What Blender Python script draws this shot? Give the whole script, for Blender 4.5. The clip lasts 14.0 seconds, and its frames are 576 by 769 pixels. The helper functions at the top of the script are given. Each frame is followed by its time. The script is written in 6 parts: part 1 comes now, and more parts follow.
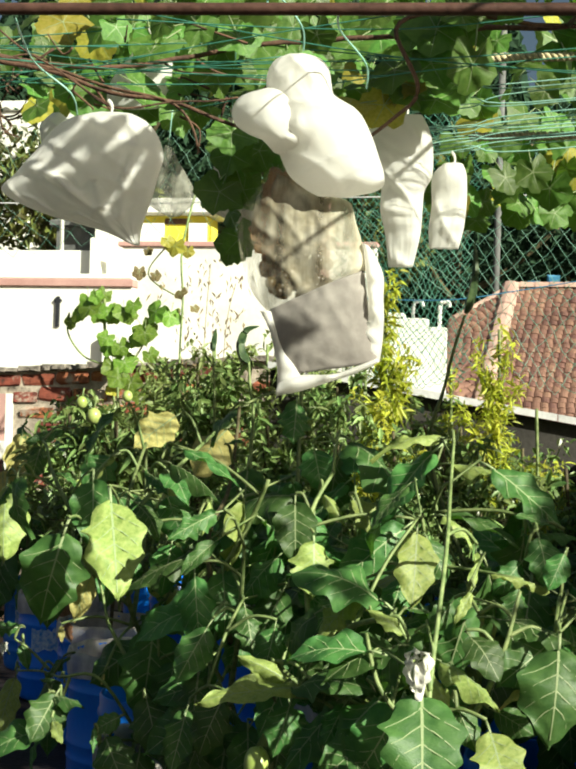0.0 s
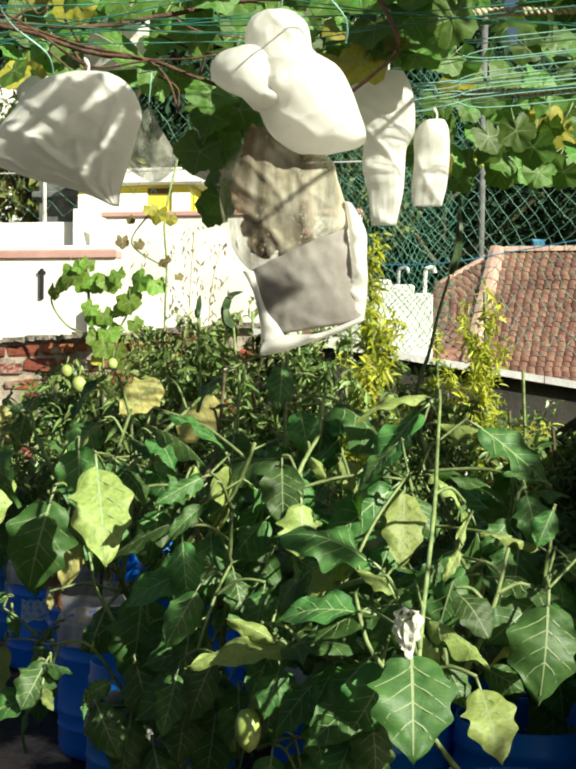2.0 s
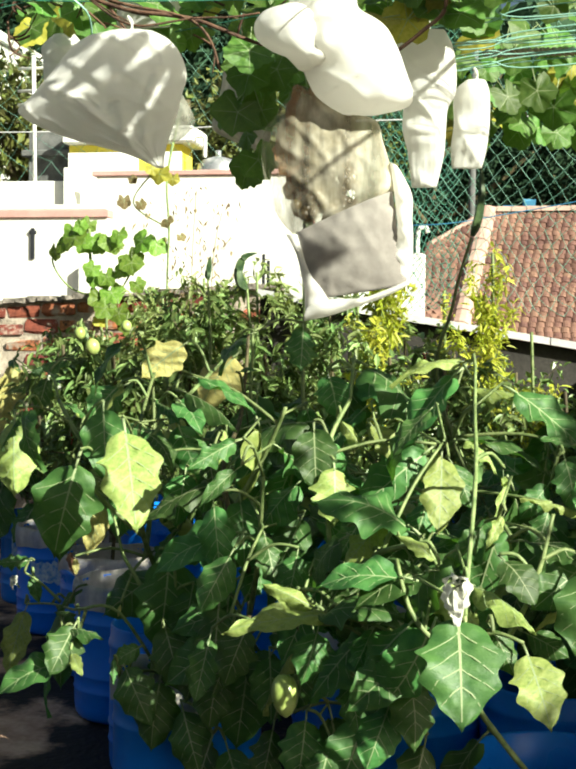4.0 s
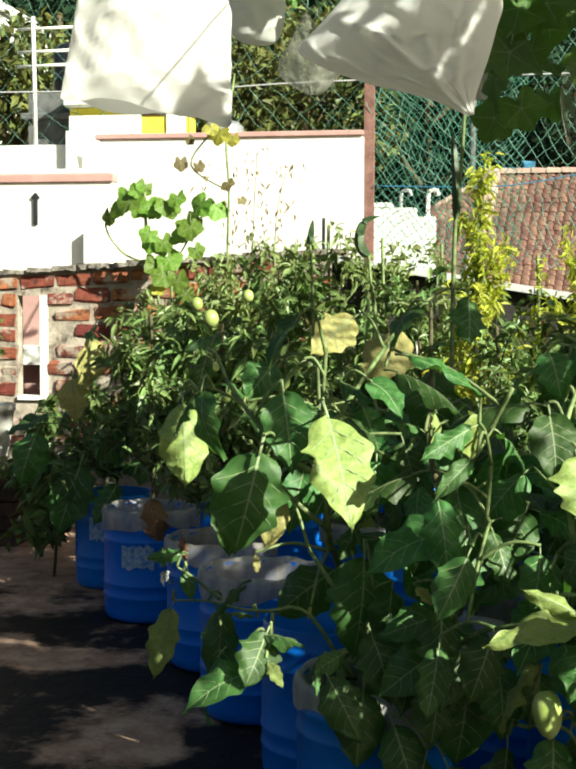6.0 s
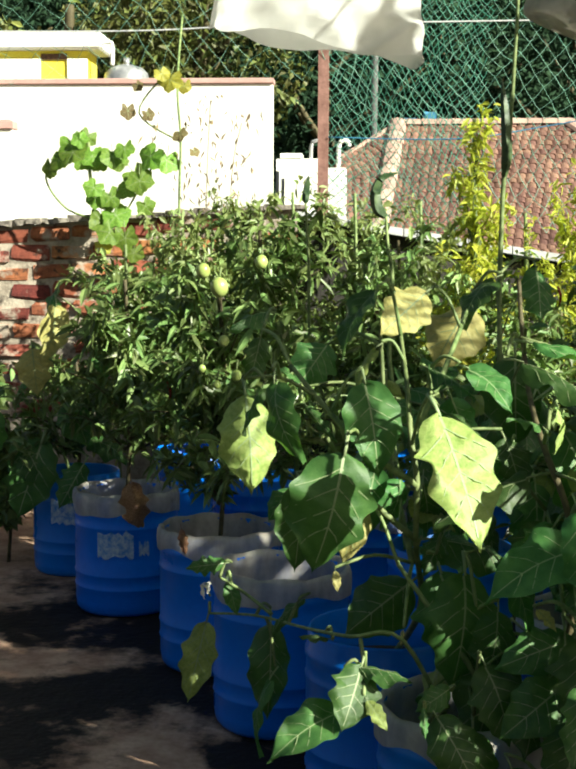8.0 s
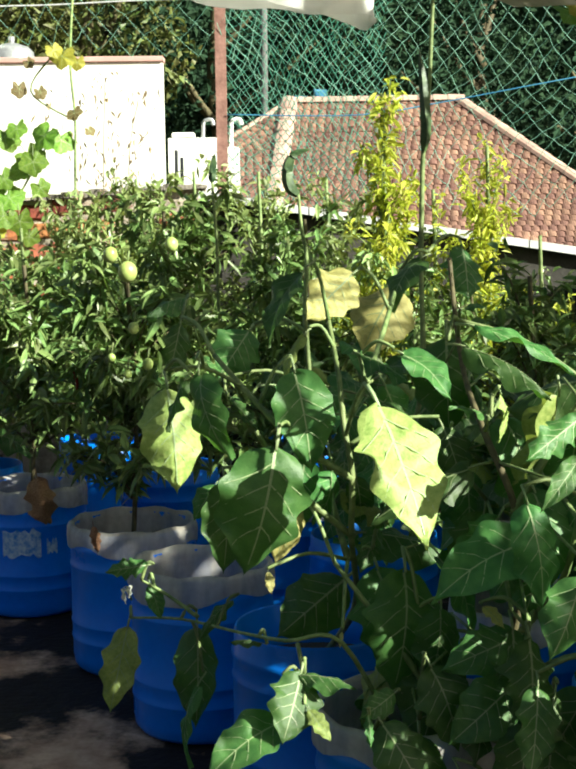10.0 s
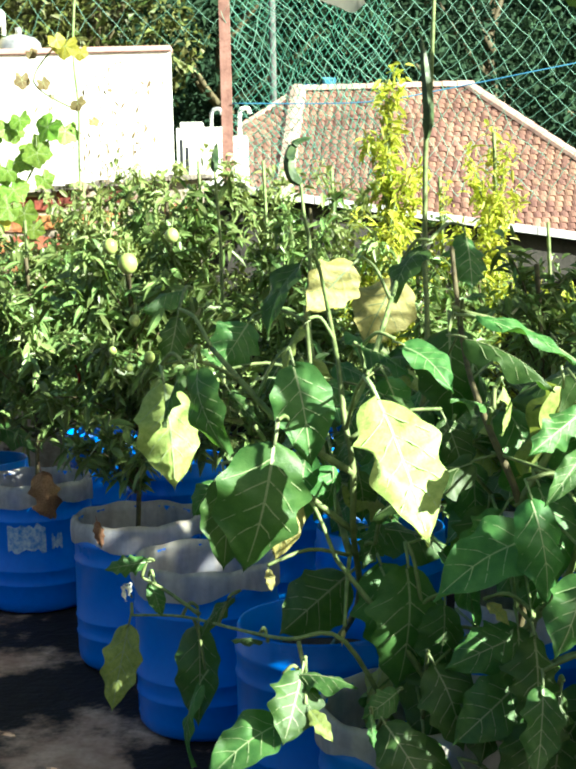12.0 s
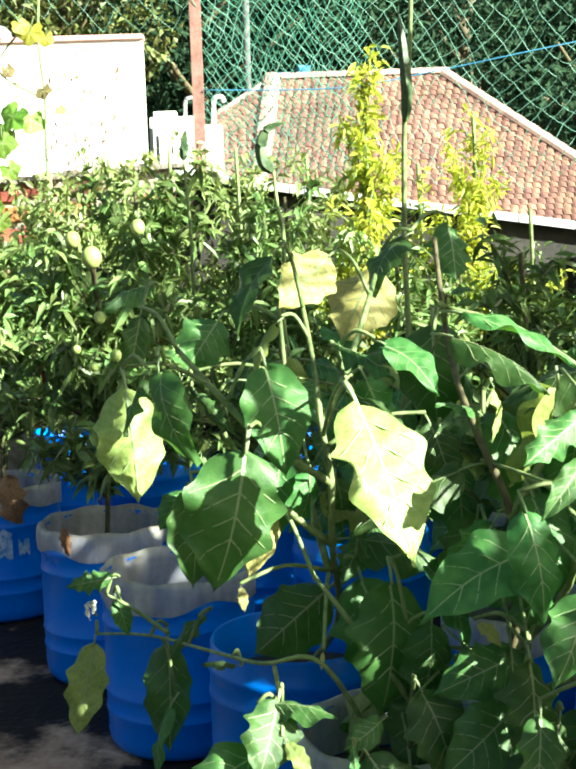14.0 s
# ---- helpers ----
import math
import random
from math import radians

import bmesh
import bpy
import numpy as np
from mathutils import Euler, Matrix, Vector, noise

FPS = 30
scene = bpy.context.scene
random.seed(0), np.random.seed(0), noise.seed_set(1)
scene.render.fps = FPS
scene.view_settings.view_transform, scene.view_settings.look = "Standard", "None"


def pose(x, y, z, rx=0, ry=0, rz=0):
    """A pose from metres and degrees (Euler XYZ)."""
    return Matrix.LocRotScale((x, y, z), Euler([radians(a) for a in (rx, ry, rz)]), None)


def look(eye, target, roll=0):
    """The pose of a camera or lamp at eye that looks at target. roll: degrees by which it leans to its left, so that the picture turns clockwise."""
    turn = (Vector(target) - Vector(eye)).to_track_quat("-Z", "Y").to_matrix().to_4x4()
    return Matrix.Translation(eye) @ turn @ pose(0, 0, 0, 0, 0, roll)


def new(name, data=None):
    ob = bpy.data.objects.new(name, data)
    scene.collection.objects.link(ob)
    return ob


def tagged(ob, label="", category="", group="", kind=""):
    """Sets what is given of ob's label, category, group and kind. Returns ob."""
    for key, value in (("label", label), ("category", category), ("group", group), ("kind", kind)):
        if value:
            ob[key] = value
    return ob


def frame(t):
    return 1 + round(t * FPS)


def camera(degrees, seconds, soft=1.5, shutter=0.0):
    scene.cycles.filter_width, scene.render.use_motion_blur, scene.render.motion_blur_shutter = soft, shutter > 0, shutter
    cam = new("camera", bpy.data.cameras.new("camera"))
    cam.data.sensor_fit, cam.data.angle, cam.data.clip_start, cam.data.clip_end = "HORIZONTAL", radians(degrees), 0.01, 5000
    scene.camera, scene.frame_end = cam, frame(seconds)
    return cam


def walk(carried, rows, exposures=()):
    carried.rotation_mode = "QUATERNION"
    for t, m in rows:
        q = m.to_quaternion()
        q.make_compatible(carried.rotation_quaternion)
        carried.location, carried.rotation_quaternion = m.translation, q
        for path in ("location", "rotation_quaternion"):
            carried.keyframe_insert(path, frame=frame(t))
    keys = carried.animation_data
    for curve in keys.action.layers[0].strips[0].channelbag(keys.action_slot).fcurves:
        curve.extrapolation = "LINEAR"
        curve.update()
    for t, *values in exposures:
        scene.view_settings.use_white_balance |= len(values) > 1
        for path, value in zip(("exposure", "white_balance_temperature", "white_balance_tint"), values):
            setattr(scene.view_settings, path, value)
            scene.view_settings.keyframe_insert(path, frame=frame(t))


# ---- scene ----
cam = camera(24.54, 14.0, 2.8)
# seconds, eye, then yaw to the left, pitch up and roll in degrees
PATH = [
    (0, 1.187, -0.000, 1.260, 11.27, 1.11, 1.60),
    (0.5, 1.186, 0.009, 1.262, 11.32, 1.32, 1.51),
    (1, 1.191, 0.011, 1.267, 11.32, 1.51, 1.51),
    (1.5, 1.192, 0.014, 1.259, 11.22, 1.24, 1.35),
    (2, 1.188, 0.019, 1.244, 10.68, -0.20, 0.59),
    (2.2, 1.187, 0.017, 1.243, 10.58, -0.58, 0.50),
    (4.3, 1.022, 0.033, 1.254, 9.92, -2.31, 0.58),
    (4.5, 0.957, 0.038, 1.255, 9.76, -2.64, 0.51),
    (5, 0.770, 0.055, 1.246, 9.04, -3.35, 0.38),
    (5.5, 0.642, 0.105, 1.239, 8.94, -3.61, 0.32),
    (6, 0.534, 0.255, 1.266, 9.09, -3.45, 0.20),
    (6.5, 0.424, 0.404, 1.292, 9.06, -3.37, 0.37),
    (7, 0.317, 0.506, 1.301, 9.00, -3.96, 0.58),
    (7.5, 0.184, 0.575, 1.306, 7.39, -5.17, 1.20),
    (8, 0.084, 0.631, 1.313, 4.06, -5.58, 0.28),
    (8.5, 0.023, 0.656, 1.323, 0.74, -5.65, -0.47),
    (9, 0.001, 0.688, 1.320, -0.32, -5.89, -0.66),
    (9.2, 0.003, 0.709, 1.315, -0.53, -5.99, -0.56),
    (11.3, 0.036, 0.850, 1.319, -0.07, -7.04, -1.27),
    (11.5, 0.037, 0.852, 1.319, -0.04, -7.05, -1.41),
    (12, 0.043, 0.834, 1.318, 0.04, -6.93, -1.30),
    (12.5, 0.046, 0.841, 1.317, 0.07, -6.86, -1.32),
    (13, 0.048, 0.841, 1.318, -0.26, -6.77, -1.35),
    (13.5, 0.045, 0.841, 1.317, -0.87, -6.75, -1.27),
    (13.9, 0.045, 0.841, 1.317, -0.49, -6.78, -1.27),
    (14, 0.055, 1.014, 1.319, -0.88, -7.41, -1.86),
]
# the film brightens a little towards its end
EXPO = [(0, 0.94, 6750, -1), (1.5, 0.83, 6750, -1), (2.2, 0.96, 6750, -1), (4.3, 1.32, 6600, -2), (6.5, 1.11, 6550, -2), (9.2, 1.44, 6600, -2), (11.3, 1.74, 6250, -6), (12.0, 2.14, 6250, -6), (14, 2.32, 6250, -6)]
walk(cam, [(t, pose(x, y, z, 0, 0, yw) @ pose(0, 0, 0, 90 + pt) @ pose(0, 0, 0, 0, 0, ro)) for t, x, y, z, yw, pt, ro in PATH], EXPO)

# ---- world, sun and exposure ----
SUN = Vector((0.72, -0.50, 0.50)).normalized()
world = bpy.data.worlds.new("world")
scene.world = world
world.use_nodes = True
wn = world.node_tree
sky = wn.nodes.new("ShaderNodeTexSky")
sky.sky_type, sky.sun_disc = "NISHITA", False
sky.dust_density, sky.air_density = 4.0, 1.0
sky.sun_elevation = math.asin(SUN.z)
sky.sun_rotation = math.atan2(SUN.x, SUN.y)
wn.links.new(sky.outputs[0], wn.nodes["Background"].inputs[0])
wn.nodes["Background"].inputs[1].default_value = 0.033
sun = new("sun", bpy.data.lights.new("sun", "SUN"))
sun.data.energy, sun.data.angle, sun.data.color = 5.0, radians(0.6), (1.0, 0.945, 0.83)
sun.matrix_world = look(SUN * 30, (0, 0, 0))


# ---- materials ----
def surf(name, a, b, scale=8.0, rough=0.6, bump=0.0, fine=60.0, metal=0.0, through_light=0.0, vary=0.0, island=False, glow=None, spec=0.5, thin=None):
    """Two colours mixed by a coarse and a fine noise, with relief; through_light lets light pass as in a leaf or thin cloth."""
    m = bpy.data.materials.new(name)
    m.use_nodes = True
    n, l = m.node_tree.nodes, m.node_tree.links
    p, out = n["Principled BSDF"], n["Material Output"]
    co = n.new("ShaderNodeTexCoord")
    n1, n2 = n.new("ShaderNodeTexNoise"), n.new("ShaderNodeTexNoise")
    n1.inputs["Scale"].default_value, n2.inputs["Scale"].default_value = scale, fine
    n1.inputs["Detail"].default_value = n2.inputs["Detail"].default_value = 5
    for x in (n1, n2):
        l.new(co.outputs["Object"], x.inputs["Vector"])
    ramp = n.new("ShaderNodeValToRGB")
    ramp.color_ramp.elements[0].position, ramp.color_ramp.elements[1].position = 0.32, 0.68
    ramp.color_ramp.elements[0].color, ramp.color_ramp.elements[1].color = (*a, 1), (*b, 1)
    add = n.new("ShaderNodeMath")
    add.operation = "MULTIPLY_ADD"
    add.inputs[1].default_value = 0.35
    sub = n.new("ShaderNodeMath")
    sub.operation = "MULTIPLY_ADD"
    sub.inputs[1].default_value, sub.inputs[2].default_value = 0.8, -0.075
    l.new(n1.outputs["Fac"], sub.inputs[0])
    l.new(n2.outputs["Fac"], add.inputs[0])
    l.new(sub.outputs[0], add.inputs[2])
    l.new(add.outputs[0], ramp.inputs[0])
    col = ramp.outputs[0]
    if vary:
        hsv = n.new("ShaderNodeHueSaturation")
        src = n.new("ShaderNodeNewGeometry").outputs["Random Per Island"] if island else n.new("ShaderNodeObjectInfo").outputs["Random"]
        for slot, lo, hi in (("Value", 1 - vary, 1 + vary), ("Hue", 0.5 - 0.05 * vary, 0.5 + 0.04 * vary)):
            mr = n.new("ShaderNodeMapRange")
            mr.inputs["To Min"].default_value, mr.inputs["To Max"].default_value = lo, hi
            l.new(src, mr.inputs["Value"])
            l.new(mr.outputs[0], hsv.inputs[slot])
        l.new(col, hsv.inputs["Color"])
        col = hsv.outputs[0]
    l.new(col, p.inputs["Base Color"])
    p.inputs["Metallic"].default_value = metal
    p.inputs["Specular IOR Level"].default_value = spec
    rr = n.new("ShaderNodeMapRange")
    rr.inputs["To Min"].default_value, rr.inputs["To Max"].default_value = max(0.05, rough - 0.12), min(1, rough + 0.12)
    l.new(n1.outputs["Fac"], rr.inputs["Value"])
    l.new(rr.outputs[0], p.inputs["Roughness"])
    if bump:
        bp = n.new("ShaderNodeBump")
        bp.inputs["Strength"].default_value, bp.inputs["Distance"].default_value = bump, 0.01
        l.new(add.outputs[0], bp.inputs["Height"])
        l.new(bp.outputs[0], p.inputs["Normal"])
    last = p.outputs[0]
    if through_light:
        tr, mx = n.new("ShaderNodeBsdfTranslucent"), n.new("ShaderNodeMixShader")
        if thin:
            tr.inputs[0].default_value = (*thin, 1)
        else:
            l.new(col, tr.inputs[0])
        mx.inputs[0].default_value = through_light
        l.new(p.outputs[0], mx.inputs[1])
        l.new(tr.outputs[0], mx.inputs[2])
        last = mx.outputs[0]
        l.new(last, out.inputs[0])
    return m


def sheer(name, a, b, clear, scale=14.0, uneven=0.0, worn=0.0):
    """Thin cloth or film that shows what lies behind it in part, clearer where it is stretched."""
    m = surf(name, a, b, scale, 0.5, 0.3, through_light=0.35)
    n, l = m.node_tree.nodes, m.node_tree.links
    out = n["Material Output"]
    tp, mx = n.new("ShaderNodeBsdfTransparent"), n.new("ShaderNodeMixShader")
    mx.inputs[0].default_value = clear
    if uneven:
        co, mp, w, r = n.new("ShaderNodeTexCoord"), n.new("ShaderNodeMapping"), n.new("ShaderNodeTexNoise"), n.new("ShaderNodeMapRange")
        mp.inputs["Scale"].default_value, mp.inputs["Rotation"].default_value = (1.0, 0.6, 0.16), (0, radians(12), 0)
        w.inputs["Scale"].default_value, w.inputs["Detail"].default_value = 26, 5
        r.inputs["From Min"].default_value, r.inputs["From Max"].default_value = 0.36, 0.64
        r.inputs["To Min"].default_value, r.inputs["To Max"].default_value = clear - uneven, clear + uneven
        l.new(co.outputs["Object"], mp.inputs["Vector"]), l.new(mp.outputs[0], w.inputs["Vector"])
        l.new(w.outputs["Fac"], r.inputs["Value"]), l.new(r.outputs[0], mx.inputs[0])
        if worn:
            # worn thinner on one side
            sp, ad, k = n.new("ShaderNodeSeparateXYZ"), n.new("ShaderNodeMath"), n.new("ShaderNodeMath")
            k.operation, k.inputs[1].default_value, k.inputs[2].default_value = "MULTIPLY_ADD", -worn, 0.73 * worn
            ad.use_clamp = True
            l.new(co.outputs["Object"], sp.inputs[0]), l.new(sp.outputs[0], k.inputs[0])
            l.new(k.outputs[0], ad.inputs[0]), l.new(r.outputs[0], ad.inputs[1]), l.new(ad.outputs[0], mx.inputs[0])
    l.new(out.inputs[0].links[0].from_socket, mx.inputs[1])
    l.new(tp.outputs[0], mx.inputs[2])
    l.new(mx.outputs[0], out.inputs[0])
    return m


def wet_floor():
    """Worn concrete: near-black patches, part damp and part shade in the colour, with a sheen between drier brown ones,
    fine grit and pits.
    """
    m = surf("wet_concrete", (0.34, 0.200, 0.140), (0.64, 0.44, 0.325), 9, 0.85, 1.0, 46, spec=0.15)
    n, l = m.node_tree.nodes, m.node_tree.links
    p = n["Principled BSDF"]
    co, w = n.new("ShaderNodeTexCoord"), n.new("ShaderNodeTexNoise")
    w.inputs["Scale"].default_value, w.inputs["Detail"].default_value, w.inputs["Roughness"].default_value = 3.2, 8, 0.7
    l.new(co.outputs["Object"], w.inputs["Vector"])
    wide = n.new("ShaderNodeMath")
    wide.operation = "MULTIPLY_ADD"
    wide.inputs[1].default_value, wide.inputs[2].default_value = 2.0, -0.5
    l.new(w.outputs["Fac"], wide.inputs[0])
    last = wide.outputs[0]
    # drier worn patches, painted paler also for missing light: middle and half widths
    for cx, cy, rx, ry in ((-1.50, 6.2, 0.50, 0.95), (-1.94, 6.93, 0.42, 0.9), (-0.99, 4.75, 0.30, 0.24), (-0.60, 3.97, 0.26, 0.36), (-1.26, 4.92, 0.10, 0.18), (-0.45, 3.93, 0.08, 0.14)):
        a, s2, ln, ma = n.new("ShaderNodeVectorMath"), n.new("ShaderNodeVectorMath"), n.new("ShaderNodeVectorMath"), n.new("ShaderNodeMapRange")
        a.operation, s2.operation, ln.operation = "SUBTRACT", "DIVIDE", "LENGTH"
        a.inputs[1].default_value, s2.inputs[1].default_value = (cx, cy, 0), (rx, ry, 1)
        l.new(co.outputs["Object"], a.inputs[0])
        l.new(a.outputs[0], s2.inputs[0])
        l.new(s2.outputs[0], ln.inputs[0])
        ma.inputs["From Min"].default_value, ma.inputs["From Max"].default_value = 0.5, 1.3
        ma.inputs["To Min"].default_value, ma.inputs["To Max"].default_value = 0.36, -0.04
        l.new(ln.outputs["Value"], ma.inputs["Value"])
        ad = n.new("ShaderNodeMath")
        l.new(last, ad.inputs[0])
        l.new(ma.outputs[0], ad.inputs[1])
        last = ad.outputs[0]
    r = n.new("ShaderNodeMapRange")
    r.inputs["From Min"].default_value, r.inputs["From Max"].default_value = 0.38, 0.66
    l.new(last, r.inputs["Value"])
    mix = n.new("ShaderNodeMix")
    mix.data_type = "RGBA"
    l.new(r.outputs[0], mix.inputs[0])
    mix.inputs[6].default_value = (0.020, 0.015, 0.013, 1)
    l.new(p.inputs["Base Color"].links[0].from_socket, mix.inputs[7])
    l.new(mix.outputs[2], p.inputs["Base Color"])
    rg = n.new("ShaderNodeMapRange")
    rg.inputs["To Min"].default_value, rg.inputs["To Max"].default_value = 0.58, 0.9
    l.new(r.outputs[0], rg.inputs["Value"])
    l.new(rg.outputs[0], p.inputs["Roughness"])
    return m


LEAF = surf("leaf_green", (0.037, 0.110, 0.029), (0.096, 0.208, 0.056), 9, 0.44, 0.25, 90, through_light=0.28, vary=0.5, thin=(0.11, 0.28, 0.028), spec=0.45)
# paler leaves: partly their own green, partly sunlight put into the base colour
LEAF_PALE_LIT = surf("leaf_pale_lit", (0.21, 0.31, 0.075), (0.42, 0.50, 0.16), 22, 0.5, 0.2, 90, through_light=0.32, vary=0.2, thin=(0.3, 0.38, 0.06))
LEAF_YELLOW = surf("leaf_yellow", (0.47, 0.44, 0.13), (0.66, 0.62, 0.24), 16, 0.5, 0.4, 90, through_light=0.35, vary=0.2)
LEAF_DEAD = surf("leaf_dead", (0.24, 0.115, 0.055), (0.50, 0.29, 0.16), 30, 0.8, 0.6, 90, through_light=0.1, vary=0.2)
VEIN = surf("leaf_vein", (0.25, 0.33, 0.16), (0.36, 0.44, 0.23), 40, 0.5, vary=0.2, through_light=0.2)
STEM = surf("stem_green", (0.095, 0.145, 0.045), (0.24, 0.30, 0.12), 30, 0.6, 0.3, vary=0.2)
TWIG = surf("stem_woody", (0.05, 0.04, 0.02), (0.13, 0.11, 0.05), 40, 0.75, 0.6, vary=0.2)
SMALL = surf("small_leaves", (0.050, 0.105, 0.032), (0.26, 0.35, 0.118), 6, 0.36, 0, 50, through_light=0.25, vary=0.55, island=True, thin=(0.17, 0.26, 0.04))
SMALL_PALE = surf("small_pale_leaves", (0.13, 0.19, 0.065), (0.30, 0.37, 0.13), 6, 0.42, 0, 50, through_light=0.3, vary=0.4, island=True, thin=(0.3, 0.34, 0.08))
SHRUB = surf("yellow_green_leaves", (0.36, 0.42, 0.045), (0.62, 0.63, 0.09), 8, 0.5, 0, 50, through_light=0.45, vary=0.35, island=True)
GRAPE = surf("grape_leaves", (0.055, 0.14, 0.026), (0.14, 0.26, 0.05), 10, 0.45, 0.3, 70, through_light=0.38, vary=0.5, thin=(0.17, 0.33, 0.035))
WILTED = surf("wilted_vine_leaves", (0.11, 0.09, 0.035), (0.26, 0.20, 0.085), 14, 0.7, 0.4, 70, through_light=0.3, vary=0.3)
GRAPE_YEL = surf("grape_leaves_turning", (0.30, 0.30, 0.03), (0.45, 0.40, 0.08), 14, 0.5, 0.3, 70, through_light=0.38, vary=0.3)
GOURD = surf("gourd_leaves", (0.11, 0.24, 0.03), (0.27, 0.42, 0.07), 10, 0.5, 0.3, 70, through_light=0.45, vary=0.3)
BARK = surf("vine_bark", (0.045, 0.022, 0.014), (0.14, 0.075, 0.045), 25, 0.85, 0.9, 120, vary=0.2)
FAR_LEAF = surf("far_leaves", (0.010, 0.030, 0.017), (0.035, 0.075, 0.036), 0.4, 0.8, 0, 3, through_light=0.2, vary=0.4, island=True, spec=0.2)
FAR_OLIVE = surf("far_olive_leaves", (0.05, 0.075, 0.016), (0.19, 0.20, 0.05), 0.4, 0.55, 0, 3, through_light=0.2, vary=0.6, island=True)
BLUE = surf("blue_plastic", (0.008, 0.165, 0.80), (0.014, 0.225, 0.92), 3, 0.30, 0.08, 50, vary=0.12, spec=0.35)
DRY = surf("dry_wisps", (0.16, 0.11, 0.06), (0.36, 0.28, 0.17), 30, 0.8, vary=0.3, island=True, through_light=0.2)
SOIL = surf("soil", (0.010, 0.007, 0.005), (0.035, 0.024, 0.016), 20, 0.95, 1.0, 120)
LABEL = surf("worn_label", (0.02, 0.22, 0.70), (0.66, 0.76, 0.86), 46, 0.6, 0.2, 120)
CLOTH = surf("white_bag_cloth", (0.80, 0.80, 0.78), (0.90, 0.90, 0.89), 7, 0.7, 0.30, 34, through_light=0.50, thin=(0.92, 0.90, 0.85))
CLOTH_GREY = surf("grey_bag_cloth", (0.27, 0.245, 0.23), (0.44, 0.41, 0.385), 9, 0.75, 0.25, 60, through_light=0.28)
SHEER = sheer("sheer_bag_cloth", (0.50, 0.45, 0.32), (0.90, 0.86, 0.72), 0.62, 22.0, 0.34, 2.4)
SHEER_BEIGE = sheer("beige_bag_cloth", (0.46, 0.42, 0.37), (0.66, 0.61, 0.55), 0.14, 9.0, 0.12)
GAUZE = sheer("thin_grey_gauze", (0.24, 0.24, 0.20), (0.50, 0.50, 0.43), 0.55, 16.0, 0.25)
LINER = sheer("milky_liner", (0.50, 0.45, 0.39), (0.80, 0.75, 0.68), 0.20, 14.0, 0.16)
BUCKET = surf("worn_white_plastic", (0.45, 0.45, 0.42), (0.70, 0.70, 0.66), 9, 0.5, 0.3)
GRAPES = surf("grapes", (0.03, 0.018, 0.012), (0.13, 0.09, 0.035), 40, 0.35, vary=0.4, island=True)
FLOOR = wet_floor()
MORTAR = surf("old_mortar", (0.25, 0.21, 0.17), (0.52, 0.45, 0.37), 14, 0.9, 1.0, 70)
BRICK = surf("red_brick", (0.12, 0.035, 0.020), (0.40, 0.13, 0.065), 13, 0.9, 1.0, 60, vary=0.5)
COPING = surf("stained_coping", (0.05, 0.042, 0.036), (0.44, 0.39, 0.34), 16, 0.9, 1.0, 60)
def smear(m, colour, scale, lo, hi):
    """Old mortar smeared and crumbled over a surface in patches."""
    n, l = m.node_tree.nodes, m.node_tree.links
    p = n["Principled BSDF"]
    w, r, mix = n.new("ShaderNodeTexNoise"), n.new("ShaderNodeMapRange"), n.new("ShaderNodeMix")
    w.inputs["Scale"].default_value, w.inputs["Detail"].default_value, w.inputs["Roughness"].default_value = scale, 6, 0.65
    l.new(n.new("ShaderNodeNewGeometry").outputs["Position"], w.inputs["Vector"])
    r.inputs["From Min"].default_value, r.inputs["From Max"].default_value = lo, hi
    l.new(w.outputs["Fac"], r.inputs["Value"])
    mix.data_type = "RGBA"
    l.new(r.outputs[0], mix.inputs[0])
    l.new(p.inputs["Base Color"].links[0].from_socket, mix.inputs[6])
    mix.inputs[7].default_value = (*colour, 1)
    l.new(mix.outputs[2], p.inputs["Base Color"])


smear(BRICK, (0.40, 0.33, 0.27), 7.0, 0.52, 0.60)
smear(BRICK, (0.035, 0.025, 0.02), 11.0, 0.58, 0.68)
smear(MORTAR, (0.06, 0.045, 0.035), 9.0, 0.52, 0.66)
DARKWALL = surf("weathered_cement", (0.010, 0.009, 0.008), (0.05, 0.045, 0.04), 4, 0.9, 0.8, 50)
CEMENT = surf("grey_cement", (0.16, 0.16, 0.155), (0.34, 0.34, 0.33), 6, 0.85, 0.6, 60)
POLE = surf("weathered_pole", (0.07, 0.075, 0.075), (0.16, 0.165, 0.165), 6, 0.85, 0.5, 60)
PALE = surf("pale_cement_band", (0.40, 0.40, 0.42), (0.60, 0.60, 0.62), 8, 0.8, 0.5, 60)
WHITE = surf("white_wall_paint", (0.74, 0.75, 0.70), (0.84, 0.85, 0.81), 0.8, 0.8, 0.3, 12)
STAIN = surf("stained_white_paint", (0.60, 0.60, 0.55), (0.84, 0.84, 0.80), 1.2, 0.8, 0.3, 10)
PINK = surf("pink_paint", (0.42, 0.24, 0.22), (0.54, 0.335, 0.31), 2, 0.8, 0.3, 20)
YELLOW = surf("yellow_paint", (0.72, 0.62, 0.05), (0.85, 0.78, 0.12), 2, 0.8, 0.2, 20)
BLACK = surf("black_plastic", (0.012, 0.013, 0.016), (0.03, 0.032, 0.04), 4, 0.4, 0.1)
STEEL = surf("galvanised_steel", (0.35, 0.36, 0.38), (0.55, 0.56, 0.58), 10, 0.4, 0.1, metal=0.6)
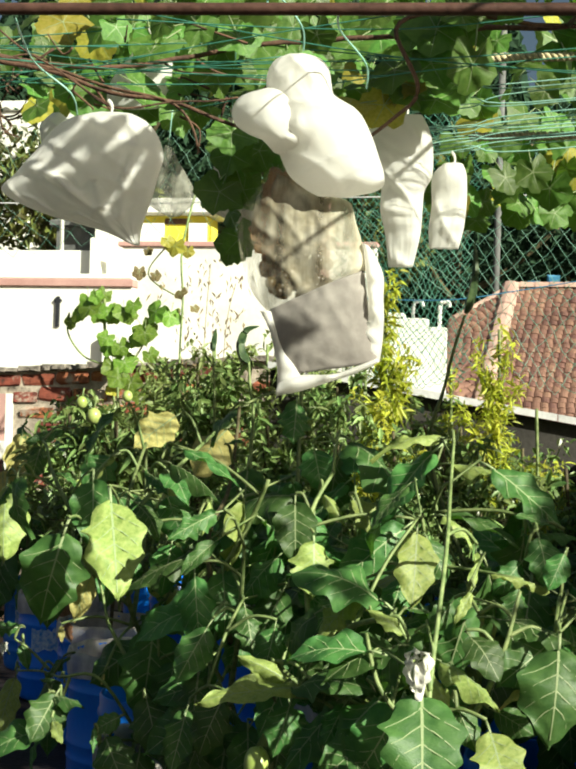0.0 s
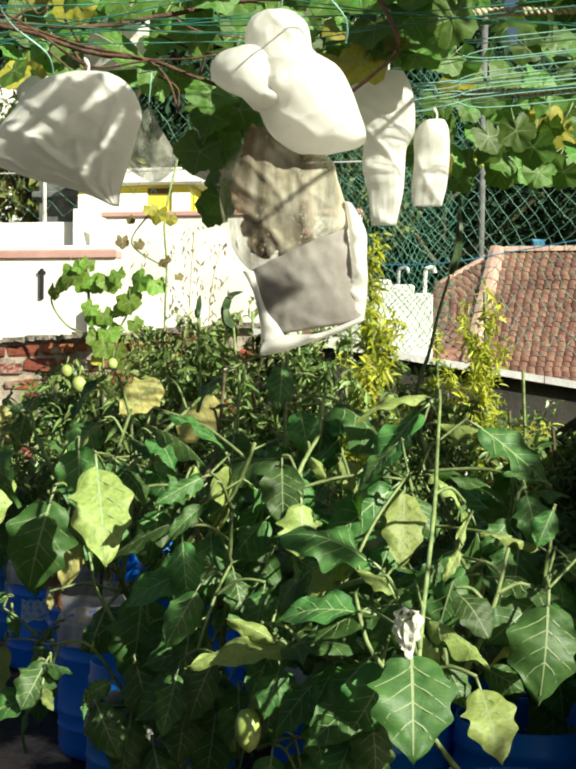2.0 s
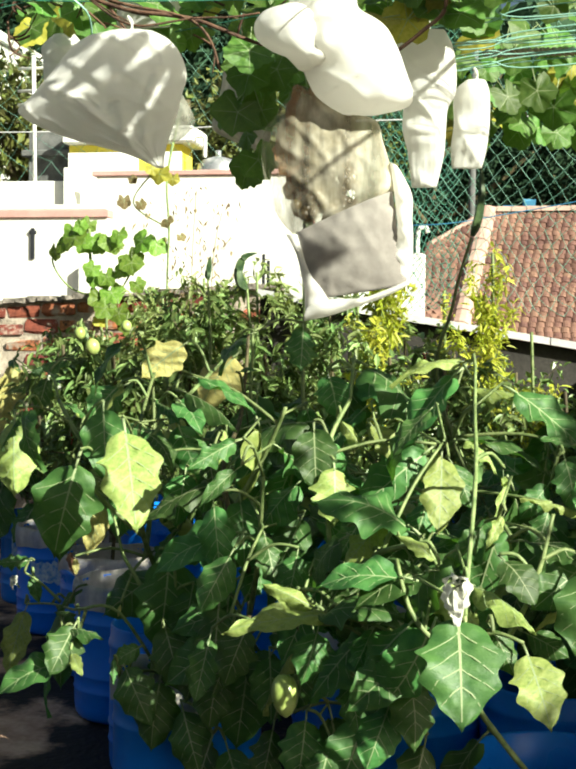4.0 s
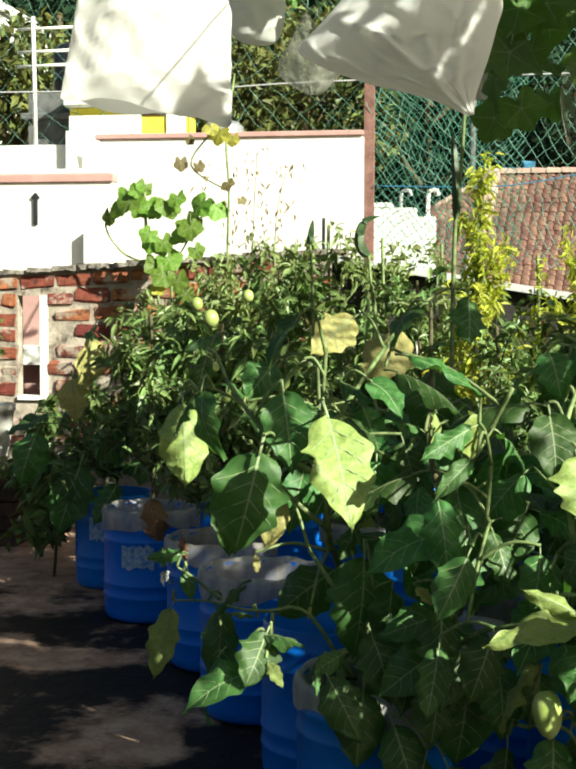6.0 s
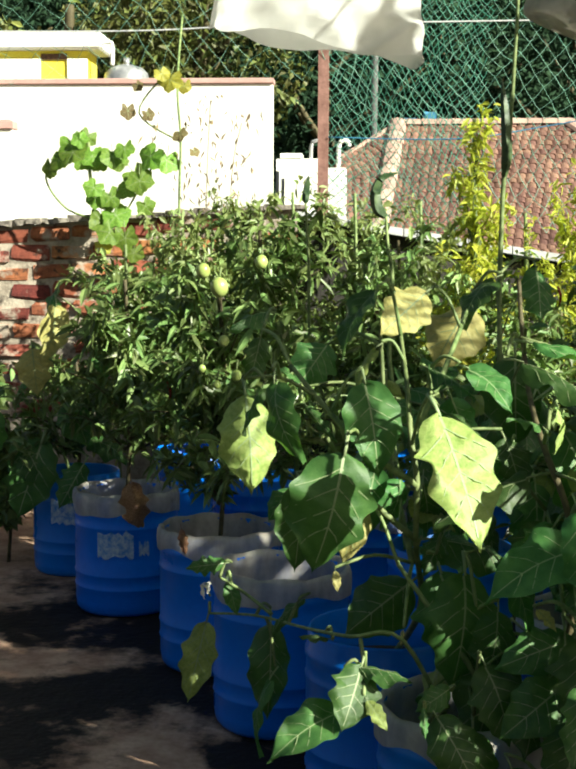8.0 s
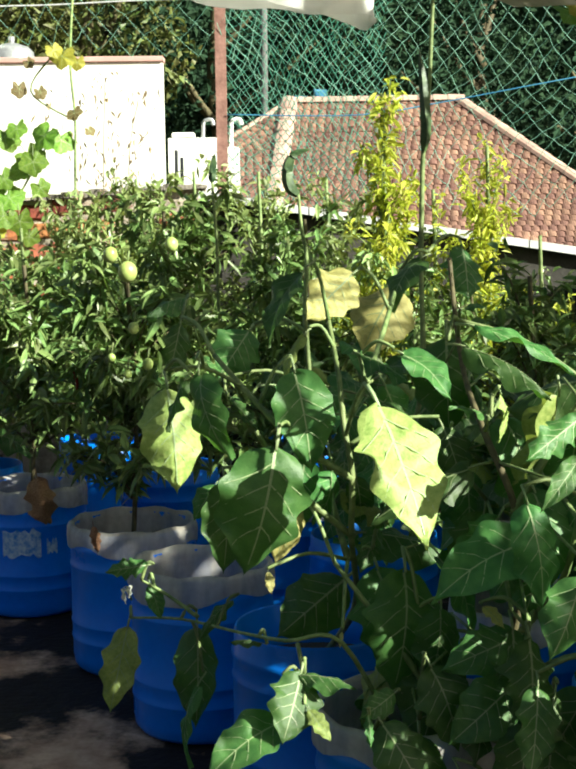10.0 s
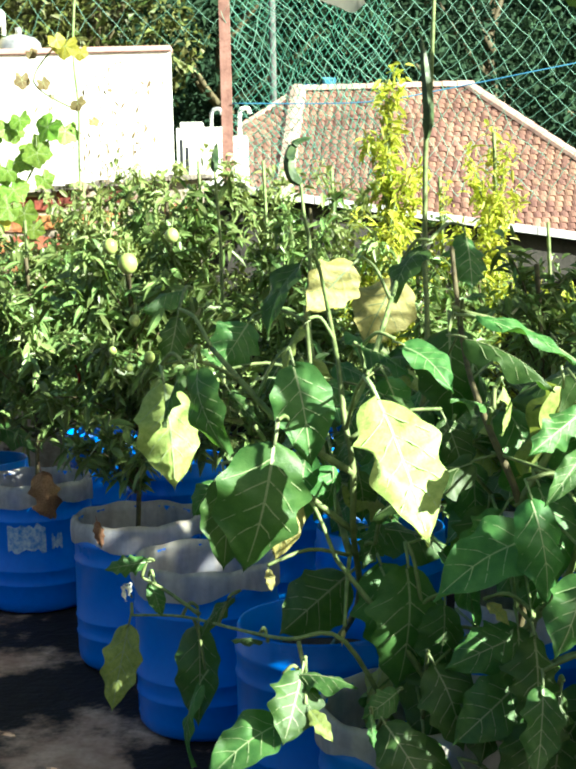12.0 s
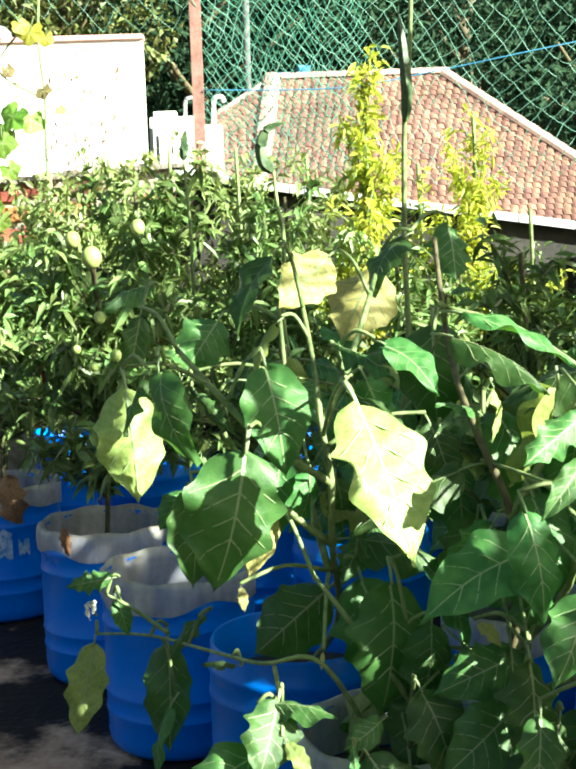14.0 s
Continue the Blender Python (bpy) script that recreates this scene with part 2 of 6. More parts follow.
RUST = surf("rusty_pole", (0.15, 0.070, 0.056), (0.31, 0.165, 0.14), 12, 0.8, 0.5, 80)
PIPE = surf("brown_pipe", (0.035, 0.018, 0.014), (0.11, 0.055, 0.042), 10, 0.45, 0.3, 80)
NET = surf("green_nylon", (0.03, 0.16, 0.11), (0.08, 0.28, 0.20), 3, 0.45, 0, 40, through_light=0.2)
NET_PALE = surf("pale_nylon", (0.07, 0.20, 0.15), (0.18, 0.34, 0.265), 3, 0.45, 0, 40)
NET_CYAN = surf("turquoise_nylon", (0.22, 0.50, 0.42), (0.42, 0.68, 0.60), 3, 0.45, 0, 40)
BRICK_DARK = surf("dark_wet_brick", (0.03, 0.018, 0.013), (0.12, 0.06, 0.04), 12, 0.7, 1.0, 60, vary=0.3)
ROPE = surf("straw_rope", (0.45, 0.38, 0.22), (0.66, 0.58, 0.38), 60, 0.9, 0.8, 150)
TILE = surf("clay_roof_tile", (0.10, 0.048, 0.036), (0.24, 0.130, 0.098), 3, 0.85, 0.5, 25, vary=0.28)
TILE_FAR = surf("joined_clay_roof_tile", (0.10, 0.048, 0.036), (0.24, 0.130, 0.098), 1.2, 0.85, 0.5, 9, vary=0.28, island=True)
HIP = surf("pink_hip_tile", (0.36, 0.23, 0.19), (0.52, 0.36, 0.30), 3, 0.85, 0.5, 25, vary=0.15)
EARTH = surf("dry_earth", (0.07, 0.055, 0.035), (0.17, 0.14, 0.09), 0.5, 0.95, 0.6, 6)
FRUIT = surf("pale_green_fruit", (0.26, 0.36, 0.08), (0.46, 0.54, 0.19), 20, 0.3, vary=0.2)
RED = surf("red_chilli", (0.12, 0.009, 0.006), (0.22, 0.02, 0.010), 20, 0.25)
PETAL = surf("white_petal", (0.74, 0.74, 0.66), (0.86, 0.86, 0.80), 20, 0.6, through_light=0.3)
POD = surf("okra_pod", (0.020, 0.048, 0.020), (0.075, 0.125, 0.042), 30, 0.5, 0.3)
BLUE_SHEET = surf("blue_sheet", (0.02, 0.12, 0.24), (0.06, 0.24, 0.40), 2, 0.5, 0.2)


# ---- mesh helpers ----
class Shape:
    """Vertices, faces and material slots of one mesh in the making."""

    def __init__(self):
        self.v, self.f, self.m = [], [], []

    def face(self, idx, m=0):
        self.f.append(tuple(idx))
        self.m.append(m)

    def quad(self, a, b, c, d, m=0):
        k = len(self.v)
        self.v += [tuple(a), tuple(b), tuple(c), tuple(d)]
        self.face((k, k + 1, k + 2, k + 3), m)

    def box(self, x0, x1, y0, y1, z0, z1, m=0, bev=0.0, jit=0.0):
        k = len(self.v)
        r = lambda: random.uniform(-jit, jit) if jit else 0.0
        if bev:
            pts = []
            for z, s in ((z0, bev), (z0 + bev, 0), (z1 - bev, 0), (z1, bev)):
                pts += [(x0 + s, y0 + s, z), (x1 - s, y0 + s, z), (x1 - s, y1 - s, z), (x0 + s, y1 - s, z)]
            self.v += [(x + r(), y + r(), z + r()) for x, y, z in pts]
            for q in range(3):
                for i in range(4):
                    self.face((k + 4 * q + i, k + 4 * q + (i + 1) % 4, k + 4 * q + 4 + (i + 1) % 4, k + 4 * q + 4 + i), m)
            self.face((k + 3, k + 2, k + 1, k), m)
            self.face((k + 12, k + 13, k + 14, k + 15), m)
            return
        self.v += [(x + r(), y + r(), z + r()) for z in (z0, z1) for x, y in ((x0, y0), (x1, y0), (x1, y1), (x0, y1))]
        for q in ((3, 2, 1, 0), (4, 5, 6, 7), (0, 1, 5, 4), (1, 2, 6, 5), (2, 3, 7, 6), (3, 0, 4, 7)):
            self.face([k + i for i in q], m)

    def tube(self, pts, radii, sides=6, m=0, cap=True):
        pts = [Vector(p) for p in pts]
        if not hasattr(radii, "__len__"):
            radii = [radii] * len(pts)
        k, ref = len(self.v), Vector((0.31, 0.17, 0.93))
        for i, p in enumerate(pts):
            d = (pts[min(i + 1, len(pts) - 1)] - pts[max(i - 1, 0)])
            d = d.normalized() if d.length > 1e-9 else Vector((0, 0, 1))
            u = d.cross(ref if abs(d.dot(ref)) < 0.95 else Vector((1, 0, 0))).normalized()
            w = d.cross(u)
            for s in range(sides):
                a = 2 * math.pi * s / sides
                self.v.append(tuple(p + radii[i] * (math.cos(a) * u + math.sin(a) * w)))
        for i in range(len(pts) - 1):
            for s in range(sides):
                t = (s + 1) % sides
                self.face((k + i * sides + s, k + i * sides + t, k + (i + 1) * sides + t, k + (i + 1) * sides + s), m)
        if cap:
            self.face([k + s for s in reversed(range(sides))], m)
            self.face([k + (len(pts) - 1) * sides + s for s in range(sides)], m)

    def spin(self, profile, sides=32, m=0, at=(0, 0, 0), wob=0.0):
        """A turned shape from (radius, height) pairs."""
        k = len(self.v)
        for r, z in profile:
            for s in range(sides):
                a = 2 * math.pi * s / sides
                q = r * (1 + wob * math.sin(3 * a + 20 * z))
                self.v.append((at[0] + q * math.cos(a), at[1] + q * math.sin(a), at[2] + z))
        for i in range(len(profile) - 1):
            for s in range(sides):
                t = (s + 1) % sides
                self.face((k + i * sides + s, k + i * sides + t, k + (i + 1) * sides + t, k + (i + 1) * sides + s), m)

    def blob(self, c, r, seg=8, ring=5, m=0):
        prof = [(max(1e-4, r[0] * math.sin(math.pi * i / ring)), -r[2] * math.cos(math.pi * i / ring)) for i in range(ring + 1)]
        self.spin(prof, seg, m, c)

    def mesh(self, name, mats, smooth=True):
        me = bpy.data.meshes.new(name)
        me.from_pydata(self.v, [], self.f)
        for mt in mats:
            me.materials.append(mt)
        if any(self.m):
            me.polygons.foreach_set("material_index", self.m)
        if smooth:
            me.polygons.foreach_set("use_smooth", [True] * len(me.polygons))
        me.update()
        return me


def thing(name, label, category, at=(0, 0, 0), group="", kind=""):
    ob = new(name)
    ob.matrix_basis = Matrix.Translation(at)
    ob.empty_display_size = 0.05
    return tagged(ob, label, category, group, kind)


def part(name, shape, mats, parent, label="", smooth=True, m=None):
    """One mesh object under a thing or part; its shape is given in the world's place, or in its own with m."""
    me = shape.mesh(name, mats, smooth) if isinstance(shape, Shape) else shape
    ob = new(name, me)
    if m is not None:
        ob.matrix_basis = m
    if parent is not None:
        ob.parent = parent
        ob.matrix_parent_inverse = parent.matrix_basis.inverted()
    if label:
        ob["label"] = label
    return ob


def solo(name, shape, mats, label, category="", group="", kind="", smooth=False):
    ob = new(name, shape.mesh(name, mats, smooth))
    return tagged(ob, label, category, group, kind)


def bend(pts, n=6):
    """A smooth line through the points."""
    pts = [Vector(p) for p in pts]
    out = []
    for i in range(len(pts) - 1):
        p0, p1, p2, p3 = pts[max(i - 1, 0)], pts[i], pts[i + 1], pts[min(i + 2, len(pts) - 1)]
        for k in range(n):
            t = k / n
            out.append(0.5 * (2 * p1 + (p2 - p0) * t + (2 * p0 - 5 * p1 + 4 * p2 - p3) * t * t + (3 * p1 - p0 - 3 * p2 + p3) * t ** 3))
    return out + [pts[-1]]


# ---- leaves ----
def lobed_leaf(seed, fold=0.26, wide=0.62, curl=0.2, wave=0.03, depth=0.26):
    """A broad leaf one long, from its foot at 0 along y, with a folded midrib, wavy lobed edge and raised veins."""
    rnd = random.Random(seed)
    s = Shape()
    rows, cols = 30, 9
    ph = rnd.uniform(0, 6)
    sides = {q: (0.27 + rnd.uniform(-0.04, 0.04), 0.29 + rnd.uniform(-0.03, 0.04), depth * rnd.uniform(0.6, 1.3)) for q in (-1, 1)}
    def half(t, side):
        crest, step, d = sides[side]
        body = 1.16 * max(t, 0.0) ** 0.50 * max(1 - t, 0.0) ** 0.88
        lobe = 1 - d * min(1, 5 * t) * abs(math.sin(math.pi * (t - crest) / step)) ** 1.5 * (1 - 0.45 * t)
        return wide * 0.93 * max(0.03 * (1 - t), body * lobe)
    def place(t, c):
        w = half(t, 1 if c > 0 else -1) * c
        y = t + 0.12 * abs(c) * (0.55 - t) - (0.10 * abs(c) * (1 - t / 0.15) if t < 0.15 else 0)
        pucker = 0.011 * math.cos(2 * math.pi * (t - 0.45 * abs(c)) / 0.17) * 4 * abs(c) * (1 - abs(c))
        z = fold * abs(w) - 1.1 * w * w - curl * (t - 0.25) ** 2 + wave * math.sin(13 * t + 2 * c + ph) * abs(c) ** 2 + 0.02 * math.sin(9 * t + ph + 3 * c) * (0.3 + abs(c)) + pucker
        return (w, y, z)
    for i in range(rows + 1):
        t = i / rows
        for j in range(cols):
            s.v.append(place(t, (j - 4) / 4))
    for i in range(rows):
        for j in range(cols - 1):
            k = i * cols + j
            s.face((k, k + 1, k + cols + 1, k + cols))
    def rib(path, w0, w1):
        k = len(s.v)
        n = len(path)
        for i, (t, c) in enumerate(path):
            p = Vector(place(t, c)) + Vector((0, 0, 0.004))
            q = Vector(place(*path[min(i + 1, n - 1)])) - Vector(place(*path[max(i - 1, 0)]))
            e = Vector((-q.y, q.x, 0)).normalized() * (w0 + (w1 - w0) * i / (n - 1))
            s.v += [tuple(p - e), tuple(p + e)]
        for i in range(n - 1):
            s.face((k + 2 * i, k + 2 * i + 2, k + 2 * i + 3, k + 2 * i + 1), 1)
    rib([(i / 10, 0) for i in range(10)], 0.0100, 0.0035)
    for side in (-1, 1):
        for t0 in (0.10, 0.27, 0.44, 0.60):
            rib([(t0 + 0.20 * q, side * 0.88 * q) for q in (0, 0.33, 0.66, 1)], 0.0055, 0.0020)
    s.tube([(0, -0.22, -0.05), (0, -0.1, -0.012), (0, 0, 0)], [0.016, 0.013, 0.011], 5, 1)
    return s


EGG = {}
for key, mt in (("g", LEAF), ("l", LEAF_PALE_LIT), ("y", LEAF_YELLOW), ("d", LEAF_DEAD)):
    EGG[key] = [lobed_leaf(i * 7 + 1, (0.30, -0.42, 0.12, -0.25, 0.42, -0.10)[i], 0.58 + 0.06 * (i % 3), (0.22, 0.45, 0.65)[i % 3], 0.04 + 0.025 * (i % 2), (0.32, 0.13, 0.22, 0.40, 0.15, 0.28)[i]).mesh("leaf", (mt, VEIN)) for i in range(6)]


def toward(base, tip, face, size=None):
    """The pose of a leaf from its foot to its tip, whose upper side looks to face."""
    base, tip = Vector(base), Vector(tip)
    y = (tip - base)
    ln = y.length
    y.normalize()
    z = Vector(face) - Vector(face).dot(y) * y
    z = z.normalized() if z.length > 1e-4 else y.orthogonal().normalized()
    x = y.cross(z)
    m = Matrix((x, y, z)).transposed().to_4x4()
    m.translation = base
    return m @ Matrix.Scale(size or ln, 4)


def add_leaf(plant, base, tip, face=None, key="g", n=None, wide=1.0):
    face = face or (random.uniform(-0.3, 0.7), -0.9, random.uniform(0.3, 0.9))
    me = EGG[key][random.randrange(6) if n is None else n]
    return part("leaf", me, None, plant, m=toward(base, tip, face) @ Matrix.Diagonal((wide, 1, 1, 1)))


def quad_leaf(s, c, d, nrm, ln, wd, m=0):
    """A small pointed leaf of four faces with a fold."""
    c, d = Vector(c), Vector(d).normalized()
    side = d.cross(Vector(nrm))
    side = side.normalized() if side.length > 1e-4 else d.orthogonal().normalized()
    up = side.cross(d)
    k = len(s.v)
    for t, w, h in ((0, 0, 0), (0.4, 1, 0.12), (0.4, 0, 0), (0.4, -1, 0.12), (1, 0, -0.12)):
        s.v.append(tuple(c + d * (ln * t) + side * (wd * 0.5 * w) + up * (ln * h)))
    s.face((k, k + 1, k + 2), m)
    s.face((k, k + 2, k + 3), m)
    s.face((k + 1, k + 4, k + 2), m)
    s.face((k + 2, k + 4, k + 3), m)


def lance_leaf(s, c, d, nrm, ln, wd, m=0):
    """A slender leaf with a rounded outline, a fold along its rib and a drooping tip."""
    c, d = Vector(c), Vector(d).normalized()
    side = d.cross(Vector(nrm))
    side = side.normalized() if side.length > 1e-4 else d.orthogonal().normalized()
    up = side.cross(d)
    k = len(s.v)
    s.v.append(tuple(c))
    for t, w in ((0.22, 0.72), (0.48, 1.0), (0.76, 0.62)):
        p = c + d * (ln * t) + Vector((0, 0, -0.22 * ln * t * t))
        e, h = side * (wd * 0.5 * w), up * (wd * 0.22 * w)
        s.v += [tuple(p + e + h), tuple(p), tuple(p - e + h)]
    s.v.append(tuple(c + d * ln + Vector((0, 0, -0.26 * ln))))
    s.face((k, k + 1, k + 2), m), s.face((k, k + 2, k + 3), m)
    for q in (k, k + 3):
        s.face((q + 1, q + 4, q + 5, q + 2), m), s.face((q + 2, q + 5, q + 6, q + 3), m)
    s.face((k + 7, k + 10, k + 8), m), s.face((k + 8, k + 10, k + 9), m)


def rand_dir(up=0.0):
    a, z = random.uniform(0, 2 * math.pi), random.uniform(-1, 1)
    r = math.sqrt(1 - z * z)
    return Vector((r * math.cos(a), r * math.sin(a), z + up)).normalized()


# ---- ground, terrace and walls ----
s = Shape()
s.quad((-400, -400, -1.0), (400, -400, -1.0), (400, 600, -1.0), (-400, 600, -1.0))
solo("ground", s, (EARTH,), "dry brown earth reaching to the horizon", "ground", kind="structure")
s = Shape()
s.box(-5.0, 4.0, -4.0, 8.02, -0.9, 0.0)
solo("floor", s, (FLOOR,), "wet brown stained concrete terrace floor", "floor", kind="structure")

# brick parapet with a narrow slot; its top climbs a little towards the pole
WALL_Y = 7.80
def wall_top(x):
    return 1.43 + 0.062 * (x + 2.5)

wall = thing("wall_north", "old red brick parapet with crumbling mortar and a narrow slot", "wall", (-2.0, WALL_Y, 0), kind="structure")
s = Shape()
SX0, SX1, SZ0, SZ1 = -2.31, -2.12, 0.69, 1.315
for x0, x1, z0, z1 in ((-4.9, SX0, 0, None), (SX1, -0.34, 0, None), (SX0, SX1, 0, SZ0), (SX0, SX1, SZ1, None)):
    n = max(2, int((x1 - x0) / 0.1))
    for i in range(n):
        a, b = x0 + (x1 - x0) * i / n, x0 + (x1 - x0) * (i + 1) / n
        k = len(s.v)
        for y in (WALL_Y + 0.012, WALL_Y + 0.10):
            for x in (a, b):
                s.v += [(x, y, z0), (x, y, (z1 or wall_top(x)) + 0)]
        s.face((k, k + 2, k + 3, k + 1)), s.face((k + 4, k + 5, k + 7, k + 6)), s.face((k + 1, k + 3, k + 7, k + 5)), s.face((k, k + 4, k + 6, k + 2))
        if i == 0:
            s.face((k, k + 1, k + 5, k + 4))
        if i == n - 1:
            s.face((k + 2, k + 6, k + 7, k + 3))
part("mortar", s, (MORTAR,), wall, "crumbling grey mortar", smooth=False)
s = Shape()
n = 60
for i in range(n):
    a, b = -4.9 + 4.57 * i / n, -4.9 + 4.57 * (i + 1) / n - 0.002
    h = random.uniform(0.018, 0.04)
    s.box(a, b, WALL_Y - 0.03 + random.uniform(-0.012, 0.012), WALL_Y + 0.125, wall_top(a) + 0.002, wall_top(a) + h, jit=0.005)
part("coping", s, (COPING,), wall, "uneven pale cement coping", smooth=False)
s = Shape()
s.box(SX1 - 0.045, SX1 - 0.002, WALL_Y - 0.01, WALL_Y + 0.095, SZ0, SZ1, bev=0.003)
s.box(SX0 + 0.002, SX1 - 0.047, WALL_Y - 0.01, WALL_Y + 0.095, SZ0, SZ0 + 0.03, bev=0.003)
part("jamb", s, (WHITE,), wall, "white painted jamb and sill of the slot", smooth=False)

s = Shape()
s.box(-5.0, -1.9, 8.75, 8.95, -1.0, 1.385)
pw = solo("wall_pink", s, (PINK,), "pink painted low wall behind the parapet", "wall", kind="structure")
s = Shape()
s.box(-2.62, -2.28, 8.62, 8.75, 0.86, 0.99, bev=0.004)
solo("trim", s, (WHITE,), "white ledge on the pink wall", "ledge", kind="structure")

# low dark wall on the right with a sloping pale band on it
ew = thing("wall_east", "dark weathered cement wall with a sloping pale top", "wall", (1.0, 7.2, 0), kind="structure")
s = Shape()
def band_z(x):
    return 1.50 - 0.159 * (x + 0.2)
for i in range(12):
    a, b = -0.335 + 2.6 * i / 12, -0.335 + 2.6 * (i + 1) / 12
    k = len(s.v)
    for y in (7.12, 7.30):
        for x in (a, b):
            s.v += [(x, y, 0), (x, y, band_z(x) - 0.035)]
    s.face((k, k + 2, k + 3, k + 1)), s.face((k + 4, k + 5, k + 7, k + 6)), s.face((k + 1, k + 3, k + 7, k + 5))
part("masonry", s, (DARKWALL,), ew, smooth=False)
s = Shape()
for i in range(10):
    a, b = -0.335 + 2.6 * i / 10, -0.335 + 2.6 * (i + 1) / 10 - 0.006
    k = len(s.v)
    for y in (7.06, 7.34):
        for x in (a, b):
            s.v += [(x, y, band_z(x) - 0.033), (x, y, band_z(x) + 0.004)]
    for q in ((0, 2, 3, 1), (4, 5, 7, 6), (1, 3, 7, 5), (0, 4, 6, 2), (0, 1, 5, 4), (2, 6, 7, 3)):
        s.face([k + i2 for i2 in q])
part("coping", s, (PALE,), ew, "pale grey sloping cement band", smooth=False)

# unseen side wall, added to shade the drums, and the wall behind the camera
s = Shape()
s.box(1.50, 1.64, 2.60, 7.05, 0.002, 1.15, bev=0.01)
solo("shade_wall", s, (DARKWALL,), "unseen dark cement side wall, added to shade the drums", "wall", kind="structure")
s = Shape()
s.box(-5.2, 4.2, -4.2, -4.0, -1.0, 2.6)
solo("wall_south", s, (CEMENT,), "plain grey wall behind the terrace", "wall", kind="structure")


# ---- neighbouring white house ----
house = thing("white_house", "white painted house with pink parapet bands and flat roofs", "house", (-4, 21, -1))
s = Shape()
s.box(-5.86, -1.62, 21.0, 21.22, -1.0, 3.90, bev=0.01)
part("wall", s, (STAIN,), house, "stained white front wall", smooth=False)
s = Shape()
s.box(-5.93, -1.60, 20.95, 21.26, 3.902, 3.985, bev=0.012)
part("parapet_band", s, (PINK,), house, "pink parapet band", smooth=False)
s = Shape()
s.box(-12.0, -5.45, 20.3, 20.5, -1.0, 3.16, bev=0.01)
part("lower_wall", s, (WHITE,), house, smooth=False)
s = Shape()
s.box(-12.0, -5.43, 20.25, 20.54, 3.162, 3.285, bev=0.012)
part("lower_band", s, (PINK,), house, "pink band on the lower wall", smooth=False)
s = Shape()
s.box(-12.0, -5.46, 20.28, 20.52, 3.287, 3.37, bev=0.012)
part("ledge", s, (WHITE,), house, smooth=False)
s = Shape()
s.box(-12.0, -6.42, 21.2, 21.5, 3.2, 3.86, bev=0.01)
part("terrace_parapet", s, (WHITE,), house, smooth=False)
s = Shape()
s.box(-6.45, -6.33, 21.05, 21.55, 3.0, 4.06, bev=0.01)
part("pillar", s, (WHITE,), house, smooth=False)
s = Shape()
s.box(-6.66, -4.66, 21.9, 22.6, 3.0, 4.55, bev=0.01)
part("stair_room", s, (YELLOW,), house, "yellow painted stair room", smooth=False)
s = Shape()
s.box(-6.66, -5.42, 21.86, 21.895, 3.0, 4.42, bev=0.008)
s.box(-4.98, -4.66, 21.86, 21.895, 3.0, 4.42, bev=0.008)
part("stair_room_front", s, (WHITE,), house, smooth=False)
s = Shape()
s.box(-5.41, -4.99, 21.87, 21.896, 4.40, 4.50, bev=0.006)
part("vent", s, (BARK,), house, "dark vent over the yellow door", smooth=False)
s = Shape()
s.box(-6.70, -4.42, 21.7, 22.7, 4.552, 4.83, bev=0.03)
part("roof_slab", s, (WHITE,), house, "thick white roof slab", smooth=False)
s = Shape()
s.tube(bend([(-4.56, 21.8, 4.62), (-4.31, 21.8, 4.66), (-4.24, 21.8, 4.6), (-4.24, 21.8, 4.3)]), 0.035, 8)
part("drain_pipe", s, (WHITE,), house, smooth=True)
s = Shape()
s.box(-7.50, -6.62, 22.2, 23.2, 3.3, 4.86, bev=0.02)
s.box(-7.60, -6.60, 22.1, 23.3, 4.40, 4.52, bev=0.02)
part("tank_base", s, (POLE,), house, "bare grey cement tank base", smooth=False)
s = Shape()
s.box(-5.86, -5.42, 20.12, 20.298, -1.0, 2.42, bev=0.01)
part("buttress", s, (WHITE,), house, smooth=False)
s = Shape()
s.box(-6.72, -6.66, 20.262, 20.298, 2.50, 3.0, bev=0.01)
s.box(-6.75, -6.63, 20.258, 20.297, 2.9, 2.96, bev=0.01)
lamp = part("wall_lamp", s, (BLACK,), house, "black wall lamp", smooth=False)
# taller white block far to the left
house2 = thing("tall_white_house", "tall pale house block with dark windows", "house", (-18, 40, -1))
s = Shape()
s.box(-26.0, -14.75, 38.0, 44.0, -1.0, 10.2, bev=0.02)
part("wall", s, (STAIN,), house2, smooth=False)
s = Shape()
s.box(-26.0, -14.6, 37.9, 44.1, 10.202, 10.5, bev=0.02)
part("roof_band", s, (WHITE,), house2, smooth=False)
for wx in (-19.2, -16.9):
    s = Shape()
    s.box(wx, wx + 1.1, 37.94, 37.998, 6.4, 7.7, bev=0.01)
    part("window", s, (BLACK,), house2, "dark window")

tank = thing("water_tank", "black plastic water tank on a cement base", "water tank", (-6.75, 22.6, 4.86))
s = Shape()
s.spin([(r * 0.408, z * 1.25) for r, z in ((0.001, 0), (0.95, 0), (1.0, 0.03), (1.0, 0.16), (1.035, 0.19), (1.0, 0.22), (1.0, 0.36), (1.035, 0.39), (1.0, 0.42), (1.0, 0.58), (0.9, 0.66), (0.5, 0.72), (0.001, 0.73))], 28, 0, (-6.75, 22.6, 4.862))
part("body", s, (BLACK,), tank)
s = Shape()
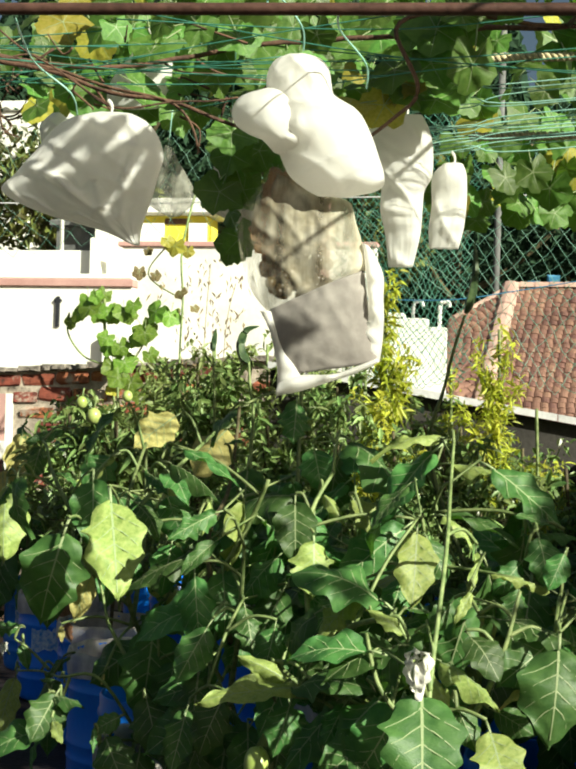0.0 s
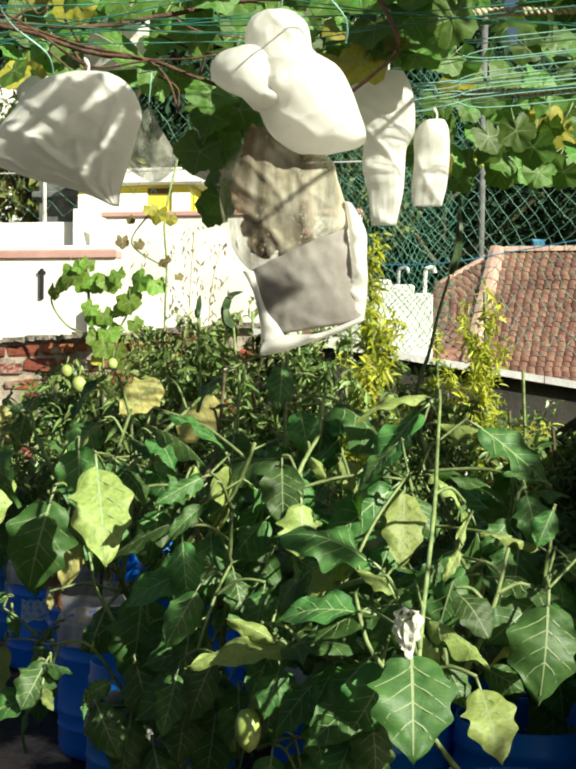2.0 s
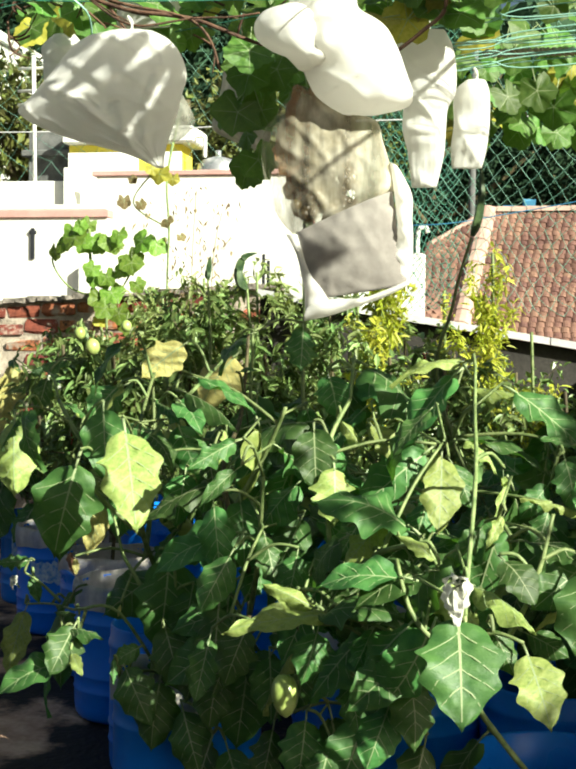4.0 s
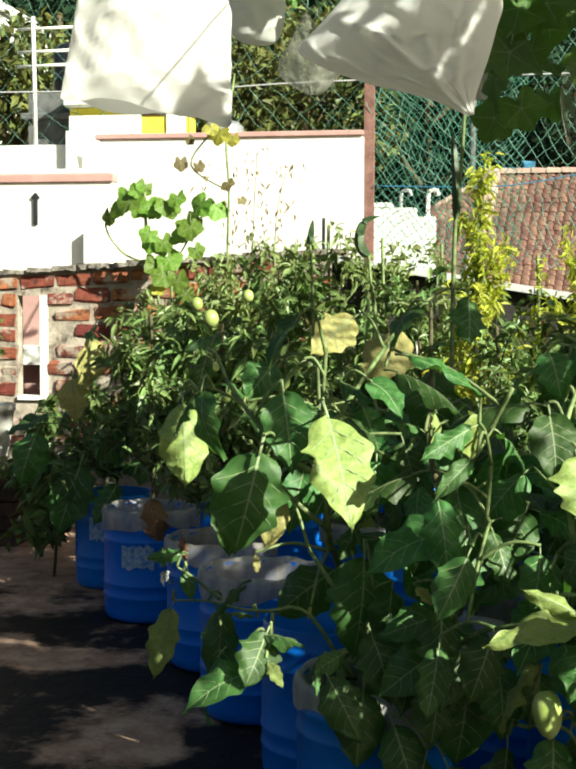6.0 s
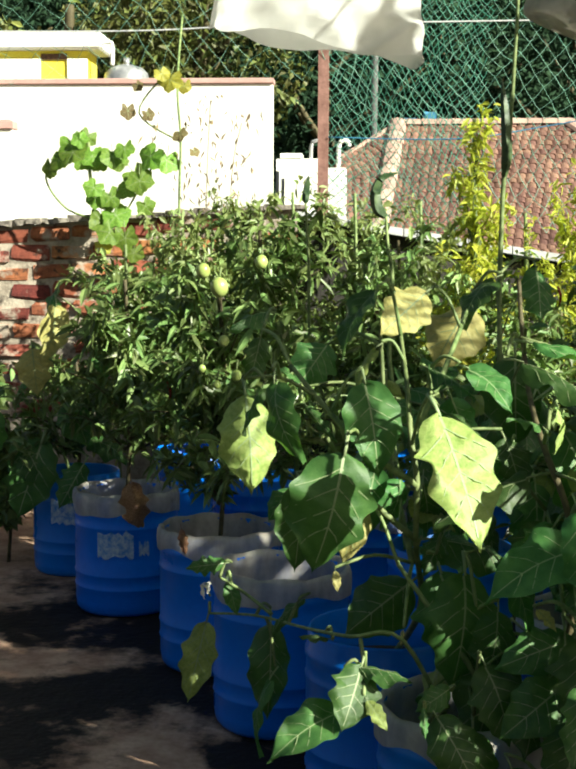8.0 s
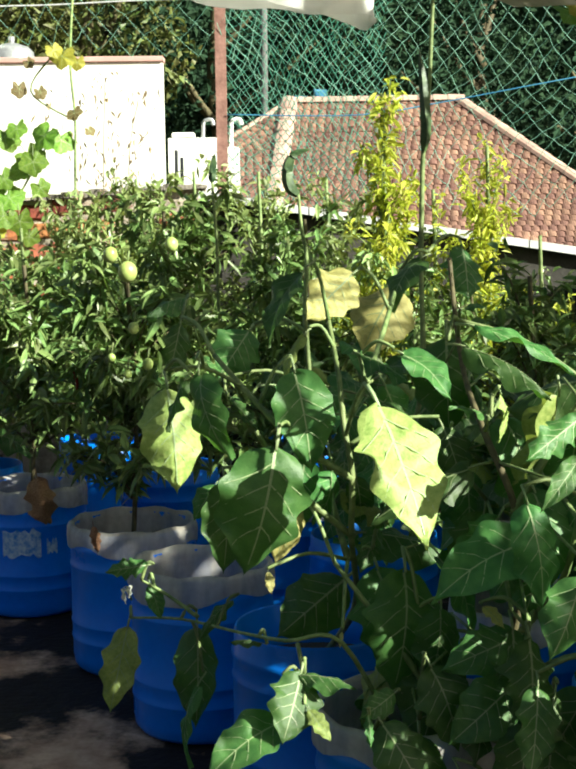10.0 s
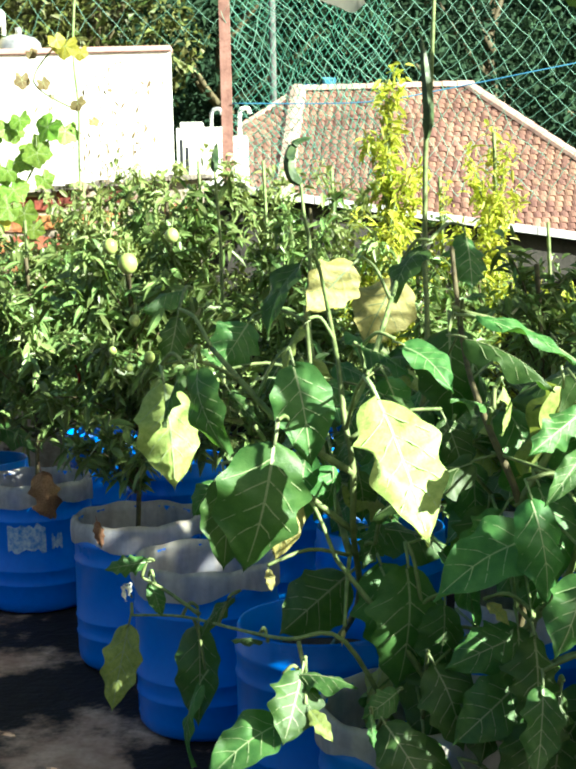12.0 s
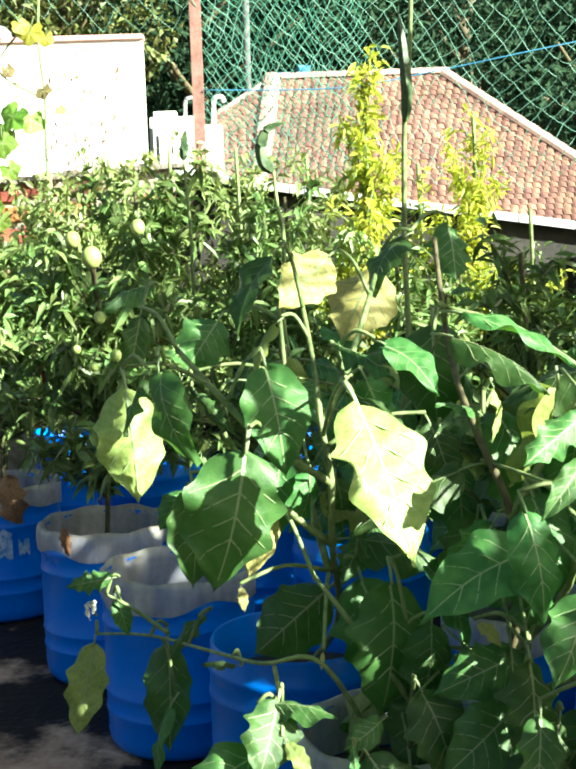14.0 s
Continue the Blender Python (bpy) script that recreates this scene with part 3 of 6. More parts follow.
s.spin([(0.14, 0), (0.15, 0.02), (0.15, 0.07), (0.001, 0.09)], 20, 0, (-6.75, 22.6, 5.76))
part("lid", s, (BLACK,), tank)
dome = thing("small_water_tank", "small pale domed water tank behind the parapet", "water tank", (-4.05, 22.0, 3.8))
s = Shape()
s.spin([(0.34, 0), (0.36, 0.05), (0.36, 0.3), (0.34, 0.38), (0.26, 0.46), (0.10, 0.51), (0.001, 0.52)], 24, 0, (-4.05, 22.0, 3.82))
part("body", s, (STEEL,), dome)
s = Shape()
s.tube([(-4.05, 22.0, 4.30), (-4.05, 22.0, 4.44)], 0.05, 10)
part("cap", s, (STEEL,), dome)

pipes = thing("antenna_mast", "white pipe mast with crossbars on the house roof", "mast", (-7.0, 21.3, 3.8))
s = Shape()
s.tube([(-7.05, 21.3, 3.86), (-7.08, 21.3, 5.95)], 0.035, 8)
part("pole", s, (WHITE,), pipes)
for z in (5.15, 5.38, 5.75):
    s = Shape()
    s.tube([(-7.35, 21.3, z), (-6.35, 21.3, z + 0.02)], 0.025, 6)
    part("crossbar", s, (WHITE,), pipes)

# low white block with pipes beside the house
low = thing("white_outhouse", "low white rooftop block with bent vent pipes", "outhouse", (-1.1, 21.2, -1))
s = Shape()
s.box(-1.58, -0.80, 21.3, 21.6, -1.0, 2.80, bev=0.012)
part("wall", s, (WHITE,), low, smooth=False)
s = Shape()
s.box(-0.80, -0.50, 21.32, 21.6, -1.0, 2.66, bev=0.012)
part("side_wall", s, (WHITE,), low, smooth=False)
s = Shape()
s.box(-1.52, -1.18, 21.28, 21.6, 2.8, 2.88, bev=0.01)
part("ledge", s, (WHITE,), low, smooth=False)
for x, r in ((-1.05, 0.03), (-0.62, 0.035)):
    s = Shape()
    s.tube(bend([(x, 21.5, 2.5), (x, 21.5, 3.0), (x + 0.05, 21.5, 3.08), (x + 0.13, 21.5, 3.08), (x + 0.16, 21.5, 3.0)], 5), r, 8)
    part("vent_pipe", s, (WHITE if x > -0.7 else STEEL,), low)


# ---- clay tiled roof ----
cottage = thing("tiled_house", "low house with a hipped clay tile roof", "house", (2.5, 26, -1))
RL, RR = Vector((0.33, 27.0, 3.84)), Vector((3.62, 27.0, 3.86))
EL, ER = Vector((-0.13, 23.7, 1.02)), Vector((7.0, 23.7, 0.97))
WR = Vector((7.4, 29.0, 1.4))
s = Shape()
s.box(0.1, 6.0, 24.1, 30.0, -1.0, 1.15)
part("wall", s, (PINK,), cottage, smooth=False)
SL, SB = Vector((-0.73, 26.20, 3.13)), Vector((-0.93, 24.60, 1.91))
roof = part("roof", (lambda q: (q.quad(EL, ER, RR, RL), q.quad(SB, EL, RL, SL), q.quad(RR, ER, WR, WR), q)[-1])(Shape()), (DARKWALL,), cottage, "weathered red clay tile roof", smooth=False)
ts = Shape()
for i in range(6):
    a = math.pi * i / 5
    for y in (0, 1):
        ts.v.append((0.5 - 0.5 * math.cos(a), y, 0.28 * math.sin(a) * (1 - 0.25 * y)))
for i in range(5):
    ts.face((2 * i, 2 * i + 2, 2 * i + 3, 2 * i + 1))
ts.face([0, 2, 4, 6, 8, 10])
TILE_ME = ts.mesh("tile", (TILE,), False)
rest = Shape()
TILES = [0]
def tile_slope(bl, br, tl, tr, rows, wd, lift=0.02):
    """Courses of tiles; the first few hundred are pieces of their own, the rest one joined part."""
    for r in range(rows):
        f0, f1 = r / rows, (r + 1.25) / rows
        a, b = bl.lerp(tl, f0), br.lerp(tr, f0)
        up = (bl.lerp(tl, f1) + br.lerp(tr, f1) - a - b) / 2
        n = max(1, int((b - a).length / wd))
        ax = (b - a) / n
        nr = ax.cross(up).normalized()
        if nr.z < 0:
            nr = -nr
        # the climb follows the slope, square to the course
        up = up - ax.normalized() * up.dot(ax.normalized())
        for i in range(n):
            m = Matrix((ax * 1.02, up, nr * 0.17)).transposed().to_4x4()
            m.translation = a + ax * i + nr * (lift + random.uniform(0, 0.018)) + up * random.uniform(-0.03, 0.03)
            if 8 <= r and TILES[0] < 300:
                TILES[0] += 1
                part("tile", TILE_ME, None, roof, m=m)
            else:
                k = len(rest.v)
                rest.v += [tuple(m @ Vector(p)) for p in ts.v]
                for f in ts.f:
                    rest.face([k + q for q in f])
random.seed(17)
tile_slope(EL, ER, RL, RR, 30, 0.15)
tile_slope(SB, EL, SL, RL, 18, 0.15)
f = part("joined_tiles", rest, (TILE_FAR,), roof, smooth=False)
f["kind"] = "stuff"
for a, b, n, wide in ((RL + Vector((-0.1, 0, 0)), RR + Vector((0.1, 0, 0)), 12, 0.15), (EL, RL, 12, 0.21), (ER, RR, 16, 0.16), (SL, RL, 7, 0.09)):
    for i in range(n):
        p, q = a.lerp(b, i / n), a.lerp(b, (i + 1.12) / n)
        s = Shape()
        d = (q - p).normalized()
        u = d.cross(Vector((0, 0, 1))).normalized()
        w = u.cross(d)
        for pt, r in ((p, wide), (q, wide * 0.88)):
            for k in range(7):
                an = math.pi * k / 6
                s.v.append(tuple(pt + u * (r * math.cos(an)) + w * (r * 0.8 * math.sin(an) + 0.02)))
        for k in range(6):
            s.face((k, k + 1, k + 8, k + 7))
        part("ridge_tile", s, (HIP,), roof, smooth=False)


random.seed(23)
# ---- wooded slope closing the distance ----
s = Shape()
NXH = 120
for j in range(26):
    for i in range(NXH + 1):
        x = -60 + 120 * i / NXH
        f = j / 25
        top = 20.0 + 1.6 * math.sin(x * 0.31) + 1.1 * math.sin(x * 0.83 + 1) - (6.0 if -0.4 < x < 6 else 0)
        q = noise.noise(Vector((x * 0.45, f * 9, 2))) * 1.8 + noise.noise(Vector((x * 1.6, f * 26, 5))) * 0.7
        s.v.append((x, 50 + 6 * f + q, -1 + (top + 1) * f + 0.4 * q))
for j in range(25):
    for i in range(NXH):
        k = j * (NXH + 1) + i
        s.face((k, k + 1, k + NXH + 2, k + NXH + 1))
solo("backdrop", s, (FAR_LEAF,), "dark green wooded slope behind the houses", "woodland", kind="structure", smooth=False)

# ---- far trees ----
def crown(s, c, r, n, size, m=0):
    for _ in range(n):
        d = rand_dir()
        q = random.random() ** 0.33
        p = Vector(c) + Vector((d.x * r[0], d.y * r[1], d.z * r[2])) * q
        quad_leaf(s, p, rand_dir(-0.2), rand_dir(0.6), size * random.uniform(0.6, 1.5), size * random.uniform(0.35, 0.7), m)

def tree(x, y, h, r, label, mt, n=5500, size=0.27):
    t = thing("tree", label, "tree", (x, y, -1), group="trees behind the houses")
    s = Shape()
    s.tube(bend([(x, y, -1), (x + 0.2, y, h * 0.3), (x - 0.1, y + 0.2, h * 0.6), (x, y, h * 0.85)]), [0.35 - 0.013 * i for i in range(19)], 8)
    clumps = []
    for i in range(11):
        a, z = random.uniform(0, 6.28), random.uniform(0.22, 1.0)
        q = r * random.uniform(0.35, 0.95) * math.sqrt(max(0.1, 1 - (z - 0.45) ** 2 * 2.2))
        c = Vector((x + q * math.cos(a), y + q * math.sin(a) * 0.7, h * z))
        clumps.append(c)
        s.tube(bend([(x, y, h * z * 0.7), (x * 0.5 + c.x * 0.5, y * 0.5 + c.y * 0.5, h * z * 0.82), tuple(c)], 4), [0.14 - 0.012 * k for k in range(9)], 5)
    part("trunk", s, (TWIG,), t)
    s = Shape()
    for c in clumps:
        k = random.uniform(0.3, 0.52) * r
        crown(s, c, (k * 1.15, k, k * 0.85), n // 11, size)
    part("crown", s, (mt,), t, smooth=False)

for x, y, h, r, mt in ((-13, 40, 12, 6.0, FAR_LEAF), (-8.5, 37, 9.5, 4.2, FAR_OLIVE), (-4.8, 36, 8.2, 3.6, FAR_OLIVE), (-1.5, 38, 9.0, 4.2, FAR_LEAF), (2.2, 40, 9.5, 4.2, FAR_LEAF),
                       (6.0, 39, 9.5, 4.6, FAR_LEAF), (10.5, 41, 9.0, 5.0, FAR_LEAF), (-18, 44, 12, 6, FAR_LEAF), (9.2, 31, 4.6, 2.6, FAR_LEAF), (-10.5, 30, 7.0, 3.0, FAR_OLIVE)):
    tree(x, y, h, r, "dense olive green tree crown behind the houses" if mt is FAR_OLIVE else "dense dark green tree behind the houses", mt)
s = Shape()
for i in range(42000):
    x = random.uniform(-28, 26)
    quad_leaf(s, (x, random.uniform(43, 48), -1 + (17.0 + 1.4 * math.sin(x * 0.7) + math.sin(x * 2.1) - (5.5 if -0.2 < x < 6 else 0)) * random.random() ** 0.8), rand_dir(), rand_dir(0.5), random.uniform(0.28, 0.6), random.uniform(0.2, 0.4))
solo("woodland", s, (FAR_LEAF,), "distant dark green woodland", "woodland", kind="stuff")
s = Shape()
for x0, x1, z0, z1 in ((0.55, 0.85, 4.0, 4.62), (0.80, 1.02, 3.9, 4.40), (1.0, 1.32, 4.0, 4.70), (1.3, 1.45, 3.8, 4.5)):
    s.box(x0, x1, 33.0, 33.1, -1.0, z1, jit=0.07)
solo("blue_tarpaulin", s, (BLUE_SHEET,), "blue tarpaulin screen hung between the trees", "tarpaulin")
s = Shape()
s.tube([(-0.20, 31.5, -1.0), (-0.12, 31.5, 11.0)], 0.085, 8)
solo("utility_pole", s, (POLE,), "grey concrete utility pole among the trees", "pole", smooth=True)


# ---- pole, ropes and net ----
pole = thing("net_pole", "rusty pinkish square steel pole carrying the net", "pole", (-0.27, 8.40, -1))
s = Shape()
s.box(-0.300, -0.240, 8.37, 8.43, -1.0, 3.4, bev=0.004)
part("post", s, (RUST,), pole, smooth=False)
s = Shape()
s.box(-0.315, -0.225, 8.355, 8.445, -1.0, -0.98, bev=0.002)
part("base_plate", s, (RUST,), pole, smooth=False)
for x, z in ((-0.52, 1.78), (-0.49, 1.74)):
    s = Shape()
    s.tube([(x, 8.1, -1.0), (x + 0.01, 8.1, z)], 0.010, 6)
    solo("iron_rod", s, (BLACK,), "thin dark iron rod standing beside the parapet", "rod", "iron rods by the parapet")

net = thing("bird_net", "sagging green nylon hexagon net hung behind the terrace", "net", (0.5, 8.4, 1.3))
def net_sheet(x0, x1, z0, z1, cell, thick, y0, sag, seed, squeeze=0.0):
    s = Shape()
    nx, nz = int((x1 - x0) / cell), int((z1 - z0) / (cell * 0.62))
    def at(i, j):
        x = x0 + (x1 - x0) * (i + 0.5 * (j % 2)) / nx
        z = z0 + (z1 - z0) * j / nz
        q = noise.noise_vector(Vector((x * 1.1, z * 1.1, seed))) * 0.15 + noise.noise_vector(Vector((x * 5, z * 5, seed))) * 0.045
        if squeeze:
            x -= squeeze * math.exp(-((x - x0) / 0.6)) * (1 - (z - z0) / (z1 - z0)) * 0.3
        return Vector((x + q.x, y0 + q.y + 0.05 * math.sin(x * 2), z + q.z - sag * math.sin(math.pi * (x - x0) / (x1 - x0))))
    for j in range(nz):
        for i in range(nx):
            p = at(i, j)
            for k in ((i, i - 1) if j % 2 == 0 else (i + 1, i)):
                q = at(k, j + 1)
                mid = (p + q) / 2 + Vector((0, 0, -0.006))
                s.tube([p, mid, q], thick * random.uniform(0.7, 1.15), 3, cap=False)
    return s
part("mesh", net_sheet(-0.24, 3.4, 1.50, 3.25, 0.098, 0.0022, 8.40, 0.05, 1.0), (NET_PALE,), net, "pale green hexagon mesh")
part("gathered_mesh", net_sheet(-0.22, 0.75, 1.55, 3.2, 0.046, 0.0028, 8.46, 0.02, 7.0, 0.5), (NET,), net, "gathered green mesh beside the pole")
part("left_mesh", net_sheet(-3.4, -0.28, 2.35, 3.3, 0.15, 0.0015, 8.42, 0.05, 3.0), (NET_PALE,), net)
for name, pts, r, mt, lab in (("clothes_wire", [(-3.6, 8.38, 2.62), (-1.5, 8.38, 2.60), (-0.27, 8.36, 2.63), (3.4, 8.38, 2.66)], 0.005, PALE, "thin pale wire stretched from the pole"),
                              ("blue_rope", [(-0.24, 8.36, 1.99), (0.5, 8.36, 1.98), (1.0, 8.36, 2.05), (1.75, 8.36, 2.18), (3.4, 8.36, 2.45)], 0.0036, BLUE_SHEET, "thin blue rope tied along the net")):
    s = Shape()
    s.tube(bend(pts), r, 5)
    solo(name, s, (mt,), lab, "rope", smooth=True)


# ---- blue drums ----
def drum_profile(h, r):
    """Radius and height up the wall: a rounded foot, thin hoops in pairs, and a rolled mouth."""
    k = h / 0.44
    out = [(r * 0.84, 0.0), (r * 0.93, 0.005), (r * 0.98, 0.018), (r, 0.045)]
    for z in (0.100, 0.150, 0.325):
        out += [(r, (z - 0.007) * k), (r * 1.016, (z - 0.002) * k), (r * 1.016, (z + 0.003) * k), (r, (z + 0.009) * k)]
    return out + [(r, h - 0.07), (r * 1.02, h - 0.062), (r * 1.02, h - 0.05), (r * 0.99, h - 0.042), (r * 0.985, h - 0.006), (r * 0.97, h), (r * 0.95, h - 0.004), (r * 0.94, h - 0.12), (r * 0.94, h - 0.24)]

def make_drum(x, y, h, r, liner, labelled=False, turn=0.0):
    text = "blue plastic drum planter with milky liner over its rim" if liner else "blue plastic drum planter filled with soil"
    d = thing("drum_planter", "blue plastic drum planter with a worn pale label" if labelled else text, "planter", (x, y, 0), group="blue drum planters")
    s = Shape()
    s.spin([(0.001, 0.004)] + drum_profile(h, r), 36, 0, (x, y, 0), 0.004)
    part("body", s, (BLUE,), d)
    s = Shape()
    s.spin([(r * 0.945, -0.02), (r * 0.6, 0.0), (r * 0.25, 0.015), (0.001, 0.02)], 24, 0, (x, y, h - (0.2 if abs(x + 0.19) < 0.01 else 0.08)), 0.03)
    part("soil", s, (SOIL,), d)
    if liner:
        s = Shape()
        n = 44
        prof = ((0.925, -0.10), (0.935, -0.02), (0.955, 0.008), (1.0, 0.010), (1.035, -0.004), (1.046, -0.026), (1.04, -0.060))
        for i, (q, z) in enumerate(prof):
            for k in range(n):
                a = 2 * math.pi * k / n
                e = 0.014 * math.sin(3 * a + turn) + 0.007 * math.sin(7 * a + 2 * turn) if i == 6 else 0.004 * math.sin(9 * a + i)
                w = r * q * (1 + 0.008 * math.sin(11 * a + i * 0.7))
                s.v.append((x + w * math.cos(a), y + w * math.sin(a), h + z + e))
        for i in range(len(prof) - 1):
            for k in range(n):
                t = (k + 1) % n
                s.face((i * n + k, i * n + t, (i + 1) * n + t, (i + 1) * n + k))
        part("liner", s, (LINER,), d, "milky plastic liner folded over the rim")
    if labelled:
        s = Shape()
        for j, (a0, a1, z0, z1) in enumerate(((-1.95, -1.25, 0.225, 0.315), (-1.15, -0.95, 0.235, 0.275))):
            k = len(s.v)
            n = 10
            for i in range(n + 1):
                a = a0 + (a1 - a0) * i / n
                for z in (z0 + random.uniform(-0.01, 0.01), z1 + random.uniform(-0.012, 0.012)):
                    s.v.append((x + (r + 0.0035) * math.cos(a), y + (r + 0.0035) * math.sin(a), z))
            for i in range(n):
                s.face((k + 2 * i, k + 2 * i + 2, k + 2 * i + 3, k + 2 * i + 1))
        part("label", s, (LABEL,), d, "worn pale paper label")
    return d

for x, y, h, r, liner, lab in ((-1.18, 6.02, 0.42, 0.18, False, True), (-0.86, 5.45, 0.44, 0.19, True, True), (-0.43, 4.80, 0.44, 0.192, True, False), (-0.19, 4.27, 0.44, 0.19, True, False),
                               (0.10, 3.74, 0.43, 0.19, False, False), (0.27, 3.22, 0.42, 0.185, True, False), (0.62, 3.86, 0.44, 0.19, True, False), (0.80, 3.38, 0.40, 0.19, False, False),
                               (-0.40, 5.85, 0.44, 0.19, False, False), (0.06, 5.25, 0.44, 0.19, True, False), (0.30, 4.62, 0.44, 0.19, False, False), (0.52, 5.70, 0.44, 0.19, False, False),
                               (0.80, 4.85, 0.44, 0.19, True, False), (1.14, 4.15, 0.44, 0.19, False, False), (0.15, 6.45, 0.44, 0.19, False, False), (0.85, 6.4, 0.44, 0.19, False, False),
                               (1.16, 2.78, 0.40, 0.19, False, False), (1.18, 3.35, 0.42, 0.19, False, False), (-0.75, 6.55, 0.44, 0.19, False, False), (1.25, 5.4, 0.44, 0.19, False, False),
                               (0.40, 6.98, 0.44, 0.13, False, False)):
    make_drum(x, y, h, r, liner, lab, x * 9)


# ---- aubergine plants with broad leaves ----
def stem_line(s, pts, r0, r1, m=0):
    p = bend(pts, 5)
    s.tube(p, [r0 + (r1 - r0) * i / (len(p) - 1) for i in range(len(p))], 6, m)
    return p

# points kept clear of the added roof leaves, so that the sun reaches them
SUNLIT = [Vector(p) for p in ((0.735, 2.24, 1.86), (0.66, 2.24, 1.79), (0.75, 2.23, 1.79), (0.80, 2.23, 1.73), (0.84, 2.23, 1.68))]
FACING = {"f": (0.25, -0.9, 0.45), "l": (-0.75, -0.6, 0.35), "r": (0.85, -0.5, 0.4), "u": (0.15, -0.45, 0.95)}

def aubergine(label, foot, stems, leaves, keys, facing, widths, extra=14, reach=0.22, zlow=0.45, back_by=0.05, all_round=False, thick=0.0076):
    """A plant from its stems and its large leaves (foot and tip), each with its colour, the way it faces and its width."""
    pl = thing("aubergine_plant", label, "plant", foot, group="aubergine plants")
    lines = []
    for st in stems:
        s = Shape()
        lines += stem_line(s, st, thick, thick * 0.6)
        part("stem", s, (STEM if thick < 0.006 or random.random() < 0.85 else TWIG,), pl)
    for i, (bx, by, bz, tx, ty, tz) in enumerate(leaves):
        base, tip = Vector((bx, by, bz)), Vector((tx, ty, tz))
        face = Vector(FACING[facing[i]]) + Vector((random.uniform(-0.15, 0.15), 0, random.uniform(-0.1, 0.1)))
        add_leaf(pl, base, tip, face, keys[i].lower(), i % 6, widths[i] * (1.4 if widths[i] > 0.6 else 1.15))
        if keys[i] in "lyG":
            SUNLIT.extend(q for q in (base.lerp(tip, 0.3), base.lerp(tip, 0.75)) if q.z > 0.66 or keys[i] == "G")
        near = min(lines, key=lambda p: (p - base).length + 0.6 * max(0, p.z - base.z))
        back = base - (tip - base).normalized() * (0.2 * (tip - base).length)
        q = Shape()
        mid = (near + back) / 2 + Vector((0, 0, 0.02))
        q.tube(bend([near, mid, back], 4), [0.0042 - 0.0001 * k for k in range(9)], 5)
        part("leaf_stalk", q, (STEM,), pl)
        lines += [mid, back]
    for i in range(extra):
        p = random.choice([q for q in lines if q.z > zlow] or lines)
        d = rand_dir(0.1)
        d.z *= 0.45
        d.y = d.y * 0.8 - 0.1 if all_round else abs(d.y) * 0.9 - 0.12
        b = p + d * random.uniform(0.05, reach * 0.6) + Vector((0, back_by, 0))
        ln = random.uniform(0.11, 0.20)
        t = b + (d + Vector((0, -0.2, random.uniform(-1.6, 0.0)))).normalized() * ln
        if b.z > 1.2:
            b.z, t.z = b.z - 0.35, t.z - 0.35
            p = min(lines, key=lambda q: (q - b).length)
        add_leaf(pl, b, t, (random.uniform(-0.4, 0.6), -0.5, 0.9), "g" if random.random() < 0.9 else "l", None, random.uniform(1.0, 1.4))
        q = Shape()
        q.tube([p, b - (t - b) * 0.2], 0.0028, 5)
        part("leaf_stalk", q, (STEM,), pl)
    return pl

LEAVES_A = [
    (0.187, 2.95, 1.033, 0.262, 2.80, 0.838),
    (-0.181, 3.20, 1.037, -0.154, 3.12, 0.868),
    (-0.119, 3.12, 1.070, -0.098, 3.05, 0.934),
    (-0.148, 3.16, 1.057, -0.187, 3.10, 0.978),
    (0.053, 3.20, 1.064, 0.087, 3.12, 0.903),
    (0.016, 3.10, 0.937, -0.026, 3.04, 0.722),
    (0.176, 3.50, 1.233, 0.083, 3.42, 1.151),
    (0.282, 3.66, 1.200, 0.199, 3.58, 1.083),
    (0.329, 3.62, 1.262, 0.239, 3.55, 1.192),
    (0.450, 3.84, 1.281, 0.459, 3.76, 1.168),
    (0.072, 3.34, 1.247, -0.021, 3.26, 1.134),
    (-0.038, 3.60, 1.114, -0.091, 3.52, 1.039),
    (-0.171, 3.40, 1.138, -0.192, 3.38, 1.039),
    (-0.167, 3.55, 1.189, -0.240, 3.45, 1.178),
    (0.070, 3.30, 1.126, 0.010, 3.24, 1.054),
    (0.181, 3.25, 1.091, 0.267, 3.15, 1.056),
]
LEAVES_A_LOW = [
    (0.252, 3.20, 1.097, 0.332, 3.10, 1.051),
    (0.206, 3.10, 1.020, 0.283, 3.05, 0.965),
    (0.325, 3.20, 0.959, 0.358, 3.14, 0.863),
    (0.148, 3.36, 0.632, 0.018, 3.29, 0.543),
    (0.209, 3.26, 0.677, 0.265, 3.19, 0.493),
    (0.212, 3.30, 0.747, 0.173, 3.24, 0.678),
    (0.073, 3.38, 0.868, 0.045, 3.32, 0.728),
    (0.127, 3.36, 0.850, 0.114, 3.30, 0.761),
    (-0.001, 3.15, 0.703, 0.005, 3.14, 0.664),
    (0.131, 3.10, 0.604, 0.128, 3.09, 0.577),
    (-0.097, 3.50, 1.035, -0.129, 3.46, 1.087),
    (-0.073, 3.42, 0.992, -0.013, 3.38, 0.920),
    (0.281, 3.30, 0.834, 0.318, 3.24, 0.747),
    (-0.104, 3.35, 0.830, -0.142, 3.30, 0.780),
]
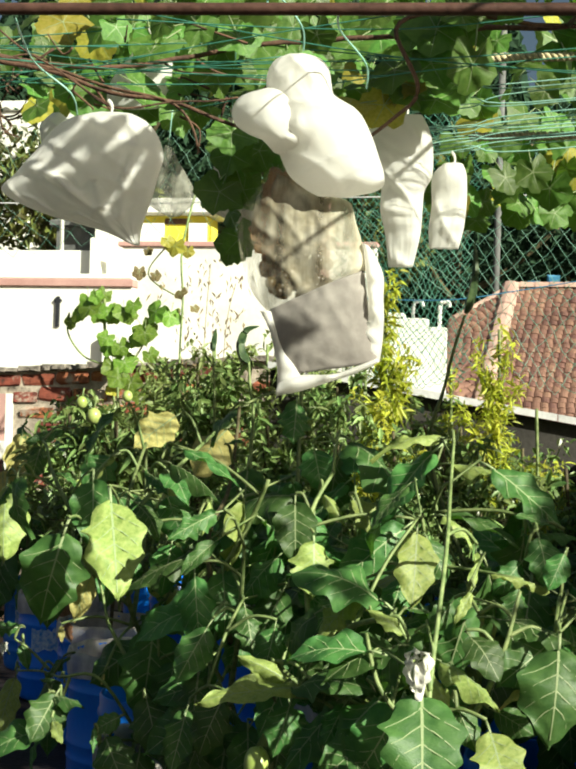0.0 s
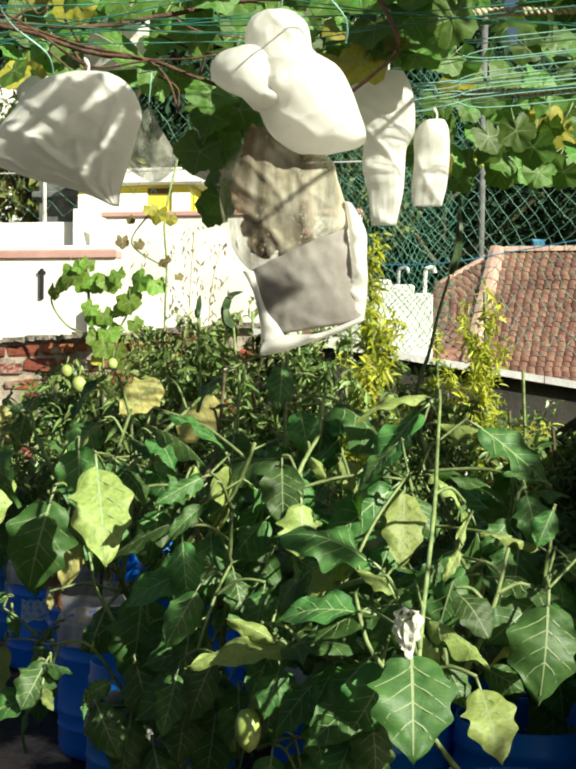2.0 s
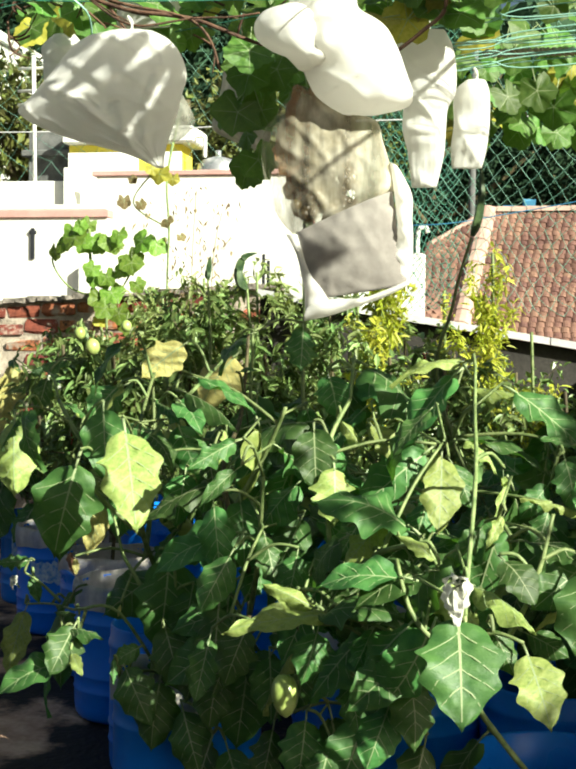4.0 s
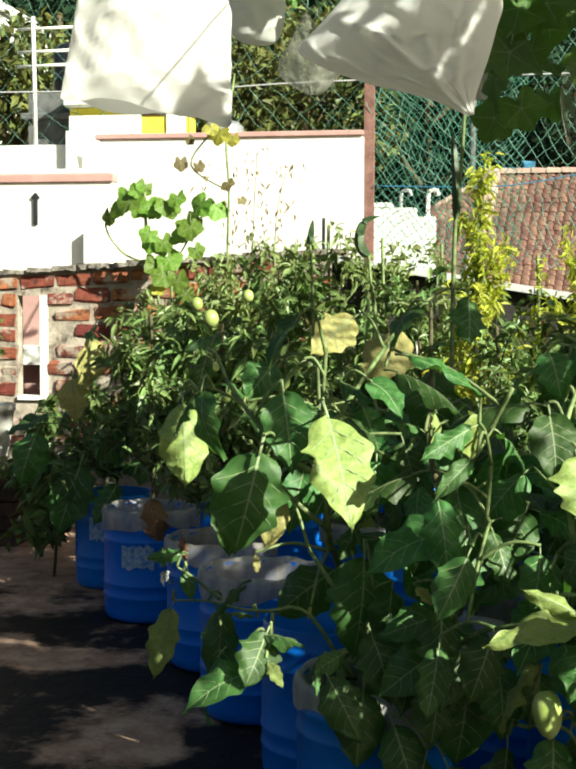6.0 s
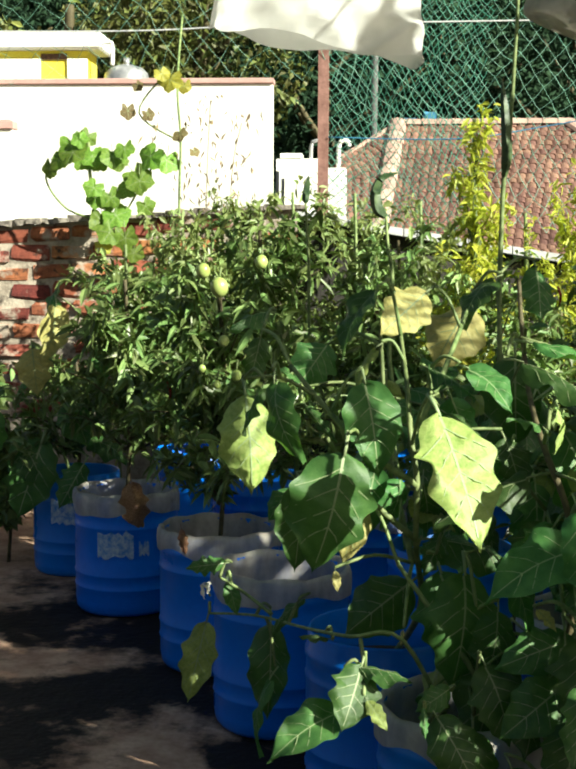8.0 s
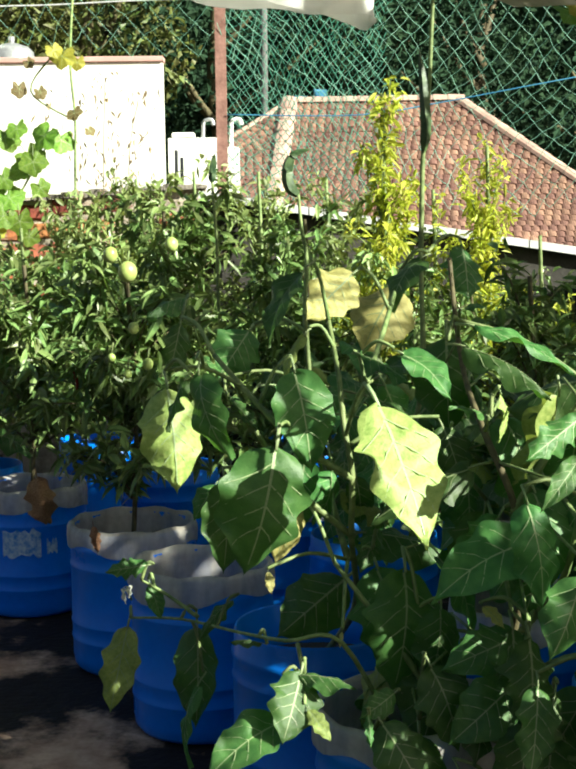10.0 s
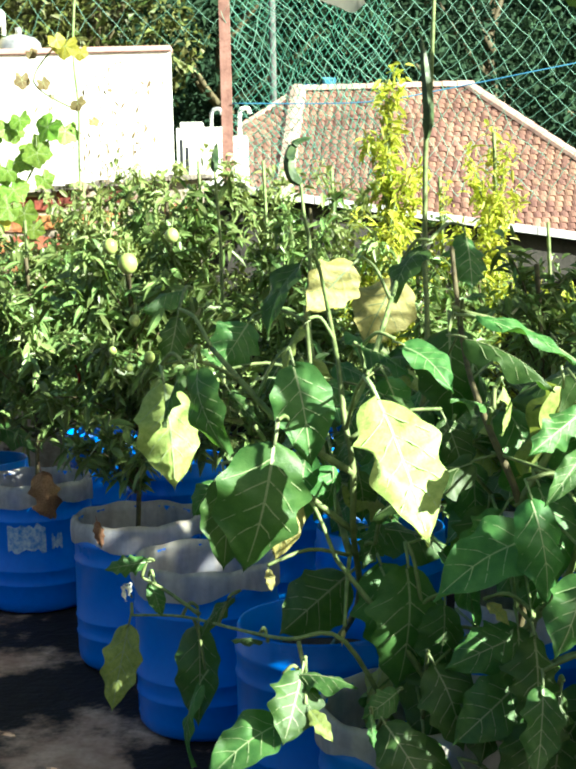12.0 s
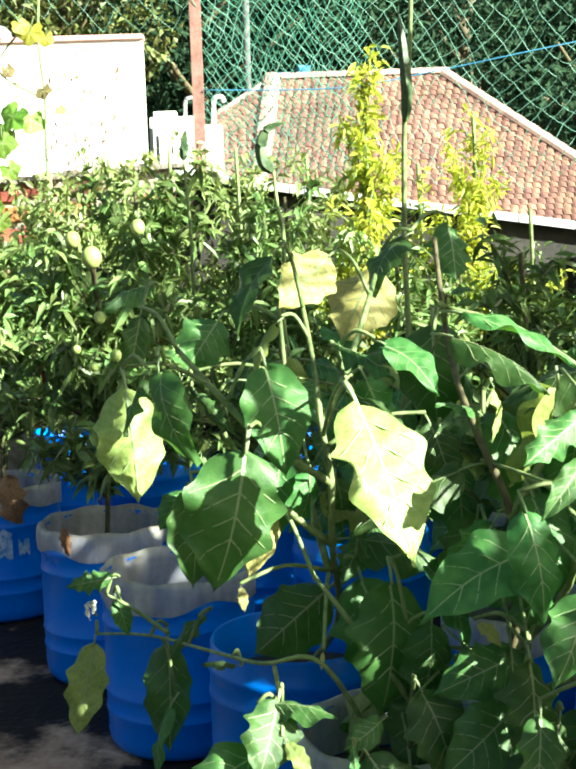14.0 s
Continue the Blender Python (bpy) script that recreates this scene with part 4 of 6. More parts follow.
LEAVES_B = [
    (0.354, 2.98, 1.160, 0.507, 2.90, 1.104),
    (0.330, 2.95, 1.130, 0.467, 2.88, 1.082),
    (0.405, 3.04, 1.039, 0.419, 2.99, 0.973),
    (0.480, 2.78, 1.032, 0.391, 2.72, 0.982),
    (0.481, 2.78, 0.971, 0.418, 2.72, 0.908),
    (0.418, 2.86, 0.882, 0.448, 2.80, 0.733),
    (0.401, 3.05, 0.820, 0.318, 2.98, 0.730),
    (0.317, 3.12, 0.562, 0.271, 3.04, 0.396),
    (0.426, 3.00, 0.622, 0.308, 2.93, 0.597),
    (0.426, 2.88, 0.652, 0.427, 2.82, 0.513),
    (0.409, 2.95, 0.551, 0.303, 2.88, 0.484),
    (0.420, 2.90, 0.503, 0.414, 2.84, 0.396),
    (0.370, 3.00, 0.677, 0.405, 2.98, 0.646),
    (0.478, 2.75, 0.791, 0.431, 2.68, 0.689),
    (0.378, 3.30, 1.172, 0.417, 3.30, 1.186),
    (0.370, 3.00, 1.011, 0.307, 2.95, 1.040),
]
LEAVES_C = [
    (0.054, 2.98, 0.570, 0.024, 2.90, 0.477),
    (0.041, 2.98, 0.567, 0.136, 2.92, 0.585),
    (0.213, 2.98, 0.532, 0.160, 2.94, 0.505),
    (0.166, 2.94, 0.509, 0.170, 2.92, 0.456),
    (0.020, 2.98, 0.488, -0.108, 2.88, 0.450),
    (0.191, 2.95, 0.489, 0.265, 2.88, 0.390),
    (-0.317, 3.62, 0.458, -0.356, 3.57, 0.281),
    (-0.155, 3.50, 0.489, -0.152, 3.45, 0.285),
    (-0.155, 3.46, 0.382, -0.215, 3.40, 0.244),
    (-0.259, 3.50, 0.632, -0.339, 3.46, 0.630),
    (-0.253, 3.52, 0.583, -0.229, 3.50, 0.514),
    (-0.079, 3.42, 0.577, -0.152, 3.38, 0.522),
    (0.066, 2.94, 0.519, 0.102, 2.90, 0.481),
    (-0.017, 3.20, 0.556, -0.074, 3.20, 0.569),
]
LEAVES_D = [
    (0.701, 2.60, 0.709, 0.511, 2.53, 0.697),
    (0.687, 2.62, 0.716, 0.589, 2.58, 0.775),
    (0.699, 2.60, 0.711, 0.846, 2.54, 0.768),
    (0.701, 2.64, 0.711, 0.754, 2.62, 0.798),
    (0.908, 2.48, 0.824, 0.783, 2.40, 0.790),
    (0.930, 2.44, 0.855, 0.873, 2.42, 0.905),
    (0.925, 2.70, 1.016, 0.929, 2.62, 0.875),
    (0.946, 2.72, 1.003, 0.991, 2.68, 0.926),
    (0.870, 2.95, 1.003, 0.739, 2.86, 0.894),
    (0.685, 2.86, 0.970, 0.695, 2.82, 0.854),
    (0.633, 2.90, 1.051, 0.650, 2.83, 0.931),
    (0.728, 3.10, 1.193, 0.906, 2.96, 1.087),
    (0.754, 2.98, 1.060, 0.819, 2.92, 0.988),
    (0.680, 3.00, 1.069, 0.738, 2.96, 1.012),
    (0.637, 3.10, 1.167, 0.666, 3.05, 1.084),
    (0.840, 2.60, 0.759, 0.796, 2.55, 0.708),
]
LEAVES_E = [
    (0.983, 2.26, 0.781, 0.999, 2.16, 0.625),
    (1.007, 2.36, 0.824, 1.116, 2.28, 0.789),
    (1.058, 2.36, 0.870, 1.114, 2.30, 0.822),
    (1.097, 2.42, 0.897, 1.242, 2.36, 0.880),
    (1.187, 2.40, 0.854, 1.110, 2.34, 0.793),
    (1.210, 2.32, 0.864, 1.203, 2.24, 0.724),
    (1.100, 2.26, 0.727, 1.141, 2.18, 0.631),
    (1.102, 2.40, 0.734, 1.168, 2.36, 0.712),
    (0.944, 2.95, 1.209, 0.804, 2.88, 1.205),
    (0.975, 2.92, 1.153, 1.137, 2.86, 1.139),
    (0.972, 2.86, 1.043, 1.133, 2.80, 1.023),
    (0.968, 2.84, 1.044, 1.045, 2.80, 1.009),
    (1.201, 2.80, 1.036, 1.117, 2.78, 1.065),
    (1.170, 2.78, 1.019, 1.249, 2.74, 1.034),
    (1.170, 2.70, 1.016, 1.194, 2.66, 0.929),
    (1.192, 2.60, 0.930, 1.084, 2.58, 0.966),
]
LEAVES_E_LOW = [
    (1.049, 2.62, 0.989, 1.042, 2.58, 0.896),
    (1.012, 2.50, 0.907, 0.980, 2.46, 0.857),
    (1.051, 2.45, 0.934, 1.023, 2.42, 0.879),
    (1.218, 2.60, 0.999, 1.192, 2.56, 0.937),
    (1.170, 2.40, 0.782, 1.112, 2.36, 0.765),
    (0.799, 2.60, 0.679, 0.771, 2.54, 0.614),
    (0.871, 2.50, 0.650, 0.771, 2.44, 0.566),
    (0.525, 2.70, 0.648, 0.491, 2.64, 0.548),
    (0.424, 2.80, 0.599, 0.407, 2.74, 0.475),
    (1.039, 2.30, 0.760, 1.080, 2.26, 0.697),
    (1.133, 2.70, 0.965, 1.087, 2.66, 0.909),
    (0.526, 2.90, 0.814, 0.565, 2.84, 0.718),
    (0.453, 2.98, 0.878, 0.485, 2.90, 0.746),
    (0.615, 2.80, 0.791, 0.609, 2.74, 0.707),
]
aubergine("aubergine plant with large pale and yellowing leaves", (0.10, 3.74, 0.36),
          [[(0.10, 3.72, 0.34), (0.17, 3.40, 0.56), (0.155, 3.22, 0.75), (0.155, 3.18, 0.873), (0.142, 3.2, 0.965), (0.135, 3.26, 1.054), (0.121, 3.42, 1.16)],
           [(0.155, 3.18, 0.87), (0.05, 3.18, 0.94), (-0.03, 3.22, 1.02), (-0.1, 3.3, 1.09)], [(0.16, 3.22, 0.75), (0.05, 3.2, 0.85), (-0.02, 3.18, 0.96)], [(0.15, 3.25, 0.7), (0.1, 3.5, 0.9), (0.08, 3.55, 1.15)],
           [(0.142, 3.2, 0.96), (0.2, 3.3, 1.06), (0.28, 3.62, 1.21)]],
          LEAVES_A + LEAVES_A_LOW, "llggGgyygggggglGGgggggggyygggg", "ffllfffulflffuluuufffffrffulrf", (0.86, 0.85, 0.7, 0.6, 0.85, 0.95, 1.1, 1.15, 0.9, 1.15, 0.7, 1.1, 0.85, 0.6, 0.5, 0.6, 0.8, 0.9, 1, 1, 0.95, 0.9, 0.8, 0.8, 0.7, 0.5, 0.7, 0.5, 0.8, 0.8), 10, back_by=0.16)
aubergine("tall aubergine plant with pale stem and drooping leaves", (0.27, 3.22, 0.34),
          [[(0.40, 3.2, 0.34), (0.452, 3.1, 0.665), (0.423, 3.0, 0.844), (0.386, 3.1, 0.962), (0.379, 3.3, 1.041), (0.373, 3.4, 1.162), (0.369, 3.45, 1.265)],
           [(0.452, 3.1, 0.6), (0.5, 2.95, 0.75), (0.52, 2.9, 0.95)], [(0.42, 3.0, 0.84), (0.5, 3.0, 0.98), (0.56, 2.95, 1.1)]],
          LEAVES_B, "Gglgggggggggyggg", "uurfffffffffufuu", (0.42, 0.38, 0.5, 0.75, 0.6, 0.62, 0.85, 0.95, 0.8, 1, 0.95, 1, 0.9, 0.8, 0.7, 0.6), 14, back_by=0.16)
aubergine("sprawling aubergine branch with pale leaves hanging over blue drums", (0.27, 3.22, 0.34),
          [[(0.24, 3.2, 0.36), (0.13, 3.1, 0.585), (0.03, 3.1, 0.59), (-0.058, 3.3, 0.545), (-0.189, 3.5, 0.515), (-0.305, 3.60, 0.49)], [(0.05, 3.08, 0.59), (0.06, 3.0, 0.55), (0.06, 2.98, 0.52)],
           [(0.22, 3.2, 0.42), (0.2, 3.05, 0.46), (0.17, 2.97, 0.46)], [(-0.15, 3.46, 0.53), (-0.22, 3.5, 0.57), (-0.27, 3.5, 0.60)]],
          LEAVES_C, "Gggggglggggglg", "fuffuffflffufu", (1.15, 0.6, 0.85, 0.6, 0.75, 0.85, 0.7, 0.62, 0.3, 0.8, 0.7, 0.5, 0.7, 0.5), 0, thick=0.0048)
aubergine("bushy aubergine plant with jagged sunlit leaves in a blue drum", (0.80, 3.38, 0.32),
          [[(0.80, 3.38, 0.30), (0.70, 2.95, 0.6), (0.68, 2.85, 0.8), (0.66, 2.9, 1.0), (0.70, 3.0, 1.12)], [(0.70, 2.95, 0.6), (0.66, 2.75, 0.7), (0.64, 2.66, 0.75)], [(0.70, 2.9, 0.7), (0.8, 2.6, 0.83), (0.9, 2.46, 0.88)],
           [(0.7, 2.95, 0.55), (0.78, 2.7, 0.7), (0.82, 2.6, 0.8)]],
          LEAVES_D, "llGgGllgglgGllgg", "ufufuffffffrffff", (0.62, 0.55, 0.7, 0.75, 0.9, 0.55, 0.85, 0.9, 0.75, 1.3, 0.95, 0.62, 0.85, 0.55, 1.1, 0.8), 34, zlow=0.36, back_by=0.10)
aubergine("aubergine plant with a wilting white flower in a blue drum", (1.16, 2.78, 0.32),
          [[(1.16, 2.78, 0.30), (1.0, 2.45, 0.6), (0.99, 2.30, 0.73), (1.0, 2.5, 1.0), (0.99, 2.7, 1.1), (0.984, 2.85, 1.2)], [(1.0, 2.45, 0.6), (1.1, 2.38, 0.8), (1.14, 2.40, 0.95)], [(1.0, 2.4, 0.66), (0.9, 2.4, 0.75), (0.86, 2.45, 0.85)]],
          LEAVES_E + LEAVES_E_LOW, "GlGGgGlgllglgggllglgyggggggggg", "fufuffffuuuruufurfffufffffffff", (1.2, 0.55, 0.95, 0.75, 0.95, 1, 1.05, 0.9, 0.42, 0.42, 0.45, 0.6, 0.7, 0.6, 0.9, 0.32, 0.35, 0.8, 0.6, 0.9, 0.4, 0.9, 0.85, 0.9, 0.8, 0.8, 0.8, 0.9, 0.85, 0.85), 28, zlow=0.36, back_by=0.12, thick=0.0061)
LEAVES_G = [
    (-1.26, 5.75, 0.56, -1.35, 5.70, 0.26),
    (-1.49, 5.85, 0.69, -1.57, 5.80, 0.46),
    (-1.34, 5.75, 0.58, -1.21, 5.70, 0.38),
    (-1.08, 5.70, 0.49, -1.17, 5.65, 0.32),
    (-1.18, 5.70, 1.11, -1.19, 5.65, 0.89),
    (-1.29, 5.75, 0.94, -1.26, 5.70, 0.77),
    (-1.44, 5.85, 0.77, -1.62, 5.80, 0.71),
    (-1.13, 5.65, 0.74, -1.03, 5.60, 0.59),
]
aubergine("aubergine plant with broad dark and yellowing leaves beside the bushes", (-1.18, 6.02, 0.36),
          [[(-1.18, 6.0, 0.34), (-1.24, 5.9, 0.6), (-1.30, 5.85, 0.8)], [(-1.2, 5.95, 0.5), (-1.1, 5.8, 0.75), (-1.05, 5.8, 1.0)]],
          LEAVES_G, "ggggyygg", "ffffrfuf", (1,) * 8, 6, 0.2, 0.45)
LEAVES_F = [
    (0.420, 3.00, 0.633, 0.418, 2.94, 0.478),
    (0.258, 3.00, 0.445, 0.250, 2.94, 0.302),
    (0.477, 2.95, 0.494, 0.465, 2.90, 0.327),
    (0.602, 2.85, 0.578, 0.529, 2.80, 0.446),
    (0.621, 2.88, 0.538, 0.609, 2.84, 0.436),
    (0.765, 2.75, 0.450, 0.723, 2.70, 0.306),
    (0.390, 2.95, 0.320, 0.354, 2.90, 0.179),
    (0.905, 2.60, 0.458, 0.881, 2.54, 0.345),
    (0.400, 3.20, 0.794, 0.356, 3.14, 0.670),
    (0.493, 3.10, 0.754, 0.449, 3.04, 0.635),
    (0.589, 3.00, 0.839, 0.546, 2.94, 0.735),
    (0.309, 3.10, 0.643, 0.298, 3.05, 0.524),
    (0.641, 2.85, 0.767, 0.599, 2.80, 0.676),
    (0.819, 2.60, 0.616, 0.833, 2.54, 0.501),
]
LEAVES_F_LOW = [
    (0.278, 2.98, 0.576, 0.333, 2.92, 0.457),
    (0.370, 2.96, 0.548, 0.347, 2.90, 0.428),
    (0.540, 2.90, 0.540, 0.557, 2.84, 0.413),
    (0.662, 2.76, 0.630, 0.695, 2.70, 0.532),
    (0.744, 2.70, 0.558, 0.775, 2.64, 0.456),
    (0.838, 2.56, 0.543, 0.802, 2.50, 0.434),
    (0.644, 2.76, 0.445, 0.639, 2.70, 0.319),
    (0.558, 2.84, 0.396, 0.543, 2.78, 0.275),
    (0.443, 2.92, 0.321, 0.494, 2.86, 0.209),
    (0.881, 2.54, 0.606, 0.907, 2.48, 0.492),
    (0.696, 2.74, 0.393, 0.670, 2.68, 0.278),
    (0.327, 2.96, 0.392, 0.381, 2.90, 0.265),
]
LEAVES_F_NEAR = [
    (0.247, 3.12, 0.708, 0.245, 3.05, 0.503),
    (0.461, 2.85, 0.569, 0.428, 2.80, 0.472),
    (0.046, 3.22, 0.822, 0.014, 3.18, 0.710),
    (0.264, 3.20, 0.916, 0.260, 3.14, 0.802),
    (0.340, 3.20, 0.944, 0.322, 3.14, 0.829),
    (0.548, 3.10, 0.951, 0.516, 3.04, 0.851),
    (0.825, 2.80, 0.897, 0.793, 2.75, 0.799),
    (1.136, 2.60, 0.929, 1.111, 2.56, 0.849),
    (-0.083, 3.30, 0.839, -0.075, 3.24, 0.682),
    (0.690, 2.60, 0.671, 0.673, 2.55, 0.585),
    (0.744, 2.85, 0.865, 0.701, 2.80, 0.786),
    (0.892, 2.75, 0.917, 0.870, 2.70, 0.832),
]
aubergine("low spreading aubergine plant with leaves hanging over blue drums", (0.33, 3.20, 0.34),
          [[(0.33, 3.2, 0.32), (0.42, 3.05, 0.5), (0.5, 2.95, 0.6), (0.62, 2.8, 0.66)], [(0.33, 3.18, 0.4), (0.25, 3.1, 0.55), (0.12, 3.15, 0.72)], [(0.36, 3.15, 0.4), (0.45, 3.0, 0.42), (0.6, 2.85, 0.44)]],
          LEAVES_F + LEAVES_F_NEAR + LEAVES_F_LOW, "ggglggggggggggggyggggggggggggggggggggg", "ffflffffffffffffffffffffffffffffffffff", (0.9, 0.95, 0.95, 0.5, 0.9, 0.95, 0.9, 0.9, 0.9, 0.95, 0.95, 0.9, 0.95, 0.9, 0.85, 0.9, 0.7, 0.9, 0.9, 0.9, 0.95, 0.9, 0.85, 0.9, 0.9, 0.9) + (0.9,) * 12, 16, 0.24, 0.3)
for x, y, hh in ((0.62, 3.86, 0.84), (0.30, 4.62, 0.98), (1.18, 3.35, 0.74), (1.14, 4.15, 0.82)):
    top = Vector((x + random.uniform(-0.1, 0.1), y + random.uniform(-0.1, 0.1), hh))
    aubergine("leafy green aubergine plant growing in a blue drum", (x, y, 0.36),
              [[(x, y, 0.34), (x + 0.03, y - 0.05, 0.6), (x - 0.02, y, 0.85), top], [(x + 0.03, y - 0.05, 0.6), (x + 0.15, y - 0.1, 0.75), (x + 0.2, y - 0.1, hh - 0.1)], [(x + 0.02, y - 0.04, 0.65), (x - 0.14, y - 0.05, 0.8), (x - 0.2, y, hh - 0.05)]],
              [], "", "", (), 46, zlow=0.36, back_by=-0.02, all_round=True)


# ---- small-leaved plants ----
def small_plant(name, label, x, y, z0, h, r, n, mt, leaf=0.055, group="small-leaved plants", narrow=0.34, lean=(0, 0), taper=0.62, low=0.25):
    pl = thing(name, label, name.replace("_", " ").split()[-1], (x, y, z0), group=group)
    st, fo = Shape(), Shape()
    top = Vector((x + lean[0], y + lean[1], z0 + h))
    base = Vector((x, y, z0))
    st.tube(bend([base, base.lerp(top, 0.5) + Vector((0.02, 0, 0)), top]), 0.008, 5)
    part("stem", st, (STEM if mt is not SMALL else TWIG,), pl)
    tips = []
    for i in range(int(14 + n / 90)):
        f = random.uniform(low, 0.98)
        a = random.uniform(0, 2 * math.pi)
        out = r * (1.12 - taper * f) * random.uniform(0.5, 1.15)
        p0 = base.lerp(top, f * 0.8)
        p1 = base.lerp(top, f) + Vector((out * math.cos(a), out * math.sin(a), random.uniform(0.0, 0.1)))
        ln = bend([p0, (p0 + p1) / 2 + Vector((0, 0, 0.04)), p1], 5)
        q = Shape()
        q.tube(ln, [0.0042 - 0.0003 * k for k in range(len(ln))], 4)
        part("branch", q, (STEM if mt is not SMALL else TWIG,), pl)
        tips.append(ln)
    for i in range(n):
        ln = random.choice(tips)
        p = ln[random.randrange(2, len(ln))] + rand_dir() * random.uniform(0.0, 0.05)
        d = rand_dir(0.15)
        lg = leaf * random.uniform(0.6, 1.35)
        lance_leaf(fo, p, d, rand_dir(1.0), lg, lg * narrow * random.uniform(0.8, 1.3))
    f = part("foliage", fo, (mt,), pl, smooth=False)
    f["kind"] = "stuff"
    return pl

for x, y, h, r, n, mt in ((-1.18, 6.02, 0.52, 0.34, 330, SMALL), (-0.86, 5.45, 0.86, 0.36, 750, SMALL), (-0.43, 4.80, 0.84, 0.30, 650, SMALL), (-0.40, 5.85, 1.05, 0.36, 700, SMALL), (0.06, 5.25, 0.85, 0.32, 600, SMALL),
                          (0.52, 5.70, 0.82, 0.34, 480, SMALL), (0.80, 4.85, 0.82, 0.34, 650, SMALL), (0.15, 6.45, 1.02, 0.36, 700, SMALL), (0.85, 6.4, 0.72, 0.4, 500, SMALL), (-0.75, 6.55, 1.05, 0.36, 700, SMALL_PALE), (1.25, 5.4, 0.70, 0.38, 500, SMALL)):
    small_plant("chilli_plant", "bushy chilli plant with small dark leaves in a blue drum" if mt is SMALL else "bushy plant with small pale leaves in a blue drum", x, y, 0.36, h, r * 1.12, int(n * 3.3 * (0.65 if x > 0.7 else 1)), mt, 0.066, narrow=0.27, low=0.08 if x > -0.1 else 0.22)
for x, y, h, r in ((-1.15, 6.95, 1.0, 0.30), (-0.62, 7.0, 1.22, 0.36), (-0.92, 7.25, 1.16, 0.34), (-0.36, 7.15, 1.26, 0.34), (-0.05, 6.85, 1.24, 0.36), (0.25, 6.7, 1.20, 0.34), (0.50, 6.62, 0.98, 0.30), (0.74, 6.75, 0.84, 0.32), (1.05, 6.8, 0.74, 0.34), (1.35, 6.7, 0.66, 0.34)):
    small_plant("leafy_bush", "thin leafy bush growing along the parapet", x, y, 0.0, h + 0.36, r * 1.1, 1500 if x < 0.3 else 700, SMALL_PALE if x < 0.3 else SMALL, 0.055, taper=0.42)

for x, y, h, r in ((-1.72, 6.55, 0.70, 0.26), (-1.5, 6.1, 0.62, 0.24)):
    small_plant("leafy_bush", "low dark green leafy bush on the terrace floor", x, y, 0.0, h, r, 420, SMALL, 0.085, narrow=0.5)

# yellow-green shrub rising in front of the net
for i, (x, y, z1, r, n) in enumerate(((0.435, 5.95, 1.85, 0.25, 1700), (0.70, 6.5, 1.50, 0.30, 420), (0.93, 6.5, 1.68, 0.42, 1800), (1.12, 6.3, 1.30, 0.30, 420))):
    small_plant("yellow_shrub", "bright yellow-green feathery shrub in front of the net", x, y, 0.44 if i == 0 else 0.0, z1 - (0.44 if i == 0 else 0.0), r, n, SHRUB, 0.05, "yellow-green shrubs", 0.26, taper=0.92)


# ---- okra stalks with pods ----
def okra(label, line, pods, r=0.008):
    pl = thing("okra_stalk", label, "plant", tuple(line[0]), group="okra stalks")
    s = Shape()
    stem_line(s, line, r, r * 0.55)
    part("stalk", s, (STEM,), pl)
    for pts, w in pods:
        p = bend(pts, 6)
        q = Shape()
        n = len(p) - 1
        q.tube(p, [max(0.0012, w * min(1, 0.45 + 3.2 * i / n) * (1 - (i / n) ** 3.5)) for i in range(n + 1)], 5)
        part("pod", q, (POD,), pl, "ribbed green okra pod", smooth=False)
okra("tall okra stalk with one long upright pod", [(0.30, 4.62, 0.36), (0.388, 4.2, 0.867), (0.394, 4.2, 1.246), (0.40, 4.2, 1.522), (0.411, 4.2, 1.6), (0.426, 4.21, 1.905), (0.43, 4.21, 2.05)],
     [([(0.400, 4.19, 1.522), (0.404, 4.18, 1.60), (0.398, 4.18, 1.69), (0.388, 4.18, 1.775)], 0.015)])
okra("okra stalk with one curved pod", [(0.30, 4.62, 0.36), (0.12, 4.75, 0.9), (0.114, 4.75, 1.238), (0.1, 4.75, 1.328), (0.091, 4.75, 1.435)], [([(0.091, 4.75, 1.432), (0.066, 4.75, 1.46), (0.060, 4.75, 1.51), (0.08, 4.75, 1.550), (0.128, 4.75, 1.566)], 0.019)])
okra("okra stalk with a small upright pod", [(0.06, 5.25, 0.36), (-0.15, 5.3, 0.9), (-0.176, 5.3, 1.29), (-0.189, 5.3, 1.50)], [([(-0.189, 5.3, 1.495), (-0.186, 5.3, 1.54), (-0.179, 5.3, 1.59)], 0.014)])
okra("tall leaning okra stalk with a long pod", [(1.14, 4.15, 0.36), (0.841, 4.05, 1.063), (0.874, 4.0, 1.358), (0.925, 4.0, 1.56)], [([(0.928, 4.0, 1.565), (0.945, 4.0, 1.62), (0.955, 4.0, 1.70), (0.950, 4.0, 1.785)], 0.014)])


